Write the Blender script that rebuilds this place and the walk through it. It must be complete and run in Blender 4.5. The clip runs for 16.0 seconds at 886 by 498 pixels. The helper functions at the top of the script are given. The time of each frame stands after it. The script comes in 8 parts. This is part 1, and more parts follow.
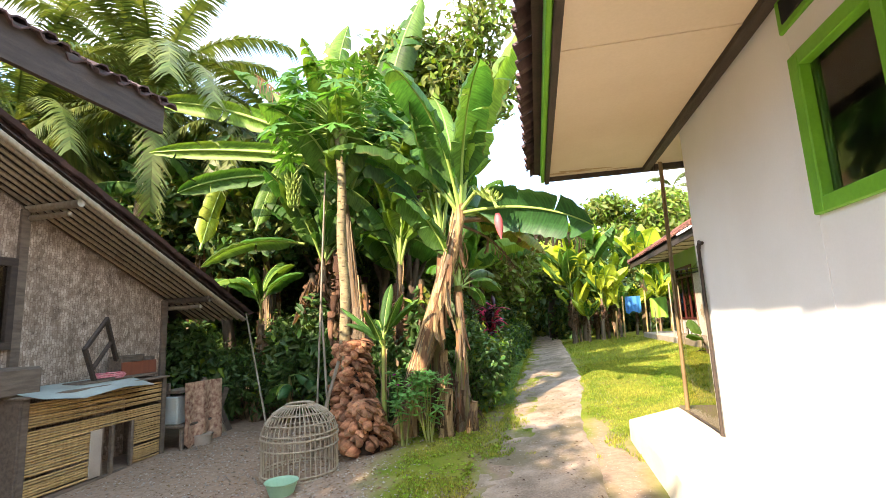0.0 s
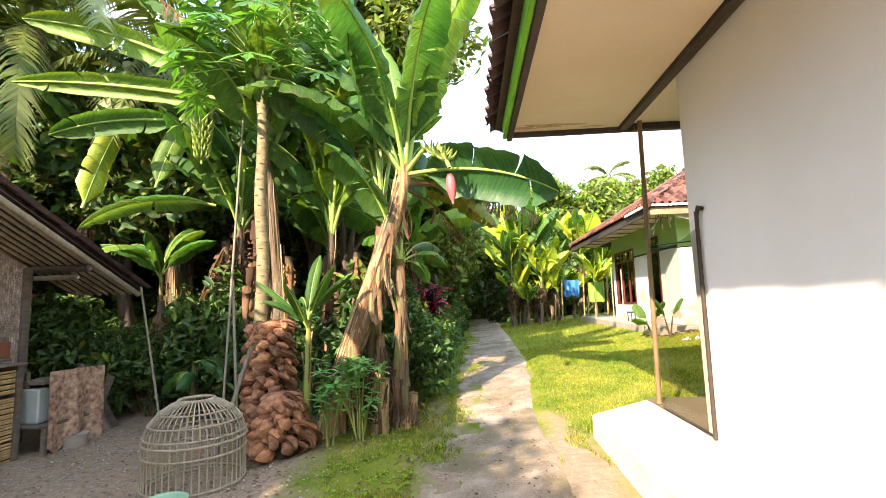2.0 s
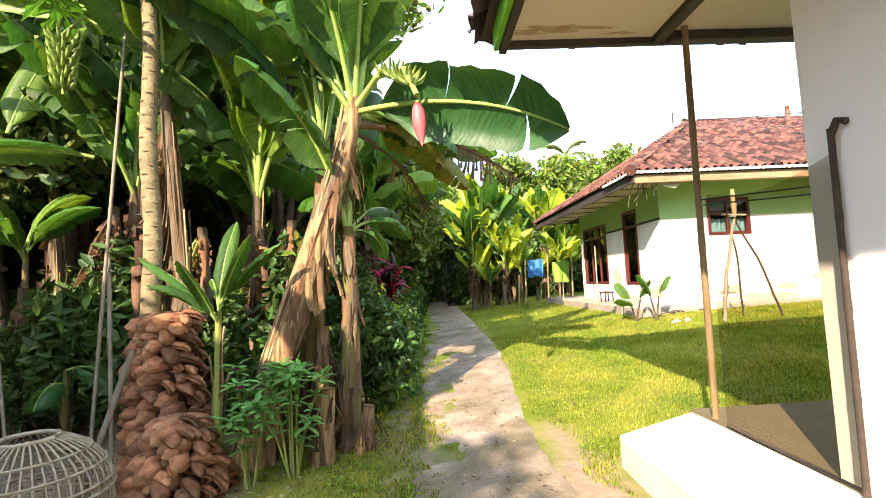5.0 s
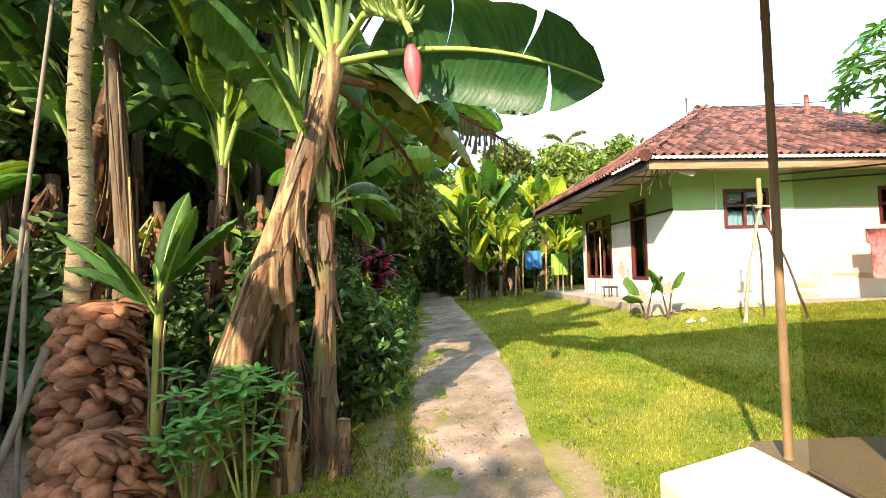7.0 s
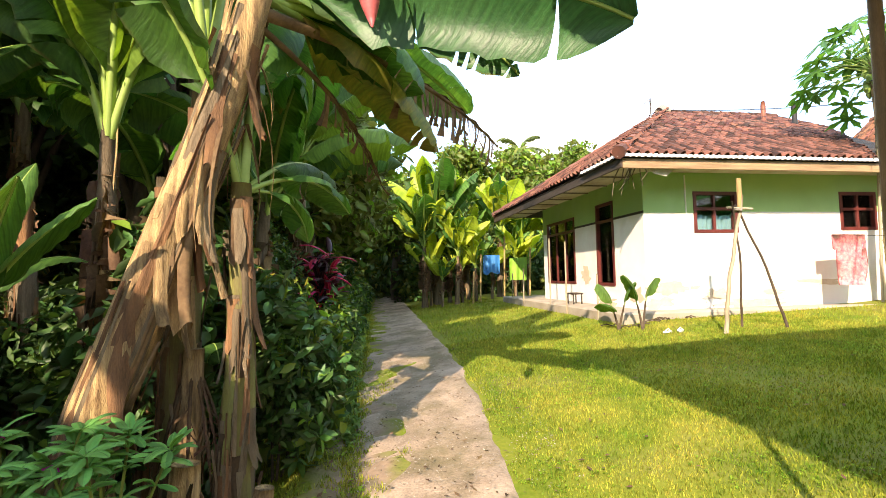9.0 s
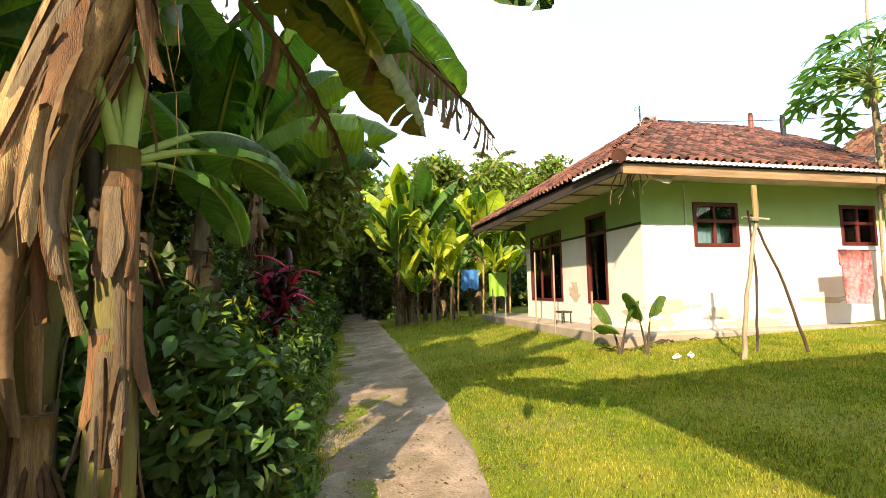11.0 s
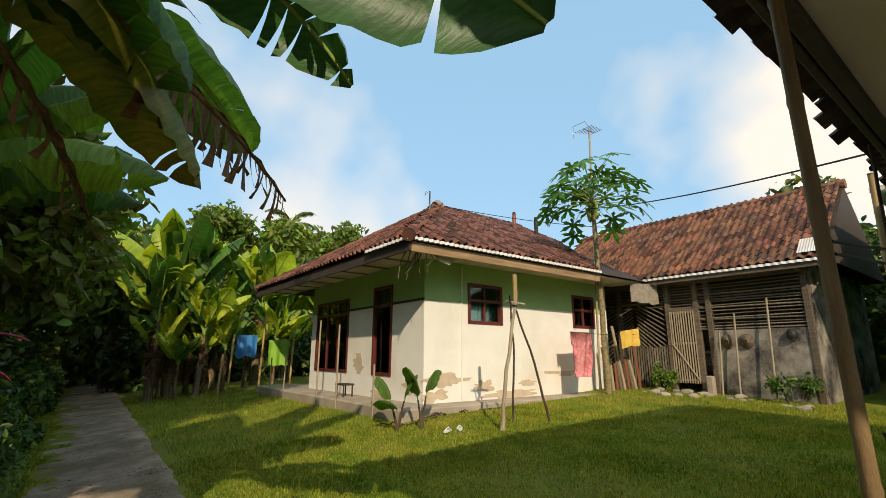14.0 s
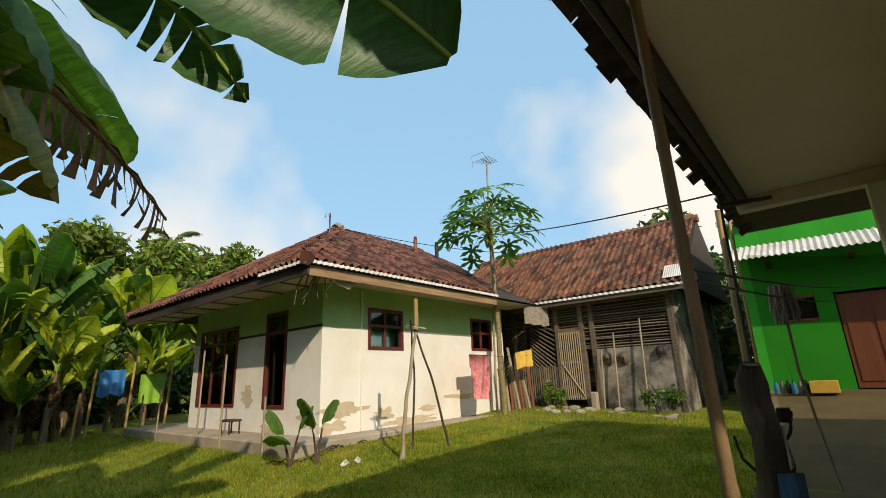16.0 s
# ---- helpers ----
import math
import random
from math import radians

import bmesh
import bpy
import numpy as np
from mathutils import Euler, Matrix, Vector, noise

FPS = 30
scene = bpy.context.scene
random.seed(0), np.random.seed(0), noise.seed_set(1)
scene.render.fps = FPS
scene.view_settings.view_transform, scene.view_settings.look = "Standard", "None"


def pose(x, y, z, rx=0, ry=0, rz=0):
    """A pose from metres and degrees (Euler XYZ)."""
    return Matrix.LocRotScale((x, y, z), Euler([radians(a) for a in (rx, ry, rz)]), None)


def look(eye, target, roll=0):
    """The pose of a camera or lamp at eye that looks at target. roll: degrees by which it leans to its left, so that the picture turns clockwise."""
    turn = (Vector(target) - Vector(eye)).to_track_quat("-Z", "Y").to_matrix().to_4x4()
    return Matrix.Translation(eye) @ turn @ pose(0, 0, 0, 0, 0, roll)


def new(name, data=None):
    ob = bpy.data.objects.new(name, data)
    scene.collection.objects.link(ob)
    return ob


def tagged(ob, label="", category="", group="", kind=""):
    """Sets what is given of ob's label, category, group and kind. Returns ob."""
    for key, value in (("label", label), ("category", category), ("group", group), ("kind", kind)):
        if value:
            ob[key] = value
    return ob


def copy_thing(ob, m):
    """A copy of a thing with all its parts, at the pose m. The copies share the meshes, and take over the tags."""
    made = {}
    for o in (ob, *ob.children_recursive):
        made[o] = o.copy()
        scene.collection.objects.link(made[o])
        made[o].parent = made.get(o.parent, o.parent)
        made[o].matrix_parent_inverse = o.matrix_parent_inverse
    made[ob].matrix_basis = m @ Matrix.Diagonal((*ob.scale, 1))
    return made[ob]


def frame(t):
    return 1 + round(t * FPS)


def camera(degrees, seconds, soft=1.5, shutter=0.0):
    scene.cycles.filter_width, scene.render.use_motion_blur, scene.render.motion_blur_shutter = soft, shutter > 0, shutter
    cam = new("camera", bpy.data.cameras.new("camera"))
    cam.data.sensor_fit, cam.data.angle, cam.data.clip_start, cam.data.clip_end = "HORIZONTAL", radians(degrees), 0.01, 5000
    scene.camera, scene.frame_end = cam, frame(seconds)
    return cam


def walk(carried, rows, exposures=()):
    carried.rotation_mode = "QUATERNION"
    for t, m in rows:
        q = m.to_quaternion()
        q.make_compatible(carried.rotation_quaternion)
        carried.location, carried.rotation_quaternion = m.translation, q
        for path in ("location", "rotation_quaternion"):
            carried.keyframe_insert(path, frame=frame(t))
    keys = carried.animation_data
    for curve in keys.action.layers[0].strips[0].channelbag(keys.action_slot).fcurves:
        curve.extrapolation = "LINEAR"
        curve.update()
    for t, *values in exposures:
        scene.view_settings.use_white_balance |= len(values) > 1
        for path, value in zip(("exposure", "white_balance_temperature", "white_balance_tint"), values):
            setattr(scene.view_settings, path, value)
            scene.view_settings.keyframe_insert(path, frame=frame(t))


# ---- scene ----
import collections

cam = camera(87.1, 16.0, soft=0.6)
# seconds, x, y, z, then the turn in degrees as pose() takes it
ROWS = [
    (0.0, 0.0, 0.0, 1.51, 98.99, 2.87, 11.35),
    (0.5, -0.0246, 0.2517, 1.5029, 97.569, 2.282, 11.68),
    (1.0, -0.1642, 0.5054, 1.5094, 98.984, 2.149, 8.079),
    (1.5, -0.2433, 0.7451, 1.4961, 96.317, 1.551, 5.277),
    (2.0, -0.2455, 1.0496, 1.471, 96.517, 1.928, 3.484),
    (2.5, -0.2272, 1.3475, 1.49, 94.734, 0.929, 4.721),
    (3.0, -0.2856, 1.6062, 1.4848, 93.598, 0.585, 4.187),
    (3.5, -0.3856, 1.8665, 1.4895, 95.349, 2.265, 0.662),
    (4.0, -0.4207, 2.1654, 1.467, 93.897, 2.4, -1.384),
    (6.5, -0.4795, 3.2786, 1.4522, 94.781, 3.14, -3.025),
    (7.0, -0.4325, 3.504, 1.4667, 92.884, 1.345, -3.018),
    (7.5, -0.4677, 3.7446, 1.4657, 92.711, 1.596, -4.979),
    (8.0, -0.5223, 3.9883, 1.4928, 93.375, 1.889, -6.974),
    (8.5, -0.4775, 4.2413, 1.4902, 93.089, 1.371, -8.103),
    (11.0, -0.3951, 5.5685, 1.5188, 95.085, 0.985, -12.292),
    (11.5, -0.3459, 5.7115, 1.535, 95.411, -0.057, -14.525),
    (12.0, -0.3156, 5.7592, 1.5555, 97.287, 0.046, -19.657),
    (12.5, -0.2986, 5.8028, 1.5788, 98.125, 0.284, -23.57),
    (13.0, -0.2605, 5.8288, 1.5947, 99.569, 0.517, -28.282),
    (13.5, -0.2463, 5.8015, 1.5985, 101.455, 0.689, -33.845),
    (14.0, -0.2828, 5.6803, 1.6178, 102.839, -0.117, -37.759),
    (14.5, -0.2789, 5.6983, 1.6147, 103.841, 0.438, -40.685),
    (15.0, -0.2623, 5.7176, 1.6153, 104.645, 1.278, -43.282),
    (15.5, -0.2298, 5.716, 1.6174, 104.865, 2.171, -46.366),
    (16.0, -0.2714, 5.7015, 1.6319, 105.544, 2.277, -49.645),
]
EXPOSURES = [(0.0, 1.72, 7350, 20), (4.0, 1.62, 7350, 20), (8.0, 1.2, 7400, 17), (11.0, 0.88, 8600, 16), (11.5, 0.69, 8600, 16), (12.0, 0.30, 8450, 14), (12.5, -0.07, 8150, 13), (13.5, -0.36, 7950, 11), (16.0, -0.44, 7700, 9)]
walk(cam, [(t, pose(x, y, z, a, b, c)) for t, x, y, z, a, b, c in ROWS], EXPOSURES)

# ---- world and sun ----
SUN_WAY = Vector((0.76, 1.42, -1.0)).normalized()      # the way the light travels
sun_data = bpy.data.lights.new("sun", "SUN")
sun_data.energy, sun_data.angle, sun_data.color = 4.8, radians(0.6), (1.0, 0.9, 0.74)
sun = new("sun", sun_data)
sun.matrix_world = look((-20, -40, 30), Vector((-20, -40, 30)) + SUN_WAY)
world = bpy.data.worlds.new("sky")
scene.world = world
world.use_nodes = True
wn, wl = world.node_tree.nodes, world.node_tree.links
wn.clear()
sky = wn.new("ShaderNodeTexSky")
sky.sky_type, sky.sun_disc = "NISHITA", False
sky.sun_elevation = math.asin(-SUN_WAY.z)
sky.sun_rotation = math.atan2(-SUN_WAY.x, -SUN_WAY.y)
sky.air_density, sky.dust_density, sky.ozone_density = 1.0, 0.5, 2.2
coord = wn.new("ShaderNodeTexCoord")
cloud = wn.new("ShaderNodeTexNoise")
cloud.inputs["Scale"].default_value, cloud.inputs["Detail"].default_value, cloud.inputs["Roughness"].default_value = 2.3, 4.0, 0.45
ramp = wn.new("ShaderNodeValToRGB")
ramp.color_ramp.elements[0].position, ramp.color_ramp.elements[1].position = 0.47, 0.66
haze = wn.new("ShaderNodeMix")
haze.data_type = "RGBA"
haze.inputs["Factor"].default_value = 0.62
haze.inputs["B"].default_value = (3.8, 7.6, 12.3, 1)
mixc = wn.new("ShaderNodeMix")
mixc.data_type = "RGBA"
mixc.inputs["B"].default_value = (8.6, 8.7, 9.0, 1)
bg = wn.new("ShaderNodeBackground")
bg.inputs["Strength"].default_value = 0.15
wout = wn.new("ShaderNodeOutputWorld")
wl.new(coord.outputs["Generated"], cloud.inputs["Vector"])
wl.new(cloud.outputs["Fac"], ramp.inputs["Fac"])
wl.new(ramp.outputs["Color"], mixc.inputs["Factor"])
wl.new(sky.outputs["Color"], haze.inputs["A"])
wl.new(haze.outputs["Result"], mixc.inputs["A"])
wl.new(mixc.outputs["Result"], bg.inputs["Color"])
wl.new(bg.outputs["Background"], wout.inputs["Surface"])

# ---- materials ----


def paint(name, color, color2=None, scale=4.0, fine=60.0, rough=0.7, bump=0.15, metal=0.0, through_light=0.0, vary=0.0,
          stretch=(1, 1, 1), dirt=None, dirt_amount=0.4, spec=0.4, veins=0.0):
    """A procedural surface: two tones mixed by noise at two scales, fine relief, stains, and for leaves light that shines through."""
    m = bpy.data.materials.new(name)
    m.use_nodes = True
    n, l = m.node_tree.nodes, m.node_tree.links
    p = n["Principled BSDF"]
    color2 = color2 or tuple(c * 0.72 for c in color)
    tc, mp = n.new("ShaderNodeTexCoord"), n.new("ShaderNodeMapping")
    mp.inputs["Scale"].default_value = stretch
    l.new(tc.outputs["Object"], mp.inputs["Vector"])
    a, b = n.new("ShaderNodeTexNoise"), n.new("ShaderNodeTexNoise")
    a.inputs["Scale"].default_value, a.inputs["Detail"].default_value = scale, 5
    b.inputs["Scale"].default_value, b.inputs["Detail"].default_value = fine, 3
    l.new(mp.outputs["Vector"], a.inputs["Vector"])
    l.new(mp.outputs["Vector"], b.inputs["Vector"])
    add = n.new("ShaderNodeMath")
    add.operation = "MULTIPLY_ADD"
    l.new(b.outputs["Fac"], add.inputs[0])
    add.inputs[1].default_value = 0.5
    l.new(a.outputs["Fac"], add.inputs[2])
    r = n.new("ShaderNodeMapRange")
    r.inputs["From Min"].default_value, r.inputs["From Max"].default_value = 0.5, 1.0
    l.new(add.outputs[0], r.inputs["Value"])
    mix = n.new("ShaderNodeMix")
    mix.data_type = "RGBA"
    mix.inputs["A"].default_value, mix.inputs["B"].default_value = (*color, 1), (*color2, 1)
    l.new(r.outputs["Result"], mix.inputs["Factor"])
    col = mix.outputs["Result"]
    if dirt:
        d = n.new("ShaderNodeTexNoise")
        d.inputs["Scale"].default_value, d.inputs["Detail"].default_value, d.inputs["Roughness"].default_value = scale * 0.35, 8, 0.65
        l.new(mp.outputs["Vector"], d.inputs["Vector"])
        dr = n.new("ShaderNodeMapRange")
        dr.inputs["From Min"].default_value, dr.inputs["From Max"].default_value, dr.inputs["To Max"].default_value = 0.5, 0.72, dirt_amount
        l.new(d.outputs["Fac"], dr.inputs["Value"])
        dm = n.new("ShaderNodeMix")
        dm.data_type = "RGBA"
        dm.inputs["B"].default_value = (*dirt, 1)
        l.new(dr.outputs["Result"], dm.inputs["Factor"])
        l.new(col, dm.inputs["A"])
        col = dm.outputs["Result"]
    if vary:
        oi, geo = n.new("ShaderNodeObjectInfo"), n.new("ShaderNodeNewGeometry")
        sm = n.new("ShaderNodeMath")
        l.new(oi.outputs["Random"], sm.inputs[0])
        l.new(geo.outputs["Random Per Island"], sm.inputs[1])
        fr = n.new("ShaderNodeMath")
        fr.operation = "FRACT"
        l.new(sm.outputs[0], fr.inputs[0])
        vr = n.new("ShaderNodeMapRange")
        vr.inputs["To Min"].default_value, vr.inputs["To Max"].default_value = 1 - vary, 1 + vary
        l.new(fr.outputs[0], vr.inputs["Value"])
        hs = n.new("ShaderNodeHueSaturation")
        l.new(vr.outputs["Result"], hs.inputs["Value"])
        hr = n.new("ShaderNodeMapRange")
        hr.inputs["To Min"].default_value, hr.inputs["To Max"].default_value = 0.5 - (0.06 if through_light else 0.018) * vary, 0.5 + (0.06 if through_light else 0.018) * vary
        l.new(geo.outputs["Random Per Island"], hr.inputs["Value"])
        l.new(hr.outputs["Result"], hs.inputs["Hue"])
        l.new(col, hs.inputs["Color"])
        col = hs.outputs["Color"]
    if veins:
        vm = n.new("ShaderNodeMapping")
        vm.inputs["Scale"].default_value = (75, 1.6, 1)
        l.new(tc.outputs["UV"], vm.inputs["Vector"])
        vt = n.new("ShaderNodeTexNoise")
        vt.inputs["Scale"].default_value, vt.inputs["Detail"].default_value = 1.0, 3
        l.new(vm.outputs["Vector"], vt.inputs["Vector"])
        vg = n.new("ShaderNodeMapRange")
        vg.inputs["From Min"].default_value, vg.inputs["From Max"].default_value = 0.3, 0.7
        vg.inputs["To Min"].default_value, vg.inputs["To Max"].default_value = 1 - veins, 1 + veins
        l.new(vt.outputs["Fac"], vg.inputs["Value"])
        vh = n.new("ShaderNodeHueSaturation")
        l.new(vg.outputs["Result"], vh.inputs["Value"])
        l.new(col, vh.inputs["Color"])
        # worn brown margin
        sp = n.new("ShaderNodeSeparateXYZ")
        l.new(tc.outputs["UV"], sp.inputs["Vector"])
        ab = n.new("ShaderNodeMath")
        ab.operation = "ABSOLUTE"
        l.new(sp.outputs["Y"], ab.inputs[0])
        ed = n.new("ShaderNodeMath")
        ed.operation = "MULTIPLY_ADD"
        l.new(a.outputs["Fac"], ed.inputs[0])
        ed.inputs[1].default_value = 0.55
        l.new(ab.outputs[0], ed.inputs[2])
        er = n.new("ShaderNodeMapRange")
        er.inputs["From Min"].default_value, er.inputs["From Max"].default_value, er.inputs["To Max"].default_value = 1.26, 1.38, 0.75
        l.new(ed.outputs[0], er.inputs["Value"])
        em = n.new("ShaderNodeMix")
        em.data_type = "RGBA"
        em.inputs["B"].default_value = (0.20, 0.13, 0.05, 1)
        l.new(er.outputs["Result"], em.inputs["Factor"])
        l.new(vh.outputs["Color"], em.inputs["A"])
        col = em.outputs["Result"]
        ha = n.new("ShaderNodeMath")
        l.new(add.outputs[0], ha.inputs[0])
        l.new(vt.outputs["Fac"], ha.inputs[1])
        add = ha
    l.new(col, p.inputs["Base Color"])
    p.inputs["Roughness"].default_value, p.inputs["Metallic"].default_value = rough, metal
    p.inputs["Specular IOR Level"].default_value = spec
    if bump:
        bp = n.new("ShaderNodeBump")
        bp.inputs["Strength"].default_value, bp.inputs["Distance"].default_value = bump, 0.02
        l.new(add.outputs[0], bp.inputs["Height"])
        l.new(bp.outputs["Normal"], p.inputs["Normal"])
    if through_light:
        t, ms = n.new("ShaderNodeBsdfTranslucent"), n.new("ShaderNodeMixShader")
        tint = n.new("ShaderNodeMix")
        tint.data_type, tint.blend_type = "RGBA", "MULTIPLY"
        tint.inputs["Factor"].default_value = 1.0
        tint.inputs["B"].default_value = (1.4, 1.3, 0.55, 1)
        l.new(col, tint.inputs["A"])
        l.new(tint.outputs["Result"], t.inputs["Color"])
        ms.inputs["Fac"].default_value = through_light
        l.new(p.outputs["BSDF"], ms.inputs[1])
        l.new(t.outputs["BSDF"], ms.inputs[2])
        l.new(ms.outputs["Shader"], n["Material Output"].inputs["Surface"])
    return m


LEAF = paint("banana_leaf", (0.045, 0.125, 0.028), (0.085, 0.195, 0.038), 1.5, 30, 0.5, 0.35, through_light=0.42, vary=0.4, spec=0.25, veins=0.32)
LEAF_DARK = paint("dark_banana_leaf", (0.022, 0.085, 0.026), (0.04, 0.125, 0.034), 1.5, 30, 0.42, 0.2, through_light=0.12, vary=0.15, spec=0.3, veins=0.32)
# yellow-green copy of the banana leaf with sunlight put into its colour
LEAF_SUNLIT = paint("banana_leaf_sunlit", (0.29, 0.41, 0.035), (0.45, 0.51, 0.065), 1.5, 30, 0.42, 0.2, through_light=0.42, vary=0.25, veins=0.24)
LEAF_YOUNG = paint("banana_leaf_fresh", (0.11, 0.22, 0.035), (0.18, 0.30, 0.05), 1.5, 30, 0.45, 0.2, through_light=0.35, vary=0.3, spec=0.3, veins=0.32)
LEAF_DRY = paint("dry_banana_leaf", (0.24, 0.15, 0.08), (0.10, 0.055, 0.03), 3, 40, 0.9, 0.5, through_light=0.2, vary=0.3)
LEAF_DEAD = paint("dead_banana_leaf", (0.14, 0.085, 0.045), (0.055, 0.03, 0.018), 3, 40, 0.95, 0.5, through_light=0.12, vary=0.4)
LEAF_OLD = paint("yellowing_banana_leaf", (0.07, 0.14, 0.02), (0.24, 0.19, 0.03), 2.2, 30, 0.5, 0.2, through_light=0.3, vary=0.25, dirt=(0.18, 0.09, 0.03), dirt_amount=0.8, veins=0.32)
RIB = paint("midrib", (0.30, 0.42, 0.10), (0.22, 0.33, 0.07), 3, 40, 0.5, 0.1)
# dark and lit copies of one foliage; their mix paints sunlight into clumps
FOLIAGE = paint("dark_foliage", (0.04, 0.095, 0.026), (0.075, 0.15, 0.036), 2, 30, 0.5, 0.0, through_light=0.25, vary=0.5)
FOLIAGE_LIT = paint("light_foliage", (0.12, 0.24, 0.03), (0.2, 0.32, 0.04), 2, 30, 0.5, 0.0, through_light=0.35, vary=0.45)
FOLIAGE_FAR = paint("far_foliage", (0.09, 0.14, 0.03), (0.19, 0.21, 0.045), 2, 30, 0.6, 0.0, through_light=0.25, vary=0.5)
PAPAYA_LEAF = paint("papaya_leaf", (0.05, 0.17, 0.03), (0.10, 0.25, 0.04), 2, 40, 0.45, 0.1, through_light=0.4, vary=0.3)
MAROON_LEAF = paint("dark_maroon_leaf", (0.075, 0.012, 0.028), (0.028, 0.014, 0.018), 3, 40, 0.4, 0.1, through_light=0.25, vary=0.4)
RED_LEAF = paint("red_cordyline_leaf", (0.66, 0.03, 0.13), (0.30, 0.015, 0.05), 3, 40, 0.4, 0.1, through_light=0.3, vary=0.4)
SHEATH = paint("banana_sheath", (0.62, 0.42, 0.20), (0.12, 0.06, 0.028), 5.0, 60, 0.8, 0.9, stretch=(6, 6, 0.45), vary=0.3, dirt=(0.07, 0.04, 0.025), dirt_amount=0.75)
SHEATH_RED = paint("red_brown_sheath", (0.27, 0.135, 0.062), (0.09, 0.045, 0.024), 4.0, 60, 0.85, 0.8, stretch=(6, 6, 0.5), vary=0.35)
SHEATH_GREY = paint("grey_brown_sheath", (0.25, 0.185, 0.115), (0.085, 0.06, 0.038), 4.0, 60, 0.9, 0.8, stretch=(6, 6, 0.5), vary=0.3)
STEM_MATE = paint("old_banana_stem", (0.20, 0.20, 0.05), (0.12, 0.085, 0.035), 3, 50, 0.6, 0.5, stretch=(4, 4, 0.5), dirt=(0.10, 0.055, 0.03), dirt_amount=0.9)
STEM_SAP = paint("young_green_stem", (0.30, 0.36, 0.07), (0.17, 0.17, 0.045), 3, 50, 0.5, 0.3, stretch=(4, 4, 0.6))
STEM_GREEN = paint("banana_stem_green", (0.10, 0.13, 0.028), (0.17, 0.095, 0.035), 2.5, 40, 0.6, 0.3, stretch=(4, 4, 0.6))
PAPAYA_BARK = paint("papaya_bark", (0.35, 0.28, 0.145), (0.17, 0.13, 0.07), 6, 50, 0.85, 0.8, stretch=(1, 1, 2.2), dirt=(0.13, 0.13, 0.07), dirt_amount=0.5)
# leaf scars, toned dark to paint the shadow in their notches
PAPAYA_RING = paint("shaded_papaya_scar", (0.22, 0.17, 0.10), (0.12, 0.09, 0.055), 12, 60, 0.9, 0.3)
BARK = paint("bark", (0.12, 0.085, 0.055), (0.05, 0.035, 0.025), 6, 50, 0.9, 0.8, stretch=(2, 2, 0.5))
HUSK = paint("coconut_husk", (0.48, 0.205, 0.105), (0.13, 0.045, 0.024), 9, 90, 0.9, 0.8, stretch=(2, 0.9, 2), vary=0.55, dirt=(0.60, 0.36, 0.18), dirt_amount=0.55)
# core tone near black: the shade in the gaps between husks, painted in
HUSK_CORE = paint("husk_gap_shade", (0.06, 0.03, 0.018), (0.025, 0.014, 0.01), 9, 60, 0.95, 0.6)
FLOWER = paint("banana_flower", (0.62, 0.16, 0.15), (0.42, 0.07, 0.09), 5, 50, 0.5, 0.2)
FRUIT = paint("green_fruit", (0.17, 0.29, 0.06), (0.28, 0.34, 0.07), 5, 50, 0.45, 0.1)
BAMBOO = paint("bamboo_grey", (0.42, 0.36, 0.26), (0.27, 0.21, 0.14), 4, 60, 0.6, 0.3, stretch=(6, 6, 0.8))
BAMBOO_STICK = paint("grey_bamboo_stick", (0.27, 0.23, 0.165), (0.15, 0.12, 0.085), 4, 60, 0.7, 0.3, stretch=(6, 6, 0.8))
BAMBOO_TAN = paint("bamboo_tan", (0.55, 0.38, 0.16), (0.36, 0.22, 0.09), 4, 60, 0.55, 0.3, stretch=(6, 6, 0.8), vary=0.2)
BAMBOO_POLE = paint("bamboo_pole", (0.29, 0.19, 0.09), (0.14, 0.09, 0.04), 3, 60, 0.6, 0.3, stretch=(6, 6, 0.8))
WOOD = paint("weathered_wood", (0.20, 0.155, 0.115), (0.10, 0.075, 0.055), 4, 60, 0.85, 0.6, stretch=(6, 1, 6), vary=0.2)
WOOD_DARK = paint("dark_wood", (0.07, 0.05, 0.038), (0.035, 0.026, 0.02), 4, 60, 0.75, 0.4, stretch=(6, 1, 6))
WOOD_RED = paint("dark_red_paint", (0.15, 0.03, 0.025), (0.09, 0.02, 0.018), 5, 60, 0.45, 0.15)
CURTAIN = paint("red_curtain", (0.42, 0.07, 0.08), (0.28, 0.035, 0.045), 5, 40, 0.9, 0.3, stretch=(8, 8, 0.6))
CURTAIN_BLUE = paint("pale_blue_curtain", (0.42, 0.66, 0.68), (0.32, 0.52, 0.56), 5, 40, 0.9, 0.3, stretch=(8, 8, 0.6))
PLASTER = paint("white_plaster", (0.85, 0.84, 0.81), (0.80, 0.79, 0.76), 1.2, 60, 0.85, 0.12, dirt=(0.62, 0.58, 0.5), dirt_amount=0.25)
PLASTER_OLD = paint("old_white_plaster", (0.83, 0.82, 0.79), (0.76, 0.74, 0.70), 1.5, 50, 0.9, 0.2, dirt=(0.55, 0.42, 0.28), dirt_amount=0.35)
PLASTER_GREEN = paint("pale_green_paint", (0.36, 0.56, 0.22), (0.30, 0.48, 0.19), 1.5, 50, 0.85, 0.15, dirt=(0.5, 0.6, 0.4), dirt_amount=0.4)
BARE_PLASTER = paint("bare_plaster", (0.62, 0.52, 0.40), (0.48, 0.38, 0.28), 6, 60, 0.95, 0.5)
GREEN_WALL = paint("green_wall", (0.012, 0.34, 0.018), (0.009, 0.26, 0.015), 1.5, 50, 0.75, 0.1)
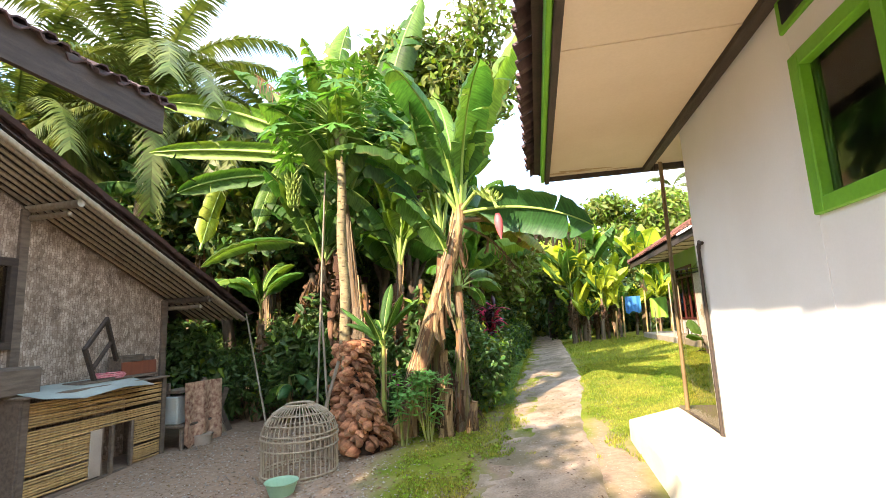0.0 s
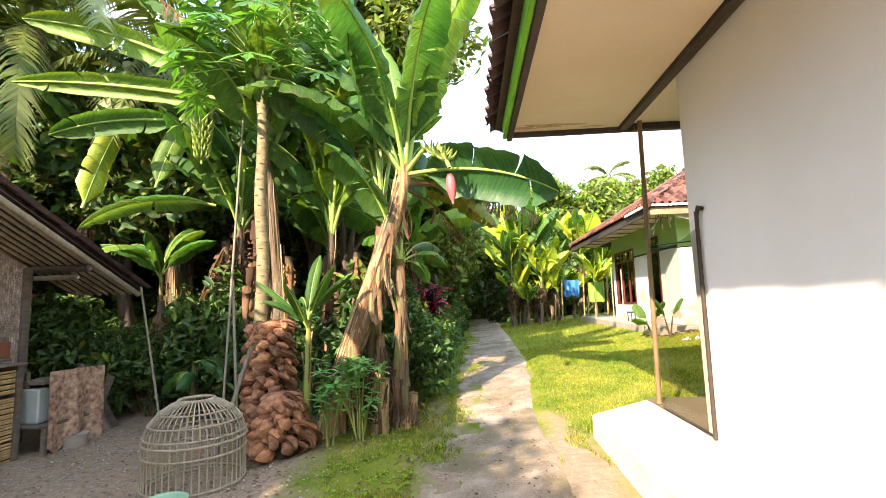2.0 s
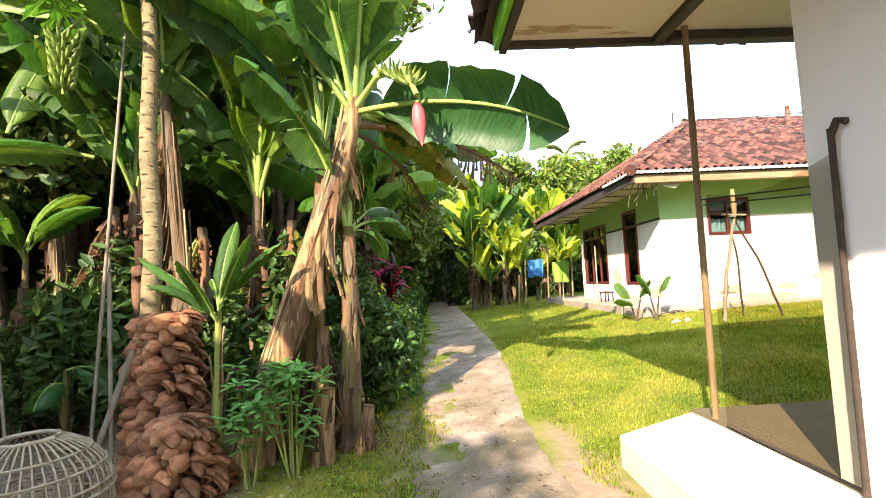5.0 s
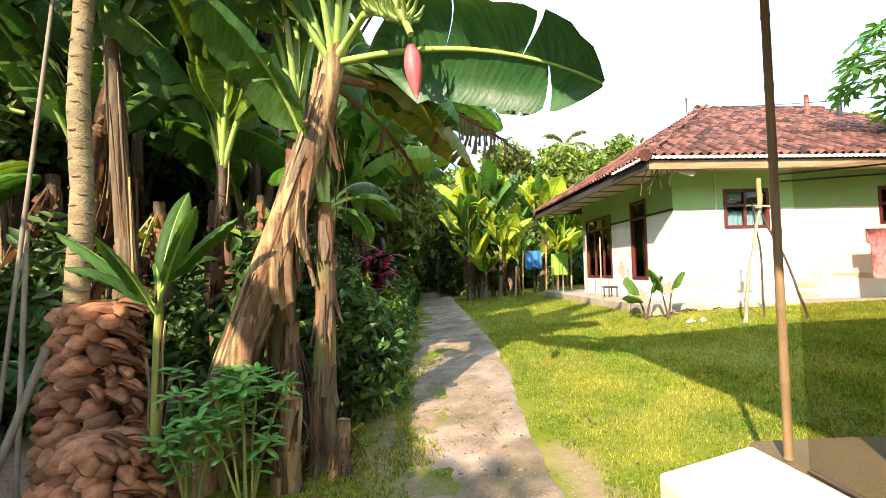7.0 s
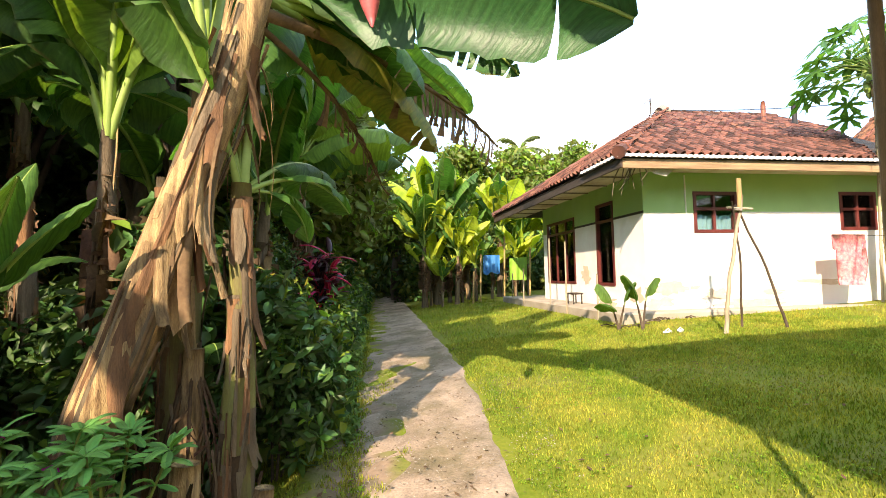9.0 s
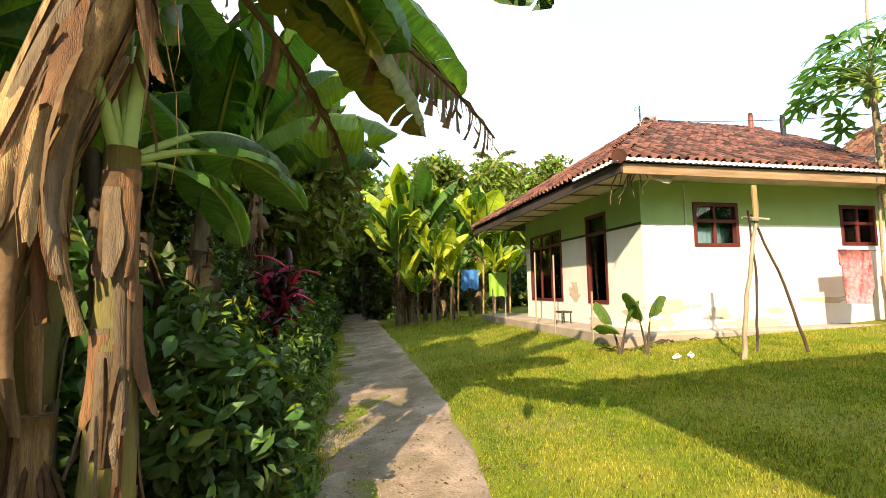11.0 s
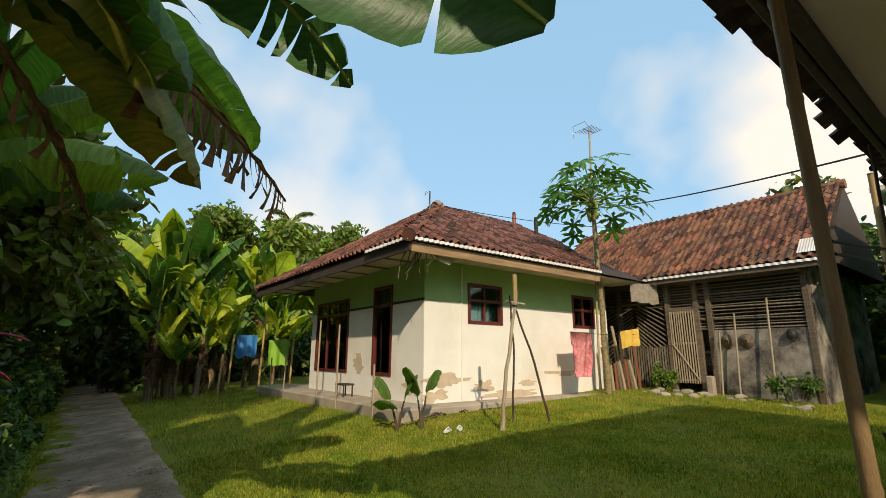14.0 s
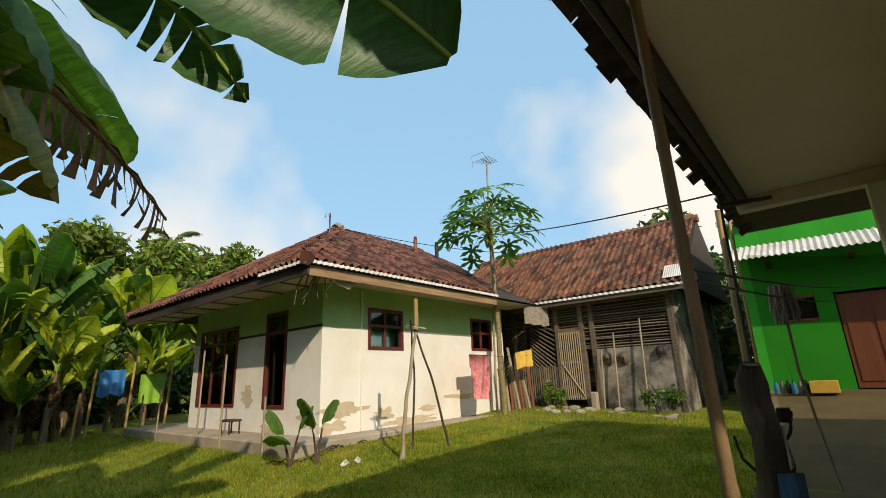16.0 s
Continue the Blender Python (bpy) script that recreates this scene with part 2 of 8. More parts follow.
GREEN_TRIM = paint("green_trim", (0.16, 0.45, 0.03), (0.11, 0.34, 0.02), 4, 50, 0.5, 0.15)
SOFFIT = paint("soffit_board", (0.68, 0.56, 0.43), (0.60, 0.49, 0.36), 1.0, 50, 0.9, 0.08, dirt=(0.45, 0.28, 0.14), dirt_amount=0.25)
SOFFIT_OLD = paint("stained_soffit_board", (0.62, 0.55, 0.44), (0.48, 0.40, 0.30), 2.0, 50, 0.95, 0.2, dirt=(0.20, 0.13, 0.08), dirt_amount=0.8)
CONCRETE = paint("concrete", (0.44, 0.38, 0.31), (0.29, 0.24, 0.19), 2.0, 70, 0.95, 0.4, dirt=(0.24, 0.2, 0.15), dirt_amount=0.6)
FASCIA = paint("weathered_fascia", (0.46, 0.30, 0.17), (0.22, 0.14, 0.08), 3.0, 50, 0.9, 0.4, stretch=(0.6, 4, 6), dirt=(0.12, 0.08, 0.05), dirt_amount=0.8)
CREAM = paint("cream_concrete", (0.74, 0.68, 0.54), (0.64, 0.57, 0.43), 2.0, 70, 0.9, 0.25, dirt=(0.48, 0.36, 0.22), dirt_amount=0.45)
TILE = paint("clay_tile", (0.18, 0.062, 0.042), (0.072, 0.034, 0.027), 4, 50, 0.9, 0.4, vary=0.75, dirt=(0.10, 0.07, 0.055), dirt_amount=0.8)
TILE_OLD = paint("old_clay_tile", (0.22, 0.085, 0.046), (0.08, 0.04, 0.028), 4, 50, 0.9, 0.4, vary=0.7, dirt=(0.07, 0.055, 0.045), dirt_amount=0.85)
TILE_DARK = paint("dark_clay_tile", (0.10, 0.06, 0.055), (0.06, 0.04, 0.04), 4, 50, 0.9, 0.4, vary=0.3)
ZINC = paint("zinc_sheet", (0.66, 0.66, 0.66), (0.5, 0.49, 0.47), 3, 40, 0.7, 0.15, metal=0.0, dirt=(0.35, 0.2, 0.1), dirt_amount=0.5)
BLUE_SHEET = paint("faded_sheet", (0.38, 0.43, 0.39), (0.28, 0.33, 0.30), 3, 40, 0.6, 0.2, dirt=(0.3, 0.26, 0.2), dirt_amount=0.5)
WIRE = paint("black_cable", (0.02, 0.02, 0.02), None, 4, 40, 0.6, 0.0)
METAL = paint("grey_metal", (0.35, 0.35, 0.36), None, 4, 40, 0.4, 0.1, metal=0.8)
BLUE = paint("blue_plastic", (0.03, 0.22, 0.55), (0.03, 0.17, 0.42), 3, 40, 0.5, 0.1)
LIME = paint("lime_plastic", (0.25, 0.5, 0.06), (0.2, 0.4, 0.05), 3, 40, 0.5, 0.1)
PALE_GREEN = paint("pale_green_plastic", (0.30, 0.50, 0.33), (0.25, 0.42, 0.28), 3, 40, 0.5, 0.1)
PINK_CLOTH = paint("pink_cloth", (0.60, 0.09, 0.13), (0.72, 0.38, 0.38), 14, 60, 0.95, 0.4)
YELLOW_CLOTH = paint("yellow_cloth", (0.75, 0.5, 0.1), (0.62, 0.38, 0.08), 6, 60, 0.95, 0.4)
MAT = paint("patterned_cloth", (0.60, 0.42, 0.28), (0.17, 0.06, 0.04), 14, 16, 0.98, 0.5)
GREY_CLOTH = paint("grey_mop", (0.33, 0.29, 0.24), (0.2, 0.17, 0.14), 12, 60, 0.98, 0.8)
MOP_GREY = paint("mop_string", (0.50, 0.47, 0.42), (0.34, 0.31, 0.27), 12, 60, 0.98, 0.8)
DENIM = paint("blue_cloth", (0.07, 0.16, 0.3), (0.05, 0.1, 0.2), 6, 60, 0.98, 0.4)
# near-black colour that stands in for the shade inside openings
VOID = paint("inside_shade", (0.012, 0.011, 0.01), None, 3, 30, 0.9, 0.0)
DOOR_BROWN = paint("brown_door", (0.26, 0.085, 0.045), (0.18, 0.06, 0.035), 3, 60, 0.5, 0.2, stretch=(5, 5, 0.6))
WHITE = paint("white_plastic", (0.8, 0.8, 0.78), None, 3, 30, 0.5, 0.05)
PATH_MAT = paint("path_concrete", (0.47, 0.35, 0.26), (0.17, 0.125, 0.085), 3.2, 48, 0.97, 1.0, dirt=(0.15, 0.12, 0.06), dirt_amount=0.85)
for nd in PATH_MAT.node_tree.nodes:
    if nd.type == "MAP_RANGE" and nd.inputs["From Max"].default_value < 0.8:
        nd.inputs["From Min"].default_value, nd.inputs["From Max"].default_value = 0.45, 0.62
YARD = paint("worn_floor", (0.18, 0.135, 0.07), (0.11, 0.085, 0.045), 1.6, 50, 0.9, 0.3, dirt=(0.2, 0.16, 0.1), dirt_amount=0.6)
STONE = paint("stone", (0.38, 0.33, 0.27), (0.25, 0.21, 0.17), 8, 50, 0.95, 0.5, vary=0.3)
GRASS = paint("grass_blade", (0.12, 0.21, 0.024), (0.385, 0.365, 0.075), 1.6, 9, 0.9, 0.0, through_light=0.35, vary=0.5, spec=0.08)


def glass(name, tint, alpha):
    m = bpy.data.materials.new(name)
    m.use_nodes = True
    n, l = m.node_tree.nodes, m.node_tree.links
    t, g, ms = n.new("ShaderNodeBsdfTransparent"), n.new("ShaderNodeBsdfGlossy"), n.new("ShaderNodeMixShader")
    t.inputs["Color"].default_value = (*tint, 1)
    g.inputs["Roughness"].default_value = 0.04
    fr = n.new("ShaderNodeFresnel")
    fr.inputs["IOR"].default_value = alpha
    l.new(fr.outputs["Fac"], ms.inputs["Fac"])
    l.new(t.outputs["BSDF"], ms.inputs[1])
    l.new(g.outputs["BSDF"], ms.inputs[2])
    l.new(ms.outputs["Shader"], n["Material Output"].inputs["Surface"])
    return m


GLASS = glass("window_glass", (0.86, 0.89, 0.9), 1.45)
SHEET = glass("clear_sheet", (0.66, 0.63, 0.55), 1.14)


def ground_material():
    """Short grass, with bare trodden earth by the shed, by the plinth and along the path."""
    m = paint("ground", (0.10, 0.155, 0.014), (0.23, 0.23, 0.035), 1.6, 28, 0.95, 0.9, spec=0.08, dirt=(0.24, 0.17, 0.10), dirt_amount=0.45)
    n, l = m.node_tree.nodes, m.node_tree.links
    p = n["Principled BSDF"]
    grass = p.inputs["Base Color"].links[0].from_socket
    tc, sep = n.new("ShaderNodeTexCoord"), n.new("ShaderNodeSeparateXYZ")
    l.new(tc.outputs["Object"], sep.inputs["Vector"])
    no = n.new("ShaderNodeTexNoise")
    no.inputs["Scale"].default_value, no.inputs["Detail"].default_value = 1.6, 7
    l.new(tc.outputs["Object"], no.inputs["Vector"])

    def math_node(op, a, b, c=None):
        k = n.new("ShaderNodeMath")
        k.operation = op
        for i, v in enumerate((a, b, c)):
            if v is None:
                continue
            if isinstance(v, (int, float)):
                k.inputs[i].default_value = v
            else:
                l.new(v, k.inputs[i])
        return k.outputs[0]

    wob = math_node("MULTIPLY_ADD", no.outputs["Fac"], 2.4, -1.2)
    # the shed's yard: bare where x + 0.25 y is small
    left = math_node("MULTIPLY_ADD", sep.outputs["Y"], 0.24, 0.26)
    yard = math_node("ADD", math_node("SUBTRACT", math_node("MULTIPLY", sep.outputs["X"], -1.0), left), math_node("MULTIPLY", wob, 0.5))
    r1 = n.new("ShaderNodeMapRange")
    r1.inputs["From Min"].default_value, r1.inputs["From Max"].default_value = 0.15, 0.75
    l.new(yard, r1.inputs["Value"])
    # the trodden strip between the path and the plinth
    strip = math_node("ABSOLUTE", math_node("SUBTRACT", sep.outputs["X"], 0.72), 0)
    fade = math_node("MAXIMUM", math_node("MULTIPLY_ADD", sep.outputs["Y"], 0.27, -1.62), 0.0)
    near = math_node("SUBTRACT", 0.52, math_node("ADD", fade, strip))
    r2 = n.new("ShaderNodeMapRange")
    r2.inputs["From Min"].default_value, r2.inputs["From Max"].default_value = 0.0, 0.4
    l.new(math_node("MULTIPLY_ADD", wob, 0.35, near), r2.inputs["Value"])
    # worn earth along the left of the path
    side = math_node("ABSOLUTE", math_node("ADD", sep.outputs["X"], 0.5), 0)
    fade3 = math_node("MAXIMUM", math_node("MULTIPLY_ADD", sep.outputs["Y"], 0.2, -2.0), 0.0)
    r3 = n.new("ShaderNodeMapRange")
    r3.inputs["From Min"].default_value, r3.inputs["From Max"].default_value = 0.0, 0.35
    l.new(math_node("MULTIPLY_ADD", wob, 0.5, math_node("SUBTRACT", 0.42, math_node("ADD", side, fade3))), r3.inputs["Value"])
    bare = math_node("MAXIMUM", math_node("MAXIMUM", r1.outputs["Result"], r2.outputs["Result"]), r3.outputs["Result"])
    no2 = n.new("ShaderNodeTexNoise")
    no2.inputs["Scale"].default_value, no2.inputs["Detail"].default_value = 14, 6
    l.new(tc.outputs["Object"], no2.inputs["Vector"])
    em = n.new("ShaderNodeMix")
    em.data_type = "RGBA"
    em.inputs["A"].default_value, em.inputs["B"].default_value = (0.41, 0.295, 0.21, 1), (0.165, 0.115, 0.08, 1)
    l.new(no2.outputs["Fac"], em.inputs["Factor"])
    fm = n.new("ShaderNodeMix")
    fm.data_type = "RGBA"
    l.new(bare, fm.inputs["Factor"])
    l.new(grass, fm.inputs["A"])
    l.new(em.outputs["Result"], fm.inputs["B"])
    l.new(fm.outputs["Result"], p.inputs["Base Color"])
    return m


GROUND = ground_material()


def woven_material():
    """Whitewashed plaited bamboo: a checker of over-and-under strips, worn."""
    m = paint("woven_bamboo", (0.56, 0.49, 0.42), (0.19, 0.15, 0.12), 7, 45, 0.9, 0.5, dirt=(0.20, 0.15, 0.11), dirt_amount=0.7)
    n, l = m.node_tree.nodes, m.node_tree.links
    p = n["Principled BSDF"]
    base = p.inputs["Base Color"].links[0].from_socket
    tc, mp = n.new("ShaderNodeTexCoord"), n.new("ShaderNodeMapping")
    mp.inputs["Rotation"].default_value = (0, radians(90), 0)
    mp.inputs["Scale"].default_value = (1, 1, 1)
    l.new(tc.outputs["Object"], mp.inputs["Vector"])
    br = n.new("ShaderNodeTexBrick")
    br.offset, br.inputs["Scale"].default_value = 0.5, 6.5
    br.inputs["Mortar Size"].default_value, br.inputs["Bias"].default_value = 0.03, 0
    br.inputs["Color1"].default_value, br.inputs["Color2"].default_value, br.inputs["Mortar"].default_value = (1.22, 1.16, 1.08, 1), (0.62, 0.53, 0.45, 1), (0.6, 0.5, 0.42, 1)
    warp = n.new("ShaderNodeTexNoise")
    warp.inputs["Scale"].default_value, warp.inputs["Detail"].default_value = 5, 4
    l.new(mp.outputs["Vector"], warp.inputs["Vector"])
    wv = n.new("ShaderNodeVectorMath")
    wv.operation = "MULTIPLY_ADD"
    l.new(warp.outputs["Color"], wv.inputs[0])
    wv.inputs[1].default_value = (0.14, 0.14, 0.14)
    l.new(mp.outputs["Vector"], wv.inputs[2])
    l.new(wv.outputs["Vector"], br.inputs["Vector"])
    mu = n.new("ShaderNodeMix")
    mu.data_type, mu.blend_type = "RGBA", "MULTIPLY"
    mu.inputs["Factor"].default_value = 0.9
    l.new(base, mu.inputs["A"])
    l.new(br.outputs["Color"], mu.inputs["B"])
    l.new(mu.outputs["Result"], p.inputs["Base Color"])
    return m


WOVEN = woven_material()

# ---- helpers for meshes ----


def ob_from(name, verts, faces, mat, parent=None, label="", uv=None):
    me = bpy.data.meshes.new(name)
    me.from_pydata([tuple(v) for v in verts], [], faces)
    me.materials.append(mat)
    ob = new(name, me)
    if parent:
        ob.parent = parent
    if label:
        tagged(ob, label)
    return ob


def part(name, bm, mat, parent=None, label="", smooth=False):
    me = bpy.data.meshes.new(name)
    bm.normal_update()
    bm.to_mesh(me)
    bm.free()
    me.materials.append(mat)
    if smooth:
        me.polygons.foreach_set("use_smooth", [True] * len(me.polygons))
    ob = new(name, me)
    if parent:
        ob.parent = parent
    if label:
        tagged(ob, label)
    return ob


def empty(name, at, label, category, group="", kind=""):
    ob = new(name)
    ob.location = at
    return tagged(ob, label, category, group, kind)


def add_box(bm, x0, y0, z0, x1, y1, z1, bevel=0.0, m=None):
    got = bmesh.ops.create_cube(bm, size=1.0, matrix=Matrix.LocRotScale(((x0 + x1) / 2, (y0 + y1) / 2, (z0 + z1) / 2), None, (x1 - x0, y1 - y0, z1 - z0)))
    vs = got["verts"]
    if bevel:
        es = list({e for v in vs for e in v.link_edges})
        bmesh.ops.bevel(bm, geom=es, offset=bevel, segments=1, affect="EDGES", profile=0.5)
    if m is not None:
        bmesh.ops.transform(bm, matrix=m, verts=vs if not bevel else list(bm.verts))


def box(name, lo, hi, mat, parent=None, label="", bevel=0.008, m=None):
    bm = bmesh.new()
    add_box(bm, *lo, *hi, bevel, m)
    return part(name, bm, mat, parent, label)


def tube(points, radii, sides=10, cap=True, wobble=0.0, rng=None):
    """A bmesh tube through points with a radius at each."""
    verts, faces = [], []
    pts = [Vector(p) for p in points]
    up = Vector((0.13, 0.31, 0.94))
    for i, p in enumerate(pts):
        d = (pts[min(i + 1, len(pts) - 1)] - pts[max(i - 1, 0)]).normalized()
        a = d.cross(up)
        if a.length < 0.05:
            a = d.cross(Vector((1, 0, 0)))
        a.normalize()
        b = d.cross(a)
        r = radii[i] if hasattr(radii, "__len__") else radii
        for k in range(sides):
            t = 2 * math.pi * k / sides
            rr = r * (1 + (rng.uniform(-wobble, wobble) if rng else 0))
            verts.append(p + (a * math.cos(t) + b * math.sin(t)) * rr)
    n = len(pts)
    for i in range(n - 1):
        for k in range(sides):
            j = (k + 1) % sides
            faces.append((i * sides + k, i * sides + j, (i + 1) * sides + j, (i + 1) * sides + k))
    if cap:
        faces.append(tuple(range(sides)))
        faces.append(tuple((n - 1) * sides + k for k in range(sides - 1, -1, -1)))
    return verts, faces


def tube_part(name, points, radii, mat, parent=None, label="", sides=10, wobble=0.0, rng=None):
    v, f = tube(points, radii, sides, True, wobble, rng)
    ob = ob_from(name, v, f, mat, parent, label)
    ob.data.polygons.foreach_set("use_smooth", [True] * len(ob.data.polygons))
    return ob


def joined(name, pieces, mat, parent=None, label=""):
    """Many (verts, faces) in one mesh."""
    V, F = [], []
    for v, f in pieces:
        o = len(V)
        V += [tuple(p) for p in v]
        F += [tuple(i + o for i in q) for q in f]
    return ob_from(name, V, F, mat, parent, label)


def bend(a, b, sag, n=8):
    a, b = Vector(a), Vector(b)
    return [a.lerp(b, i / n) - Vector((0, 0, sag * 4 * (i / n) * (1 - i / n))) for i in range(n + 1)]


def bamboo_points(a, b, n):
    a, b = Vector(a), Vector(b)
    pts, rad = [], []
    for i in range(n):
        for q, r in ((0.0, 1.12), (0.06, 1.0), (0.94, 0.97)):
            pts.append(a.lerp(b, (i + q) / n))
            rad.append(r)
    pts.append(b)
    rad.append(1.1)
    return pts, rad


def bamboo(name, a, b, r, mat, parent=None, label="", n=6, sides=10):
    pts, rad = bamboo_points(a, b, n)
    return tube_part(name, pts, [r * q for q in rad], mat, parent, label, sides)


def ground_z(x, y):
    """The lie of the land: it rises gently towards the old house."""
    xx = max(-3.2, x) if x < 5 else 5 + 0.35 * (min(x, 14) - 5)
    yy = 4 + (y - 4) * 0.25 if y < 4 else min(y, 13)
    yy = max(yy, 2.5)
    return -0.34 + 0.0375 * yy + 0.088 * xx

# ---- ground and path ----


def stretch_axis(lo, hi, step, far):
    inner = list(np.arange(lo, hi + step / 2, step))
    out = [6, 14, 30, 70, 160, far]
    return [lo - q for q in reversed(out)] + inner + [hi + q for q in out]


gx, gy = stretch_axis(-12, 18, 0.3, 900), stretch_axis(-8, 34, 0.3, 900)
gv = [(x, y, ground_z(x, y) + 0.02 * noise.noise((x * 0.9, y * 0.9, 3)) + 0.008 * noise.noise((x * 4, y * 4, 7))) for y in gy for x in gx]
gw = len(gx)
gf = [(j * gw + i, j * gw + i + 1, (j + 1) * gw + i + 1, (j + 1) * gw + i) for j in range(len(gy) - 1) for i in range(gw - 1)]
ground = tagged(ob_from("ground", gv, gf, GROUND), "short green lawn with bare trodden earth", "ground", kind="structure")
ground.data.polygons.foreach_set("use_smooth", [True] * len(gf))


def path_sides(y):
    left = -1.05 + 0.2 * (y - 3) / 3 if y < 6 else -0.62 - 0.02 * math.sin(y * 1.3) + 0.012 * max(0, y - 12)
    right = 0.44 if y < 7 else 0.44 + 0.085 * (min(y, 11) - 7) + 0.02 * max(0, min(y, 34) - 11)
    left = max(left, -0.9) if y < 6 else left
    return left, right


pv, pf = [], []
ys = list(np.arange(-7, 36, 0.1))
for j, y in enumerate(ys):
    a, b = path_sides(y)
    a += 0.22 * noise.noise((0.3, y * 0.9, 1)) + 0.10 * noise.noise((0.3, y * 4, 1))
    b += 0.07 * noise.noise((5.3, y * 1.3, 1)) + 0.03 * noise.noise((5.3, y * 6, 1))
    for i in range(9):
        x = a + (b - a) * i / 8
        z = ground_z(x, y) + 0.028 + 0.014 * noise.noise((x * 1.5, y * 1.5, 9)) + 0.012 * noise.noise((x * 5, y * 5, 3)) - 0.012 * math.cos((i / 8 - 0.5) * 2 * math.pi)
        if i < 4:
            z -= (0.05 + 0.05 * noise.noise((x * 3, y * 2.2, 5)) + 0.03 * noise.noise((x * 9, y * 9, 5))) * (1 - i / 4)
        pv.append((x, y, z if i > 0 else ground_z(x, y) - 0.04))
    pv.append((b + 0.09, y, ground_z(b, y) - 0.015))
for j in range(len(ys) - 1):
    for i in range(9):
        pf.append((j * 10 + i, j * 10 + i + 1, (j + 1) * 10 + i + 1, (j + 1) * 10 + i))
path = tagged(ob_from("path", pv, pf, PATH_MAT), "worn grey concrete and earth footpath", "path", kind="structure")
path.data.polygons.foreach_set("use_smooth", [True] * len(pf))

# ---- roof tiles ----


def tile_mesh(w, l, mat):
    """One curved clay tile: an S across its width, thick at the lower edge."""
    prof = [(-0.5, 0.03), (-0.3, -0.008), (-0.05, 0.0), (0.2, 0.05), (0.42, 0.056), (0.54, 0.016)]
    v, f = [], []
    for y, lift in ((0.0, 0.024), (l, 0.0)):
        for x, z in prof:
            v.append((x * w, y, z + lift + 0.016))
        for x, z in prof:
            v.append((x * w, y, z + lift))
    n = len(prof)
    for i in range(n - 1):
        f.append((i, i + 1, 2 * n + i + 1, 2 * n + i))
        f.append((n + i, i + n + 1, i + 1, i))
    me = bpy.data.meshes.new("roof_tile")
    me.from_pydata(v, [], f)
    me.materials.append(mat)
    return me, v, f


def tiled_slope(parent, origin, along, up, width, rows, row, mat, w=0.22, inside=None, single=0, name="tiles", rng=None, jag=0.0):
    """Tiles on one slope. along: unit way of the eave, up: unit way up the slope. inside(u, v) keeps a tile."""
    rng = rng or random.Random(4)
    me, tv, tf = tile_mesh(w, row * 1.25, mat)
    origin, along, up = Vector(origin), Vector(along).normalized(), Vector(up).normalized()
    out = along.cross(up).normalized()
    base = Matrix(((along.x, up.x, out.x, 0), (along.y, up.y, out.y, 0), (along.z, up.z, out.z, 0), (0, 0, 0, 1)))
    rest = []
    left = single
    for j in range(rows):
        for i in range(int(width / w)):
            u, v = (i + 0.5) * w, j * row
            if inside and not inside(u, v):
                continue
            p = origin + along * (u + rng.uniform(-0.008, 0.008)) + up * (v + rng.uniform(-0.012, 0.012)) + out * (0.01 + rng.uniform(0, 0.008) + 0.012 * noise.noise((u, v, 2)))
            if jag and j == 0:
                p -= up * (rng.random() ** 2 * jag) - out * rng.uniform(-0.03, 0.02)
            m = Matrix.Translation(p) @ base @ pose(0, 0, 0, 3.0 + rng.uniform(-1.2, 1.2), rng.uniform(-2, 2), rng.uniform(-1.6, 1.6))
            if left > 0:
                left -= 1
                ob = new("roof_tile", me)
                ob.parent = parent
                ob.matrix_local = parent.matrix_basis.inverted() @ m if parent.type == "EMPTY" else m
            else:
                rest.append(([m @ Vector(q) for q in tv], tf))
    if rest:
        V = [(p - parent.location) for v, f in rest for p in v]
        n = len(tv)
        F = [tuple(i + k * n for i in q) for k in range(len(rest)) for q in tf]
        tagged(ob_from("tile_field", V, F, mat, parent), kind="stuff")


# ---- the white house beside the path ----
WX, WY, WZ, PZ = 1.6, 5.03, 3.40, 0.37
white_house = empty("white_house", (1.6, 0, 0), "white plastered house with green trim and wide eaves", "house")
H0 = Vector((1.6, 0, 0))


def hbox(name, lo, hi, mat, label="", bevel=0.008, parent=None):
    o = (parent or white_house).location if (parent or white_house).type == "EMPTY" else H0
    ob = box(name, Vector(lo) - H0, Vector(hi) - H0, mat, parent or white_house, label, bevel)
    return ob


# west wall with a window opening, north wall, other walls closing the house
hbox("wall", (WX, 2.93, PZ - 0.7), (WX + 0.18, WY, WZ), PLASTER, "white plastered wall", 0.012)
hbox("wall", (WX, 1.6, PZ - 0.7), (WX + 0.18, 2.93, 2.0), PLASTER, "", 0)
hbox("wall", (WX, 1.6, 2.95), (WX + 0.18, 2.93, WZ), PLASTER, "", 0)
hbox("wall", (WX, -7.0, PZ - 0.7), (WX + 0.18, 1.6, WZ), PLASTER, "", 0)
hbox("wall", (WX + 0.18, WY - 0.18, PZ - 0.7), (6.2, WY, WZ), PLASTER, "", 0)
hbox("wall", (6.2, -7.0, PZ - 0.7), (6.38, WY, WZ), PLASTER, "", 0)
hbox("wall", (WX + 0.18, -7.0, PZ - 0.7), (6.2, -6.82, WZ), PLASTER, "", 0)
hbox("inner_floor", (WX + 0.18, -6.82, PZ - 0.3), (6.2, WY - 0.18, PZ + 0.02), CONCRETE, "", 0)
hbox("inner_ceiling", (WX + 0.18, -6.82, WZ - 0.12), (6.2, WY - 0.18, WZ - 0.04), SOFFIT, "", 0)
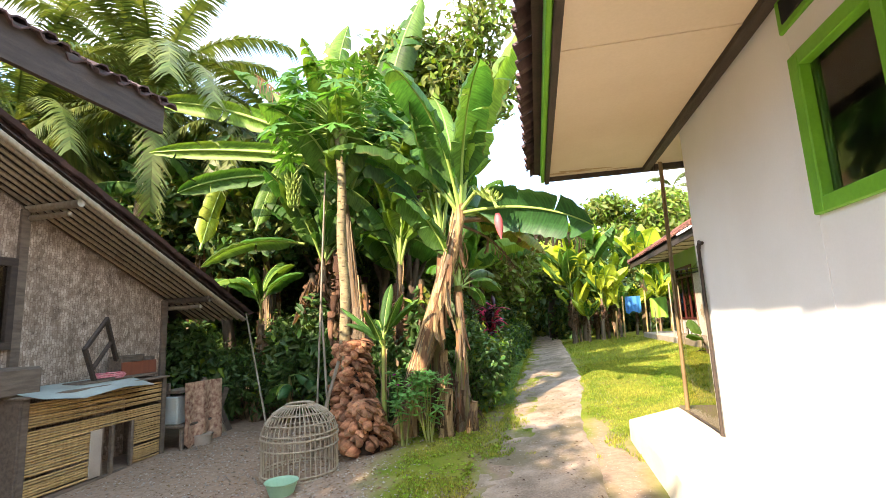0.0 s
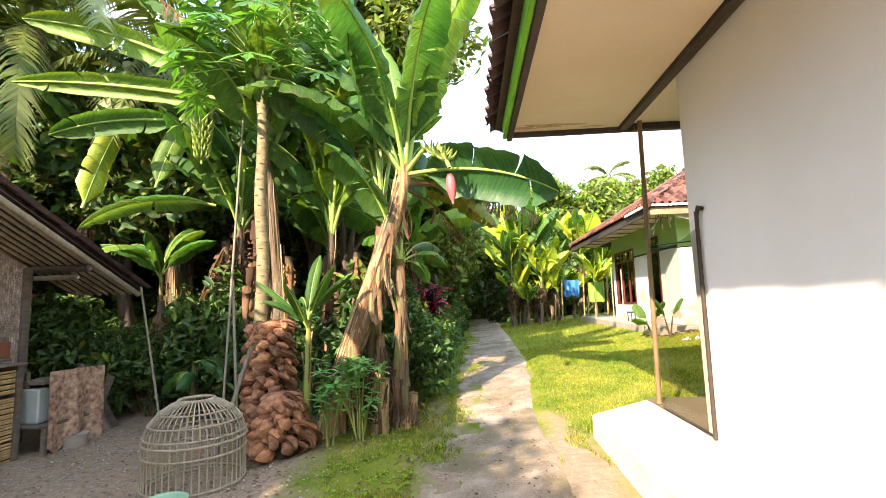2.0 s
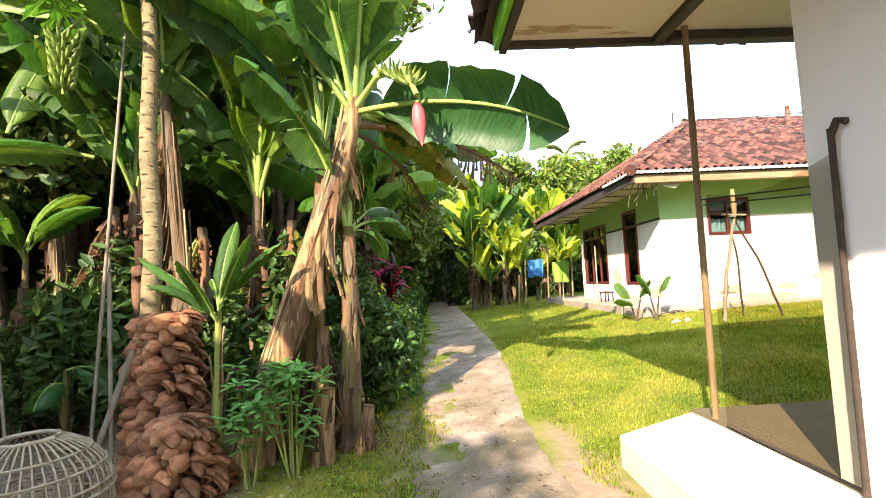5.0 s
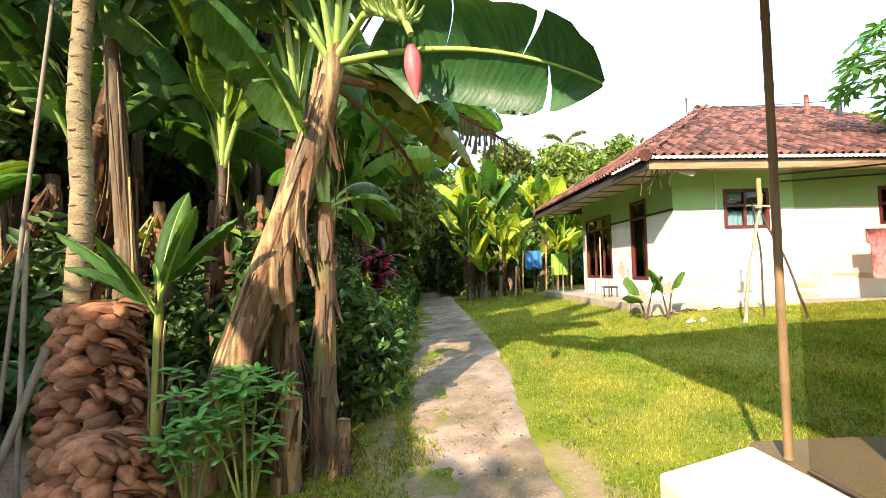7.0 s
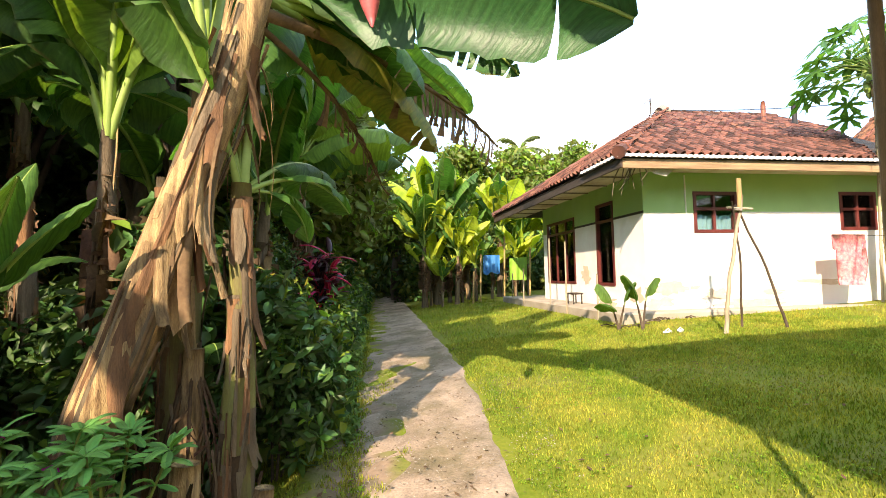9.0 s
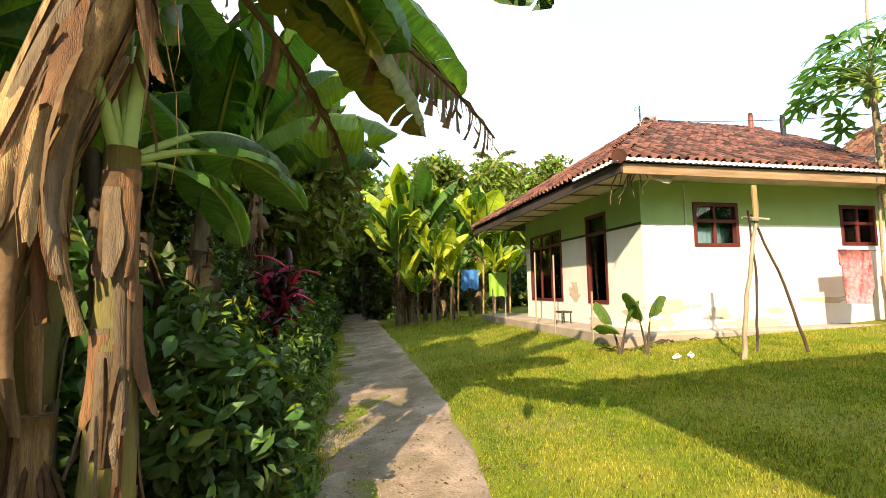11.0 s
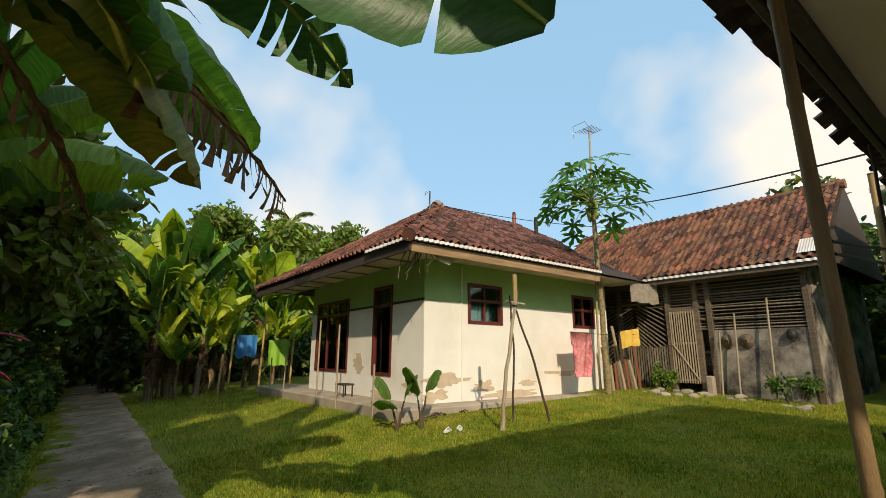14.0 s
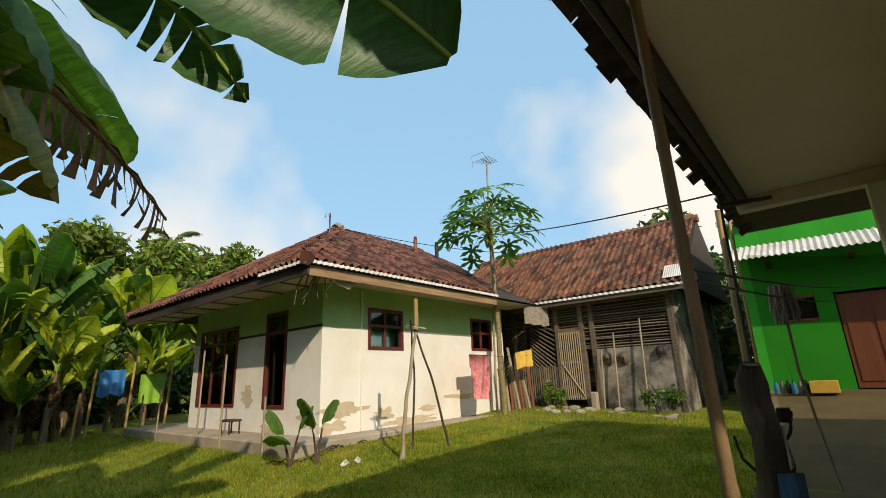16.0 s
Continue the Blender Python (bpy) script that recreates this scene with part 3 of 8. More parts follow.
# the window: green frame round a dark pane, set into the wall
win = hbox("window", (WX - 0.03, 2.83, 2.0), (WX + 0.1, 2.93, 2.95), GREEN_TRIM, "green-painted window frame with dark panes")


def wpart(name, lo, hi, mat, label=""):
    return box(name, Vector(lo) - H0, Vector(hi) - H0, mat, win, label, 0.006)


wpart("frame", (WX - 0.03, 1.6, 2.86), (WX + 0.1, 2.83, 2.95), GREEN_TRIM)
wpart("frame", (WX - 0.03, 1.6, 2.0), (WX + 0.1, 2.83, 2.09), GREEN_TRIM)
wpart("frame", (WX - 0.03, 1.6, 2.09), (WX + 0.1, 1.69, 2.86), GREEN_TRIM)
wpart("frame", (WX - 0.02, 2.2, 2.09), (WX + 0.09, 2.27, 2.86), GREEN_TRIM)
wpart("pane", (WX + 0.03, 2.27, 2.09), (WX + 0.04, 2.83, 2.86), GLASS, "dark window pane")
wpart("pane", (WX + 0.03, 1.69, 2.09), (WX + 0.04, 2.2, 2.86), GLASS)
# no cloth: a near-black sheet painted as the unlit room behind the panes
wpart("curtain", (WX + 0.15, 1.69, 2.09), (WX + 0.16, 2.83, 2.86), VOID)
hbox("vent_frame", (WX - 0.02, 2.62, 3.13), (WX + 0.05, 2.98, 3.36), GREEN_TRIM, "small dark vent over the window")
# black block on the wall face, standing in for shade in the vent
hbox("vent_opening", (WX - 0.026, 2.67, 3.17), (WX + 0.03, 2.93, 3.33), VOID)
# plinth and porch floor
bm = bmesh.new()
add_box(bm, 1.0 - H0.x, -7.0, -0.5, WX - H0.x, 6.34, PZ - 0.01)
bmesh.ops.subdivide_edges(bm, edges=[e for e in bm.edges if abs(e.verts[0].co.y - e.verts[1].co.y) > 1], cuts=60)
for v in bm.verts:
    if v.co.z > 0:
        if v.co.x < -0.3:
            v.co.z = 0.215 + 0.012 * noise.noise((0.0, v.co.y * 2.2, 4))
            v.co.x += 0.012 * noise.noise((3.0, v.co.y * 3.1, 4))
bmesh.ops.bevel(bm, geom=[e for e in bm.edges if len(e.link_faces) == 2 and e.calc_face_angle(0) > 0.5], offset=0.022, segments=2, affect="EDGES", profile=0.5)
part("plinth", bm, CREAM, white_house, "cream concrete plinth with worn edges, sloping outwards")
hbox("porch_floor", (WX + 0.003, WY, -0.5), (6.2, 6.38, PZ), YARD, "tan concrete porch floor", 0.02)
# soffit: one sheet of boards west, one over the porch
hbox("soffit", (0.3, -7.0, WZ - 0.012), (1.5, 6.28, WZ + 0.012), SOFFIT, "beige ceiling boards with a brown stain", 0)
hbox("soffit", (1.58, WY, WZ - 0.012), (5.55, 6.28, WZ + 0.012), SOFFIT, "", 0)
STAIN = paint("brown_stain", (0.36, 0.21, 0.10), (0.55, 0.42, 0.29), 6, 50, 0.95, 0.1)
for sx, sy, wx_, wy_ in ((0.72, 6.12, 0.34, 0.05), (0.42, 6.17, 0.13, 0.035), (1.2, 6.2, 0.12, 0.02)):
    ring = []
    for k in range(26):
        t = 2 * math.pi * k / 26
        q = 1 + 0.8 * noise.noise((math.cos(t) * 2.2 + sx * 5, math.sin(t) * 2.2, 1.7))
        ring.append(Vector((sx + wx_ * q * math.cos(t), min(6.27, sy + wy_ * q * math.sin(t)), WZ - 0.0145)) - H0)
    ob_from("stain", ring, [tuple(range(25, -1, -1))], STAIN, white_house, "brown water stain on the boards")
hbox("soffit_strip", (1.5, -7.0, WZ - 0.06), (1.6, 6.3, WZ + 0.02), WOOD_DARK, "dark wooden trim")
for y in (0.2, 3.2):
    hbox("seam", (0.3, y, WZ - 0.02), (1.5, y + 0.03, WZ - 0.011), SOFFIT, "", 0)
hbox("fascia", (0.24, -7.0, WZ - 0.10), (0.30, 6.34, WZ + 0.14), WOOD_DARK, "dark fascia board")
hbox("fascia", (0.195, -7.0, WZ - 0.07), (0.24, 6.34, WZ + 0.16), GREEN_TRIM, "green-painted fascia board")
hbox("fascia", (0.24, 6.28, WZ - 0.07), (5.6, 6.33, WZ + 0.10), WOOD_DARK)
hbox("beam", (1.62, 6.18, WZ - 0.09), (5.46, 6.26, WZ - 0.014), WOOD_DARK, "dark porch beam")
hbox("beam", (5.46, WY, WZ - 0.16), (5.6, 6.3, WZ - 0.012), SOFFIT)
hbox("wall_strip", (1.79, WY, WZ - 0.1), (5.46, WY + 0.04, WZ - 0.014), WOOD_DARK)
# black blocks painted as the shade in the porch wall's vents
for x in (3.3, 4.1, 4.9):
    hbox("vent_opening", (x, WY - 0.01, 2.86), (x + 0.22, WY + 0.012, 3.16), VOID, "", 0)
hbox("pillar", (5.42, WY, PZ), (5.6, 5.25, WZ - 0.16), CREAM, "cream pillar")
# roof: hipped underlay with rows of dark tiles along both eaves
SL = math.tan(radians(28))
rv = [(0.12, -7.2, WZ + 0.1), (7.6, -7.2, WZ + 0.1), (7.6, 6.45, WZ + 0.1), (0.12, 6.45, WZ + 0.1), (3.86, -3.4, WZ + 0.1 + 3.74 * SL), (3.86, 2.7, WZ + 0.1 + 3.74 * SL)]
ob_from("roof", [Vector(p) - H0 for p in rv], [(0, 3, 5, 4), (3, 2, 5), (2, 1, 4, 5), (1, 0, 4), (0, 1, 2, 3)], TILE_DARK, white_house, "dark clay tile roof")
up_w = Vector((1, 0, SL)).normalized()
tiled_slope(white_house, (0.04, 6.45, WZ + 0.13), (0, -1, 0), up_w, 9.0, 3, 0.24, TILE_DARK, single=60, inside=lambda u, v: u > v * 0.88, jag=0.02)
tiled_slope(white_house, (0.06, 6.5, WZ + 0.13), (1, 0, 0), Vector((0, -1, SL)).normalized(), 7.4, 3, 0.24, TILE_DARK, single=40, inside=lambda u, v: u > v * 0.88, jag=0.09)

# the bamboo pole at the porch's corner, and the clear sheet hung from it to the wall
pole = tagged(bamboo("bamboo_pole", (1.63, 6.08, PZ), (1.68, 6.12, WZ - 0.02), 0.025, BAMBOO_POLE, n=7), "weathered bamboo pole holding up the porch eave", "pole")
screen = empty("porch_screen", (1.58, 4.84, PZ), "clear plastic sheet stretched beside the porch", "screen")
so = screen.location
bamboo("post", Vector((1.56, 4.84, PZ)) - so, Vector((1.57, 4.83, 2.12)) - so, 0.016, WOOD_DARK, screen, "thin dark post", 4)
tube_part("hook", [Vector(p) - so for p in ((1.57, 4.83, 2.09), (1.57, 4.79, 2.15), (1.58, 4.75, 2.13))], 0.018, WOOD_DARK, screen)
sv, sf = [], []
for i in range(9):
    for j in range(7):
        y = 4.85 + (5.9 - 4.85) * i / 8
        sv.append(Vector((1.575 + 0.02 * i / 8 + 0.02 * math.sin(i * 0.8) * math.sin(j * 0.5), y, PZ + 0.01 + 1.62 * j / 6 - 0.08 * math.sin(math.pi * i / 8) * (j / 6))) - so)
sf = [(i * 7 + j, i * 7 + j + 1, (i + 1) * 7 + j + 1, (i + 1) * 7 + j) for i in range(8) for j in range(6)]
sheet = ob_from("sheet", sv, sf, SHEET, screen, "hazy clear plastic sheet")
sheet.visible_shadow = False
tube_part("bottom_batten", [Vector((1.565, 4.85, PZ + 0.012)) - so, Vector((1.60, 5.9, PZ + 0.012)) - so], 0.011, WOOD_DARK, screen, "", 6)

# ---- the old house across the lawn ----
OX, OY = 5.02, 13.13
old_house = empty("old_house", (OX, OY, 0.6), "old one-storey house, white and pale green, tiled hip roof", "house")
O0 = Vector((OX, OY, 0.6))


def obox(name, lo, hi, mat, label="", bevel=0.006, parent=None):
    return box(name, Vector(lo) - O0, Vector(hi) - O0, mat, parent or old_house, label, bevel)


BAND, TOP, BASE, TH = 2.70, 3.52, 0.4, 0.16
# openings on the west face (by y) and on the south face (by x)
west = [(14.30, 15.12, 1.18, 3.12), (16.33, 18.28, 1.2, 3.0)]
south = [(6.14, 7.16, 2.26, 3.12), (9.66, 10.6, 2.3, 3.14)]


def wall_run(axis, fixed, lo, hi, holes, depth, sign):
    """Wall blocks round openings, white below the band and pale green above it, the paint meeting at the band."""
    cuts = sorted({lo, hi, *[h[0] for h in holes], *[h[1] for h in holes]})
    for a, b in zip(cuts, cuts[1:]):
        hole = next((h for h in holes if h[0] <= a and b <= h[1]), None)
        spans = [(BASE, TOP)] if not hole else [(BASE, hole[2]), (hole[3], TOP)]
        for z0, z1 in spans:
            for p, q, mat in ((z0, min(z1, BAND), PLASTER_OLD), (max(z0, BAND), z1, PLASTER_GREEN)):
                if q - p < 0.01:
                    continue
                if axis == "y":
                    obox("wall", (fixed, a, p), (fixed + depth, b, q), mat, "", 0)
                else:
                    obox("wall", (a, fixed, p), (b, fixed + depth, q), mat, "", 0)


wall_run("y", OX, OY, 18.62, west, TH, 1)
wall_run("x", OY, OX + TH, 11.0, south, TH, 1)
obox("wall", (OX + TH, 18.46, BASE), (11.0, 18.62, TOP), PLASTER_OLD, "", 0)
obox("wall", (11.0, OY, BASE), (11.16, 18.62, TOP), PLASTER_OLD, "", 0)
obox("inner_floor", (OX + TH, OY + TH, 0.5), (11.0, 18.46, 0.7), CONCRETE, "", 0)
obox("band", (OX - 0.012, OY - 0.012, BAND - 0.025), (OX, 14.30, BAND + 0.025), WOOD_DARK, "thin dark painted band", 0)
obox("band", (OX - 0.012, 15.12, BAND - 0.025), (OX, 16.33, BAND + 0.025), WOOD_DARK, "", 0)
obox("band", (OX, OY - 0.012, BAND - 0.02), (6.14, OY, BAND + 0.02), PLASTER_GREEN, "", 0)
obox("conduit", (5.95, OY - 0.03, 0.75), (5.975, OY, 3.45), PLASTER_OLD, "thin wall pipe")


def opening(axis, a, b, z0, z1, bars_v, bars_h, curtain, label, split=None):
    """A framed window in the wall: frame, mullions, panes and a curtain behind."""
    fx = OX - 0.02 if axis == "y" else OY - 0.02

    def b3(name, u0, u1, w0, w1, d0, d1, mat, parent=None, lab=""):
        if axis == "y":
            return obox(name, (fx + d0, u0, w0), (fx + d1, u1, w1), mat, lab, 0.004, parent)
        return obox(name, (u0, fx + d0, w0), (u1, fx + d1, w1), mat, lab, 0.004, parent)

    f = 0.07
    w = b3("window", a, b, z1 - f, z1, 0, 0.12, WOOD_RED, None, label)
    b3("frame", a, b, z0, z0 + f, 0, 0.12, WOOD_RED, w)
    b3("frame", a, a + f, z0 + f, z1 - f, 0, 0.12, WOOD_RED, w)
    b3("frame", b - f, b, z0 + f, z1 - f, 0, 0.12, WOOD_RED, w)
    for k in bars_v:
        u = a + (b - a) * k
        b3("mullion", u - 0.025, u + 0.025, z0 + f, z1 - f, 0.02, 0.09, WOOD_RED, w)
    for k in bars_h:
        u = z0 + (z1 - z0) * k
        b3("transom", a + f, b - f, u - 0.03, u + 0.03, 0.015, 0.095, WOOD_RED, w)
    edges = [a + f] + [a + (b - a) * k for k in bars_v] + [b - f]
    for p, q in zip(edges, edges[1:]):
        b3("pane", p + 0.027, q - 0.027, z0 + f, z1 - f, 0.055, 0.06, GLASS, w)
    if curtain:
        mat, c0, c1 = curtain
        n = 26
        v, fa = [], []
        for i in range(n + 1):
            u = a + f + (b - a - 2 * f) * i / n
            d = 0.16 + 0.025 * math.sin(i * 1.9) + 0.01 * math.sin(i * 0.7)
            for z in (z0 + (z1 - z0) * c0, z0 + (z1 - z0) * c1):
                v.append(Vector((fx + d, u, z) if axis == "y" else (u, fx + d, z)) - O0)
        fa = [(2 * i, 2 * i + 1, 2 * i + 3, 2 * i + 2) for i in range(n)]
        ob_from("curtain", v, fa, mat, w, "hanging curtain")
    return w


opening("y", *west[0], (), (0.78,), (CURTAIN, 0.03, 0.74), "tall dark-red window with a red curtain")
opening("y", *west[1], (0.33, 0.66), (0.8,), (CURTAIN, 0.03, 0.5), "wide dark-red window with red curtains")
opening("x", *south[0], (0.48,), (0.58,), (CURTAIN_BLUE, 0.05, 0.45), "dark-red window with a pale blue curtain")
opening("x", *south[1], (0.5,), (0.55,), None, "dark-red window with dusty panes")
# bare patches where plaster has fallen off
rng = random.Random(8)


def patch(axis, u, z, w, h, seed, mat=BARE_PLASTER):
    r = random.Random(seed)
    pts = []
    for k in range(22):
        t = 2 * math.pi * k / 22
        q = 1 + 0.75 * noise.noise((math.cos(t) * 2.6, math.sin(t) * 2.6, seed * 3.1)) + r.uniform(-0.16, 0.16)
        pts.append((u + w * q * math.cos(t), z + h * q * math.sin(t)))
    o = -0.008
    v = [Vector((OX + o, p, q) if axis == "y" else (p, OY + o, q)) - O0 for p, q in pts]
    v2 = [Vector((OX + 0.002, p, q) if axis == "y" else (p, OY + 0.002, q)) - O0 for p, q in pts]
    f = [tuple(range(22))] + [(k, (k + 1) % 22, 22 + (k + 1) % 22, 22 + k) for k in range(22)]
    ob_from("bare_patch", v + v2, f, mat, old_house, "patch of fallen plaster")


for ax, u, z, w, h, s in (("y", 15.75, 1.42, 0.26, 0.22, 1), ("x", 5.55, 1.12, 0.42, 0.12, 2), ("x", 6.6, 1.0, 0.25, 0.1, 3), ("x", 9.2, 1.2, 0.55, 0.07, 4),
                       ("x", 5.3, 0.85, 0.3, 0.12, 5), ("y", 13.5, 0.98, 0.28, 0.15, 6), ("x", 7.9, 1.02, 0.3, 0.06, 7), ("y", 14.7, 0.8, 0.4, 0.12, 9), ("x", 7.4, 0.8, 0.7, 0.1, 10)):
    patch(ax, u, z, w, h, s)
# slab
slab = tagged(box("slab", (4.2, 12.62, 0.2), (11.2, 20.6, 0.72), CONCRETE, None, "", 0.03), "cracked grey concrete slab round the old house", "slab", kind="structure")
# soffit, fascia and roof
EX, EY, EN, EE, EZ = 3.98, 12.12, 20.75, 11.6, 3.48
obox("soffit", (EX + 0.1, EY + 0.1, EZ + 0.03), (OX, EN - 0.1, EZ + 0.05), SOFFIT_OLD, "stained and sagging eave boards", 0)
obox("soffit", (OX, EY + 0.1, EZ + 0.03), (EE - 0.1, OY, EZ + 0.05), SOFFIT_OLD, "", 0)
for k in range(9):
    y = EY + 0.5 + k * 0.95
    obox("batten", (EX + 0.1, y, EZ + 0.005), (OX, y + 0.03, EZ + 0.03), WOOD, "", 0)
obox("fascia", (EX + 0.02, EY + 0.02, EZ - 0.12), (EX + 0.06, EN, EZ + 0.06), WOOD_DARK, "dark weathered fascia board")
obox("fascia", (EX + 0.06, EY + 0.02, EZ - 0.13), (9.5, EY + 0.06, EZ + 0.05), FASCIA, "brown weathered fascia board")
RX0, RX1, RY, RZ = 8.34, 12.2, 17.14, 6.2
V = [(EX, EY, EZ + 0.06), (EX, EN, EZ + 0.06), (RX0, RY, RZ), (RX1, RY, RZ), (EE, EY, EZ + 0.06), (EE + 1.5, EN, EZ + 0.06)]
ob_from("roof_underlay", [Vector(p) - O0 for p in V], [(0, 2, 1), (0, 4, 3, 2), (1, 2, 3, 5), (3, 4, 5)], WOOD_DARK, old_house, "roof boarding")
wu = Vector((RX0 - EX, 0, RZ - EZ - 0.06))
su = Vector((0, RY - EY, RZ - EZ - 0.06))
sw, ss = wu.length, su.length
tiled_slope(old_house, (EX, EY, EZ + 0.09), (1, 0, 0), su, 8.2, int(ss / 0.21) + 1, 0.21, TILE, w=0.18, single=300,
            inside=lambda u, v: u > (RX0 - EX) * v / ss - 0.05 and v < ss and EX + u < 9.4 + 4.3 * v / ss)
tiled_slope(old_house, (EX, EN, EZ + 0.09), (0, -1, 0), wu, EN - EY, int(sw / 0.21) + 1, 0.21, TILE, w=0.18, single=0,
            inside=lambda u, v: (EN - EY) - u > (RY - EY) * v / sw - 0.05 and u > (EN - RY) * v / sw - 0.05 and v < sw)


def ridge_caps(parent, o, a, b, n, mat, r=0.11):
    a, b = Vector(a), Vector(b)
    for i in range(n):
        p, q = a.lerp(b, i / n), a.lerp(b, (i + 1.15) / n)
        v, f = tube([p - o, q - o], [r * 1.12, r * 0.92], 8)
        ob_from("ridge_tile", v, f, mat, parent)


ridge_caps(old_house, O0, (EX - 0.05, EY - 0.05, EZ + 0.13), (RX0, RY, RZ + 0.06), 17, TILE)
ridge_caps(old_house, O0, (EX, EN, EZ + 0.13), (RX0, RY, RZ + 0.06), 14, TILE)
ridge_caps(old_house, O0, (RX0, RY, RZ + 0.06), (RX1, RY, RZ + 0.06), 12, TILE)
tube_part("finial", [Vector(p) - O0 for p in ((RX0 - 0.25, RY - 0.2, RZ + 0.02), (RX0, RY, RZ + 0.16), (RX0 + 0.25, RY, RZ + 0.1))], [0.12, 0.16, 0.1], CONCRETE, old_house, "cement ridge knob")


def corrugated(name, o, a, b, drop, n, mat, parent, amp=0.014):
    """A zinc strip from a to b, folded into waves, hanging along drop."""
    a, b, d = Vector(a), Vector(b), Vector(drop)
    side = (b - a).cross(d).normalized()
    v = []
    for i in range(n + 1):
        p = a.lerp(b, i / n) + side * amp * math.cos(i * math.pi / 2)
        v += [p - o, p + d - o, p + d - o + side * 0.004, p - o + side * 0.004]
    f = []
    for i in range(n):
        k = i * 4
        f += [(k, k + 1, k + 5, k + 4), (k + 3, k + 7, k + 6, k + 2), (k + 1, k + 2, k + 6, k + 5)]
    return ob_from(name, v, f, mat, parent, "pale corrugated zinc strip")


corrugated("zinc_strip", O0, (EX + 0.05, EY - 0.05, EZ + 0.12), (9.45, EY - 0.05, EZ + 0.12), (0, -0.02, -0.06), 190, ZINC, old_house)
corrugated("zinc_strip", O0, (EX - 0.05, EY + 1.5, EZ + 0.12), (EX - 0.05, EY - 0.02, EZ + 0.12), (-0.02, 0, -0.06), 44, ZINC, old_house)
# broken corner of the eave: hanging splinters and a torn board
r = random.Random(5)
for k in range(9):
    x, y = EX + 0.25 + r.uniform(0, 0.4), EY + 0.15 + r.uniform(0, 0.5)
    tube_part("splinter", [Vector(p) - O0 for p in ((x, y, EZ + 0.03), (x + r.uniform(-0.15, 0.05), y + r.uniform(-0.08, 0.08), EZ - 0.2), (x + r.uniform(-0.3, 0.12), y + r.uniform(-0.1, 0.1), EZ - r.uniform(0.3, 0.62)))], [0.014, 0.01, 0.005], WOOD, old_house, "", 5)
tb = [(EX + 0.5, EY + 0.12, EZ - 0.01), (EX + 1.25, EY + 0.12, EZ - 0.01), (EX + 1.0, EY + 0.16, EZ - 0.24), (EX + 0.75, EY + 0.14, EZ - 0.20)]
tb = [Vector(p) - O0 for p in tb]
ob_from("torn_board", tb + [p + Vector((0, 0.015, 0)) for p in tb], [(0, 1, 2, 3), (7, 6, 5, 4), (0, 3, 7, 4), (1, 0, 4, 5), (2, 1, 5, 6), (3, 2, 6, 7)], SOFFIT_OLD, old_house, "torn piece of eave board")

# ---- the barn behind the clothes line ----
BX = 12.0
barn = empty("barn", (BX, 11.0, 0.7), "old barn with bamboo slat front and clay tile roof", "barn")
B0 = Vector((BX, 11.0, 0.7))


def bbox(name, lo, hi, mat, label="", bevel=0.006, parent=None):
    return box(name, Vector(lo) - B0, Vector(hi) - B0, mat, parent or barn, label, bevel)


# bamboo copy darkened so the barn front's deep shade sits in its colour
SLAT_SHADED = paint("shaded_bamboo_slat", (0.25, 0.21, 0.155), (0.10, 0.08, 0.06), 4, 60, 0.8, 0.4, stretch=(6, 6, 0.8), vary=0.35)
BARNWALL = paint("stained_plaster", (0.40, 0.36, 0.31), (0.17, 0.15, 0.13), 2.5, 40, 0.95, 0.4, dirt=(0.035, 0.032, 0.03), dirt_amount=1.0)
for nd in BARNWALL.node_tree.nodes:
    if nd.type == "MAP_RANGE" and nd.inputs["From Max"].default_value < 0.8:
        nd.inputs["From Min"].default_value, nd.inputs["From Max"].default_value = 0.45, 0.6
bbox("wall", (BX, 8.72, 0.4), (BX + 0.18, 10.75, 2.22), BARNWALL, "stained grey plaster wall")
bbox("wall", (BX + 0.18, 8.72, 0.4), (16.6, 8.9, 3.6), BARNWALL, "", 0)
bbox("wall", (16.6, 8.72, 0.4), (16.75, 16.0, 3.6), BARNWALL, "", 0)
bbox("wall", (BX + 0.18, 15.85, 0.4), (16.6, 16.0, 3.6), BARNWALL, "", 0)
bbox("inner_floor", (BX + 0.18, 8.9, 0.4), (16.6, 15.85, 0.72), CONCRETE, "", 0)
for y in (8.74, 10.75, 11.05, 11.78, 13.2, 14.6):
    bbox("post", (BX - 0.03, y, 0.45), (BX + 0.11, y + 0.12, 3.55), WOOD, "grey timber post")
bbox("beam", (BX - 0.04, 8.7, 3.42), (BX + 0.1, 14.8, 3.56), WOOD)
bbox("lintel", (BX - 0.02, 11.05, 2.74), (BX + 0.06, 11.9, 2.84), WOOD)
r = random.Random(11)


def slat(name, a, b, w, mat, parent, o=B0):
    """A split bamboo slat: a flat bent strip with thickness."""
    a, b = Vector(a), Vector(b)
    v, f = tube([a - o, a.lerp(b, 0.5) - o + Vector((r.uniform(-0.01, 0.01), 0, r.uniform(-0.012, 0.012))), b - o], [w, w, w], 5)
    return ob_from(name, v, f, mat, parent)


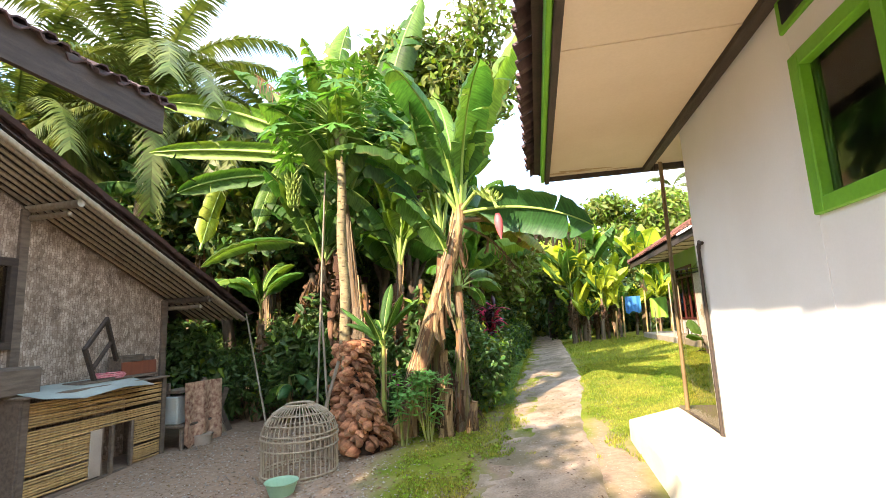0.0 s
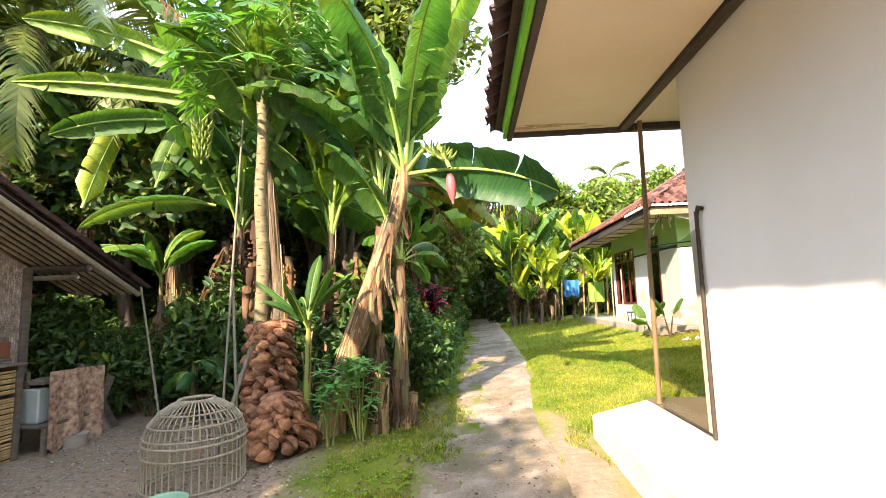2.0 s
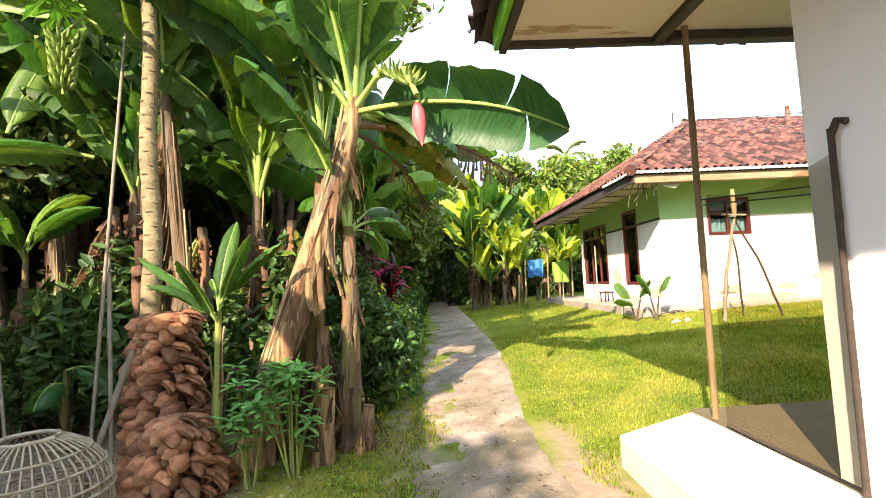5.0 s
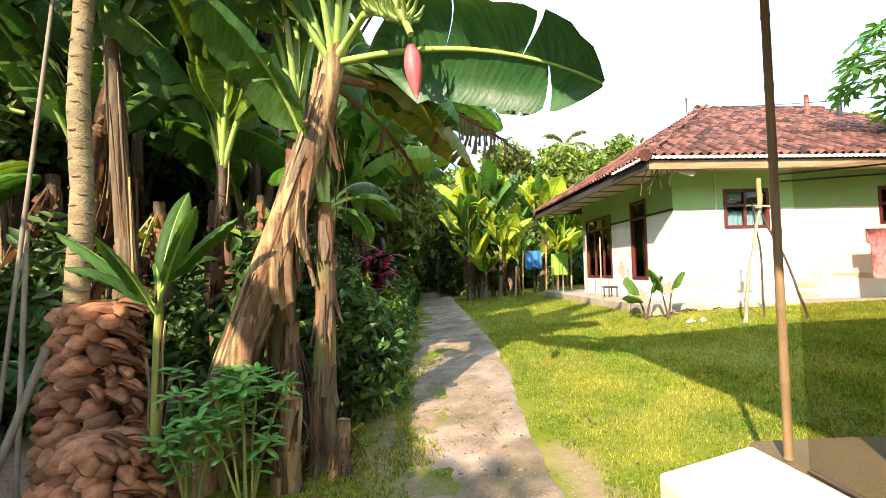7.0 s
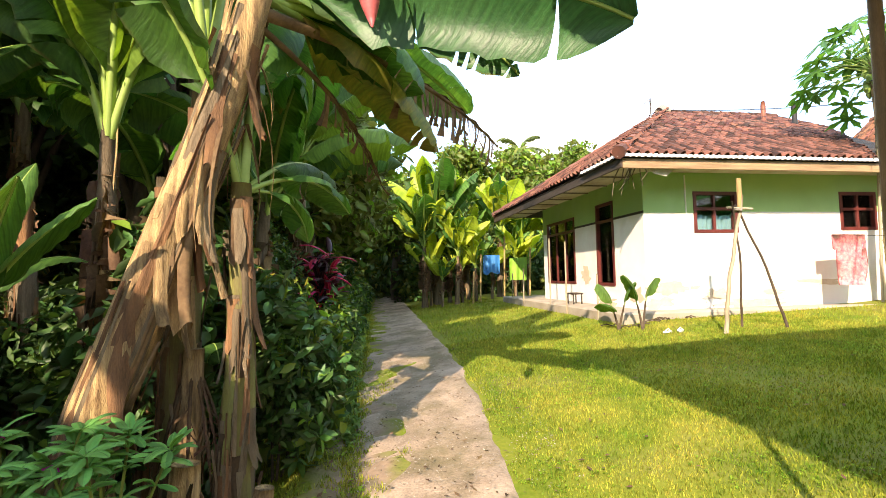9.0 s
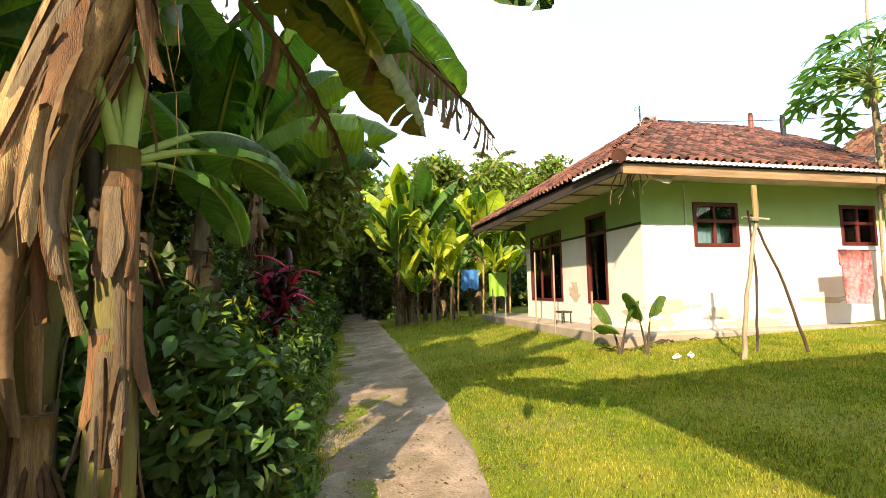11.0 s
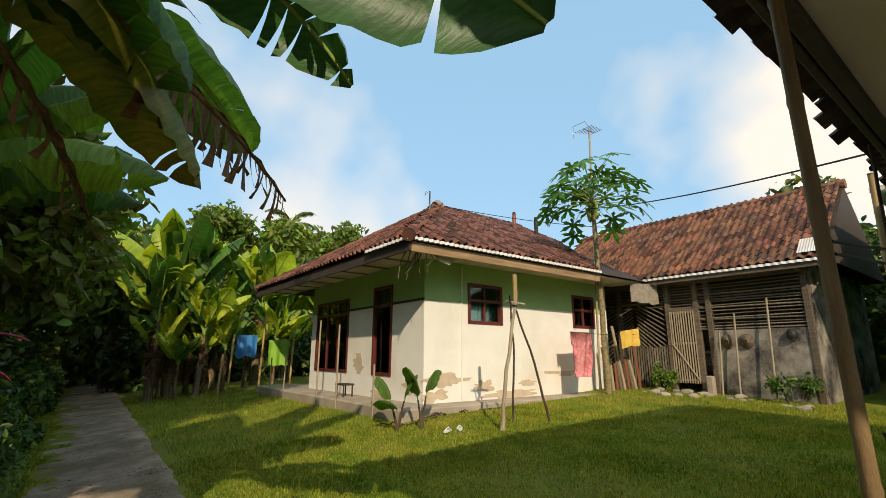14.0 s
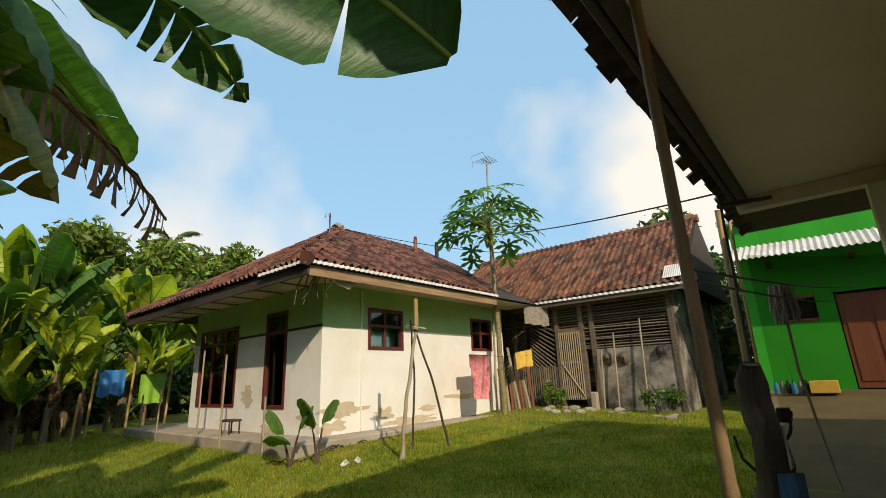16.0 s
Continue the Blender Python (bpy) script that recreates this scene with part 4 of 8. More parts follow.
for k in range(17):
    z = 2.26 + k * 0.072
    slat("slat", (BX + 0.02, 8.8, z + r.uniform(-0.02, 0.02)), (BX + 0.02, 11.05, z + r.uniform(-0.02, 0.02)), r.uniform(0.012, 0.022), SLAT_SHADED, barn)
for k in range(9):
    z = 2.9 + k * 0.07
    slat("slat", (BX + 0.02, 11.1, z), (BX + 0.02, 14.6, z + r.uniform(-0.03, 0.03)), r.uniform(0.012, 0.02), SLAT_SHADED, barn)
for k in range(20):
    y = 11.95 + k * 0.068
    slat("slat", (BX, y, 0.75 + r.uniform(0, 0.1)), (BX, y + 0.0, 1.85 + r.uniform(-0.04, 0.04)), 0.024, SLAT_SHADED, barn)
for k in range(16):
    q = k * 0.17
    slat("slat", (BX + 0.03, 11.95, 0.9 + q * 0.8), (BX + 0.03, 12.75, 1.75 + q * 0.62), 0.02, SLAT_SHADED, barn)
    slat("slat", (BX + 0.03, 12.85, 1.9 + q * 0.5), (BX + 0.03, 13.9, 0.95 + q * 0.72), 0.02, SLAT_SHADED, barn)
gate = bbox("gate", (BX - 0.02, 11.17, 1.0), (BX + 0.02, 11.8, 1.05), BAMBOO, "gate of upright bamboo slats")
for z in (1.9, 2.68):
    bbox("rail", (BX - 0.02, 11.17, z), (BX + 0.02, 11.8, z + 0.05), BAMBOO, parent=gate)
for k in range(11):
    y = 11.19 + k * 0.06
    slat("slat", (BX - 0.03, y, 0.95), (BX - 0.03, y + r.uniform(-0.01, 0.01), 2.74), 0.018, BAMBOO, gate)
slat("brace", (BX - 0.05, 11.2, 1.05), (BX - 0.05, 11.75, 1.9), 0.02, BAMBOO, gate)
# added dark sheet standing in for the shade behind the slatted front
bbox("shade_backing", (BX + 0.9, 8.95, 0.75), (BX + 0.95, 15.8, 3.6), WOOD_DARK, "", 0)
BEZ, BRX, BRZ = 3.56, 14.3, 5.75
bu = Vector((BRX - BX + 0.35, 0, BRZ - BEZ))
V = [(BX - 0.35, 8.25, BEZ), (BX - 0.35, 15.9, BEZ), (BRX, 15.9, BRZ), (BRX, 8.25, BRZ), (17.0, 15.9, BEZ), (17.0, 8.25, BEZ)]
ob_from("roof_underlay", [Vector(p) - B0 for p in V], [(0, 3, 2, 1), (1, 2, 4), (2, 3, 5, 4), (3, 0, 5)], WOOD_DARK, barn)
tiled_slope(barn, (BX - 0.38, 15.9, BEZ + 0.03), (0, -1, 0), bu, 7.65, int(bu.length / 0.21) + 1, 0.21, TILE_OLD, w=0.19, single=0, inside=lambda u, v: v < bu.length)
ridge_caps(barn, B0, (BRX, 8.2, BRZ + 0.05), (BRX, 15.9, BRZ + 0.05), 24, TILE_OLD, 0.12)
bbox("fascia", (BX - 0.40, 8.25, BEZ - 0.12), (BX - 0.36, 13.6, BEZ + 0.0), WOOD, "weathered eave board")
corrugated("zinc_strip", B0, (BX - 0.43, 13.7, BEZ + 0.05), (BX - 0.43, 8.3, BEZ + 0.05), (-0.02, 0, -0.06), 150, ZINC, barn)
corrugated("zinc_sheet", B0, (BX - 0.36, 8.75, BEZ + 0.2), (BX - 0.36, 8.2, BEZ + 0.2), (0.42, 0, 0.37), 44, ZINC, barn, 0.006)
for y in (8.3, 8.8):
    bbox("bracket", (BX - 0.35, y, BEZ - 0.13), (BX + 0.4, y + 0.07, BEZ - 0.06), WOOD)

# ---- the green house beyond the porch ----
GX = 12.4
green_house = empty("green_house", (GX, 5.5, 1.1), "bright green plastered house with a zinc awning", "house")
G0 = Vector((GX, 5.5, 1.1))


def gbox(name, lo, hi, mat, label="", bevel=0.006, parent=None):
    return box(name, Vector(lo) - G0, Vector(hi) - G0, mat, parent or green_house, label, bevel)


gbox("wall", (GX, 6.72, 0.6), (GX + 0.16, 7.3, 4.9), GREEN_WALL, "bright green wall")
gbox("wall", (GX, 6.0, 0.6), (GX + 0.16, 6.72, 2.5), GREEN_WALL, "", 0)
gbox("wall", (GX, 6.0, 3.05), (GX + 0.16, 6.72, 4.9), GREEN_WALL, "", 0)
gbox("wall", (GX, 5.68, 0.6), (GX + 0.16, 6.0, 4.9), GREEN_WALL, "", 0)
gbox("wall", (GX, 4.7, 3.05), (GX + 0.16, 5.68, 4.9), GREEN_WALL, "", 0)
gbox("wall", (GX, 1.5, 0.6), (GX + 0.16, 4.7, 4.9), GREEN_WALL, "", 0)
gbox("wall", (GX + 0.16, 7.14, 0.6), (17.0, 7.3, 4.9), GREEN_WALL, "", 0)
# added dark sheet for the unlit rooms behind door and window
gbox("shade_backdrop", (GX + 1.2, 1.5, 0.6), (GX + 1.3, 7.14, 4.9), WOOD_DARK, "", 0)
gbox("roof", (GX - 0.2, 1.3, 4.9), (17.2, 7.5, 5.0), ZINC, "", 0)
door = gbox("door", (GX + 0.04, 4.72, 1.12), (GX + 0.09, 5.66, 3.0), DOOR_BROWN, "brown wooden door with two leaves")
gbox("panel", (GX + 0.02, 5.24, 1.25), (GX + 0.045, 5.58, 2.9), DOOR_BROWN, parent=door)
gbox("panel", (GX + 0.02, 4.8, 1.25), (GX + 0.045, 5.14, 2.9), DOOR_BROWN, parent=door)
gwin = gbox("window", (GX - 0.02, 6.0, 2.5), (GX + 0.08, 6.72, 2.56), DOOR_BROWN, "small open window")
gbox("frame", (GX - 0.02, 6.0, 2.99), (GX + 0.08, 6.72, 3.05), DOOR_BROWN, parent=gwin)
# no glass here: a near-black sheet for the unlit room
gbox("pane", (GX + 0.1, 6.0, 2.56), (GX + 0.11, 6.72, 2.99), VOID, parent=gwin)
corrugated("zinc_awning", G0, (GX - 1.0, 7.35, 3.86), (GX - 1.0, 3.0, 3.72), (0.95, 0, 0.46), 150, ZINC, green_house, 0.02)
gbox("rafter", (GX - 0.9, 6.6, 3.72), (GX, 6.68, 3.8), WOOD_DARK)
gbox("rafter", (GX - 0.9, 5.2, 3.68), (GX, 5.28, 3.76), WOOD_DARK)
# sloping concrete yard between the porch and the green house
yv = [(6.2, 2.0, 0.36), (6.2, 6.35, 0.36), (GX, 7.2, 1.1), (GX, 2.0, 1.1)]
yard_v = [Vector(p) for p in yv] + [Vector(p) - Vector((0, 0, 0.6)) for p in yv]
tagged(ob_from("yard", yard_v, [(3, 2, 1, 0), (0, 1, 5, 4), (1, 2, 6, 5), (2, 3, 7, 6), (3, 0, 4, 7), (4, 5, 6, 7)], YARD), "sloping tan concrete yard", "yard", kind="structure")

# ---- the bamboo shed by the yard ----
SX = -6.9
shed = empty("shed", (SX, 4.0, -0.4), "old shed with woven bamboo walls and a lean tiled roof", "shed")
S0 = Vector((SX, 4.0, -0.4))


def sbox(name, lo, hi, mat, label="", bevel=0.006, parent=None):
    return box(name, Vector(lo) - S0, Vector(hi) - S0, mat, parent or shed, label, bevel)


def shed_top(y):
    return 1.83 + 0.46 * (8.87 - y)


# gable wall that follows the slope, with a window opening
for y0, y1, z0, z1 in ((5.1, 7.72, -0.6, None), (3.9, 5.1, -0.6, 1.44), (3.9, 5.1, 2.66, None), (-2.5, 3.9, -0.6, None)):
    t0, t1 = (z1, z1) if z1 else (shed_top(y0) - 0.18, shed_top(y1) - 0.18)
    v = [Vector((x, y, z)) - S0 for x in (SX, SX - 0.06) for y, z in ((y0, z0), (y1, z0), (y1, t1), (y0, t0))]
    ob_from("wall", v, [(0, 1, 2, 3), (7, 6, 5, 4), (0, 4, 5, 1), (1, 5, 6, 2), (2, 6, 7, 3), (3, 7, 4, 0)], WOVEN, shed, "whitewashed woven bamboo wall")
sbox("wall", (-13, 7.64, -0.6), (SX - 0.06, 7.72, 2.1), WOVEN, "", 0)
sbox("wall", (-13.1, -2.5, -0.6), (-13.0, 7.7, 3.4), WOVEN, "", 0)
sbox("wall", (-13, -2.6, -0.6), (SX, -2.5, 5.2), WOVEN, "", 0)
for y in (5.1, 7.66):
    sbox("post", (SX - 0.02, y - 0.06, -0.5), (SX + 0.05, y + 0.06, shed_top(y) - 0.2), WOOD, "weathered post")
w = sbox("window", (SX - 0.02, 3.95, 2.55), (SX + 0.06, 5.04, 2.66), WOOD_DARK, "dark wooden window with dusty green panes")
sbox("frame", (SX - 0.02, 3.95, 1.44), (SX + 0.06, 5.04, 1.54), WOOD_DARK, parent=w)
sbox("frame", (SX - 0.02, 4.95, 1.54), (SX + 0.06, 5.04, 2.55), WOOD_DARK, parent=w)
sbox("pane", (SX - 0.01, 3.95, 1.54), (SX + 0.0, 4.95, 2.55), GLASS, parent=w)
# added dark sheet behind the panes, in place of the shed's inner shade
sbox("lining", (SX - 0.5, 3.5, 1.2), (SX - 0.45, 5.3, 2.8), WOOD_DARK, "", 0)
# roof: boards, bamboo rafters along the slope, beams that stick out, tiles above
q0, q1 = -3.0, 8.9
rv = [Vector(p) - S0 for p in ((-6.0, q0, shed_top(q0) + 0.04), (-6.0, q1, shed_top(q1) + 0.04), (-13, q1, shed_top(q1) + 0.04), (-13, q0, shed_top(q0) + 0.04))]
ob_from("roof_lining", rv + [p + Vector((0, 0, 0.02)) for p in rv], [(3, 2, 1, 0), (4, 5, 6, 7), (0, 1, 5, 4), (1, 2, 6, 5), (2, 3, 7, 6), (3, 0, 4, 7)], WOOD_DARK, shed)
for k in range(9):
    x = -6.03 - k * 0.14
    rr = 0.045 if k == 0 else 0.028
    pts, rad = bamboo_points((x, 0.5, shed_top(0.5) - rr), (x, 8.86, shed_top(8.86) - rr), 12)
    tube_part("rafter", [p - S0 for p in pts], [rr * q for q in rad], BAMBOO, shed, "bamboo rafter" if k == 0 else "", 8)
for y in (2.6, 5.15, 7.78):
    z = shed_top(y) - 0.16
    tube_part("purlin", [Vector((-8.0, y, z)) - S0, Vector((-6.02, y, z)) - S0], 0.055, BAMBOO if y < 6 else WOOD, shed, "beam end under the eave", 10)
    tube_part("purlin", [Vector((-8.0, y, z - 0.14)) - S0, Vector((-6.2, y, z - 0.13)) - S0], 0.04, BAMBOO, shed, "", 10)
tiled_slope(shed, (-5.9, 8.95, shed_top(8.95) + 0.07), (-1, 0, 0), Vector((0, -1, 0.46)).normalized(), 1.2, 32, 0.24, TILE_DARK, single=0)
# the neighbouring roof's edge above, a dark board with tiles on it
upper_roof = empty("roof_edge", (-3.8, 2.6, 3.7), "dark board and clay tile edge of a neighbouring roof", "roof")
U0 = upper_roof.location
v = [Vector((x, y, z)) - U0 for y, zz in ((-3.0, 3.57), (3.76, 3.66)) for x, z in ((-3.48, zz - 0.17), (-3.53, zz - 0.17), (-3.53, zz + 0.14), (-3.48, zz + 0.14))]
ob_from("board", v, [(0, 1, 2, 3), (7, 6, 5, 4), (0, 4, 5, 1), (1, 5, 6, 2), (2, 6, 7, 3), (3, 7, 4, 0)], WOOD_DARK, upper_roof, "dark weathered eave board")
tiled_slope(upper_roof, (-3.42, 3.87, 3.83), (0, -1, -0.012), Vector((-1, 0, 0.5)).normalized(), 6.8, 3, 0.24, TILE_DARK, single=40, jag=0.08)
tiled_slope(upper_roof, (-3.46, 3.8, 3.88), (0, -1, -0.012), Vector((-1, 0, 0.5)).normalized(), 6.6, 3, 0.24, TILE_DARK, single=0, jag=0.05)
ob_from("lining", [Vector(p) - U0 for p in ((-3.5, -3, 3.68), (-3.5, 3.78, 3.77), (-4.25, 3.78, 4.14), (-4.25, -3, 4.05))], [(0, 1, 2, 3)], WOOD_DARK, upper_roof)
for y in (-2.5, 3.5):
    box("post", Vector((-6.6, y, -0.6)) - U0, Vector((-6.48, y + 0.1, 5.2)) - U0, WOOD_DARK, upper_roof)
for y in (-2.45, 0.5, 3.55):
    tube_part("rafter", [Vector((-3.55, y, 3.66)) - U0, Vector((-6.6, y, 5.1)) - U0], 0.035, WOOD_DARK, upper_roof, "", 7)

# ---- plants ----


def mesh_np(name, V, F4, mat, parent=None, label="", mats=(), mat_index=None):
    """A mesh of quads from arrays."""
    me = bpy.data.meshes.new(name)
    n = len(F4)
    me.vertices.add(len(V))
    me.vertices.foreach_set("co", np.asarray(V, np.float32).ravel())
    me.loops.add(4 * n)
    me.loops.foreach_set("vertex_index", np.asarray(F4, np.int32).ravel())
    me.polygons.add(n)
    me.polygons.foreach_set("loop_start", np.arange(0, 4 * n, 4, dtype=np.int32))
    me.materials.append(mat)
    for k in mats:
        me.materials.append(k)
    if mat_index is not None:
        me.polygons.foreach_set("material_index", np.asarray(mat_index, np.int32))
    me.update(calc_edges=True)
    ob = new(name, me)
    if parent:
        ob.parent = parent
    if label:
        tagged(ob, label)
    return ob


def leaf_cloud(name, blobs, n, size, mat, seed, parent=None, label="", slim=0.42, up=0.5, shell=0.55, light=None, light_share=0.0):
    """Many small folded leaves in lumpy blobs (x, y, z, rx, ry, rz), denser towards the outside."""
    g = np.random.default_rng(seed)
    b = np.array(blobs, float)
    vol = b[:, 3] * b[:, 4] * b[:, 5]
    k = g.choice(len(b), n, p=vol / vol.sum())
    d = g.normal(size=(n, 3))
    d /= np.linalg.norm(d, axis=1)[:, None]
    rad = shell + (1 - shell) * g.random(n) ** 0.6
    lump = 1 + 0.25 * np.sin(d[:, 0] * 5 + k) * np.cos(d[:, 1] * 6 + 2 * k) + 0.18 * np.sin(d[:, 2] * 9 + d[:, 0] * 7)
    rad = np.where(g.random(n) < 0.3, g.random(n), rad) * lump
    c = b[k, :3] + d * b[k, 3:] * rad[:, None]
    nrm = g.normal(size=(n, 3)) + d * 0.6 + np.array([0, 0, up])
    nrm /= np.linalg.norm(nrm, axis=1)[:, None]
    a = np.cross(nrm, g.normal(size=(n, 3)))
    a /= np.linalg.norm(a, axis=1)[:, None]
    w = np.cross(nrm, a)
    s = size * (0.6 + 0.8 * g.random(n))[:, None]
    V = np.empty((n, 6, 3))
    V[:, 0] = c - a * s
    V[:, 1] = c + a * s - nrm * s * 0.15
    V[:, 2] = c - a * s * 0.25 + w * s * slim + nrm * s * 0.14
    V[:, 3] = c + a * s * 0.4 + w * s * slim * 0.8 + nrm * s * 0.1
    V[:, 4] = c - a * s * 0.25 - w * s * slim + nrm * s * 0.14
    V[:, 5] = c + a * s * 0.4 - w * s * slim * 0.8 + nrm * s * 0.1
    o = np.arange(n)[:, None] * 6
    F = np.concatenate([o + np.array([[0, 1, 3, 2]]), o + np.array([[1, 0, 4, 5]])], 1).reshape(-1, 4)
    mi = None
    if light:
        mi = np.repeat((g.random(n) < light_share).astype(int), 2)
    return mesh_np(name, V.reshape(-1, 3), F, mat, parent, label, (light,) if light else (), mi)


def banana_leaf(base, az, elev, length, width, droop, rng, tears=5, hang=0.25, tatter=False, petiole=0.16, roll=0.0, n=18):
    """Verts, quads, material slots (0 blade, 1 rib) and leaf coordinates (along, across) of one leaf. az, elev: the way it sets out, in degrees; droop: how far it bends down."""
    V, F, M, T = [], [], [], []
    p = Vector(base)
    az, e0 = radians(az), radians(elev)
    mid, tan, side, nor = [], [], [], []
    for i in range(n + 1):
        s = i / n
        e = e0 - radians(droop) * s ** 1.4
        t = Vector((math.cos(az) * math.cos(e), math.sin(az) * math.cos(e), math.sin(e)))
        sd = Vector((-math.sin(az), math.cos(az), 0))
        nm = t.cross(sd)
        sd, nm = sd * math.cos(roll) + nm * math.sin(roll), nm * math.cos(roll) - sd * math.sin(roll)
        mid.append(p.copy()), tan.append(t), side.append(sd), nor.append(nm)
        p = p + t * (length / n)
    # rib
    for i in range(n + 1):
        r = length * 0.011 * (1.25 - i / n) + 0.003
        for k in range(4):
            t = math.pi / 2 * k
            V.append(mid[i] + side[i] * r * math.cos(t) + nor[i] * (r * math.sin(t) - r * 0.5))
            T.append((i / n, 0.0))
    for i in range(n):
        for k in range(4):
            F.append((i * 4 + k, i * 4 + (k + 1) % 4, (i + 1) * 4 + (k + 1) % 4, (i + 1) * 4 + k))
            M.append(1)
    k0 = max(1, int(n * petiole))

    def half(s):
        u = (s - petiole) / (1 - petiole)
        if u <= 0:
            return 0.01
        return width * max(0.02, min(1, (u / 0.13) ** 0.6)) * max(0.03, 1 - max(0, (u - 0.55) / 0.45) ** 2.1) ** 0.75

    for sg in (1, -1):
        cuts = sorted(rng.sample(range(k0 + 1, n), min(tears, n - k0 - 1))) if tears else []
        edges = [k0] + cuts + [n]
        for a, b in zip(edges, edges[1:]):
            th = radians(rng.uniform(4, 18)) - (rng.uniform(0, hang) if not tatter else rng.uniform(0.9, 1.7))
            sub = max(1, b - a)
            o = len(V)
            gap = rng.uniform(0.04, 0.16) if (tears and not tatter) else (rng.uniform(0.2, 0.42) if tatter else 0)
            for i in range(a, b + 1):
                q = 0.0
                if i == a and a != k0:
                    q = gap
                if i == b and b != n:
                    q = -gap
                for j in range(5):
                    u = j / 4
                    w = half(i / n) * (1 + 0.03 * math.sin(i * 2.3 + sg)) * (rng.uniform(0.75, 1.1) if tatter and j == 4 else 1)
                    ang = th - u * u * (0.35 + hang) * (1.6 if tatter else 1)
                    x = w * u
                    pt = mid[i] + tan[i] * (x * 0.34 + q * u * length / n * 1.6) + (side[i] * sg * math.cos(ang) + nor[i] * math.sin(ang)) * x
                    pt += nor[i] * 0.008 * length * math.sin(i * 2.9 + sg) * u
                    V.append(pt)
                    T.append((i / n * length / 2.5 + 0.12 * u, sg * u))
            for i in range(sub):
                for j in range(4):
                    q = o + i * 5 + j
                    F.append((q, q + 1, q + 6, q + 5) if sg > 0 else (q, q + 5, q + 6, q + 1))
                    M.append(0)
    return V, F, M, T


def leaf_part(parent, leaf, mat, label="", name="leaf"):
    V, F, M, T = leaf
    ob = mesh_np(name, [tuple(v) for v in V], F, mat, parent, label, (mat if mat in (LEAF_DRY, LEAF_DEAD) else RIB,), M)
    uv = ob.data.uv_layers.new(name="UVMap")
    uv.data.foreach_set("uv", np.asarray(T, np.float32)[np.asarray(F).ravel()].ravel())
    ob.data.polygons.foreach_set("use_smooth", [True] * len(F))
    return ob


def banana_trunk(parent, pts, r0, r1, rng, sheaths=10, mat=None, thin=False):
    """A stem of overlapping sheaths: core and peeling strips."""
    pts = [Vector(p) for p in pts]
    n = 12
    line = []
    for i in range(n + 1):
        s = i / n * (len(pts) - 1)
        k = min(int(s), len(pts) - 2)
        line.append(pts[k].lerp(pts[k + 1], s - k))
    rad = [r0 + (r1 - r0) * (i / n) ** 0.8 for i in range(n + 1)]
    rad[0] *= 1.12
    tube_part("stem", line, rad, mat or SHEATH, parent, "", 14, 0.05, rng)
    for _ in range(sheaths):
        a = rng.uniform(0, 2 * math.pi)
        i0 = rng.randint(0, n - 5)
        i1 = min(n, i0 + (rng.randint(2, 4) if thin else rng.randint(3, 6)))
        v = []
        wd = rng.uniform(0.25, 0.7) * (0.75 if thin else 1.0)
        out = rng.uniform(0.0, 0.03)
        for i in range(i0, i1 + 1):
            q = (i - i0) / max(1, i1 - i0)
            for k in range(4):
                t = a + (k / 3 - 0.5) * wd * (1.2 - 1.05 * q)
                rr = rad[i] + 0.006 + out * q * q * 2.2 + 0.012 * math.sin(k * 2.5 + a) * q + 0.008 * math.sin(i * 1.9 + a)
                v.append(line[i] + Vector((math.cos(t), math.sin(t), 0)) * rr)
        m = i1 - i0
        f = [(i * 4 + k, i * 4 + k + 1, (i + 1) * 4 + k + 1, (i + 1) * 4 + k) for i in range(m) for k in range(3)]
        ob_from("sheath", v, f, rng.choice((SHEATH_GREY, SHEATH_RED, LEAF_DEAD) if thin else (SHEATH, SHEATH, SHEATH_RED, SHEATH_GREY, LEAF_DRY)), parent)
    return line, rad


def peel(parent, p, axis, out, width, length, curl, mat, rng, rows=7, cols=5):
    """A strip of dry sheath that has come loose: fixed at its upper end, cupped across, its free end curling away."""
    axis, out = Vector(axis).normalized(), Vector(out).normalized()
    side = axis.cross(out).normalized()
    v = []
    sway = rng.uniform(-0.06, 0.06)
    for i in range(rows):
        s = i / (rows - 1)
        down = (-axis).lerp(Vector((0, 0, -1)), s * 0.7).normalized()
        c = Vector(p) + down * length * (s - 0.25 * curl * s * s) + out * (0.012 + curl * length * 0.55 * s ** 2.2) + side * sway * s
        w = width * (1 - 0.55 * s ** 1.5) * (1 + 0.15 * math.sin(7 * s + width * 90))
        for j in range(cols):
            u = j / (cols - 1) - 0.5
            v.append(c + side * u * w - out * (u * u * w * (1.1 + 1.2 * s)) + down * rng.uniform(-0.02, 0.02) * (s > 0.9) * (1 + 2 * abs(u)))
    f = [(i * cols + j, i * cols + j + 1, (i + 1) * cols + j + 1, (i + 1) * cols + j) for i in range(rows - 1) for j in range(cols - 1)]
    ob = ob_from("sheath", v, f, mat, parent)
    ob.data.polygons.foreach_set("use_smooth", [True] * len(f))
    return ob


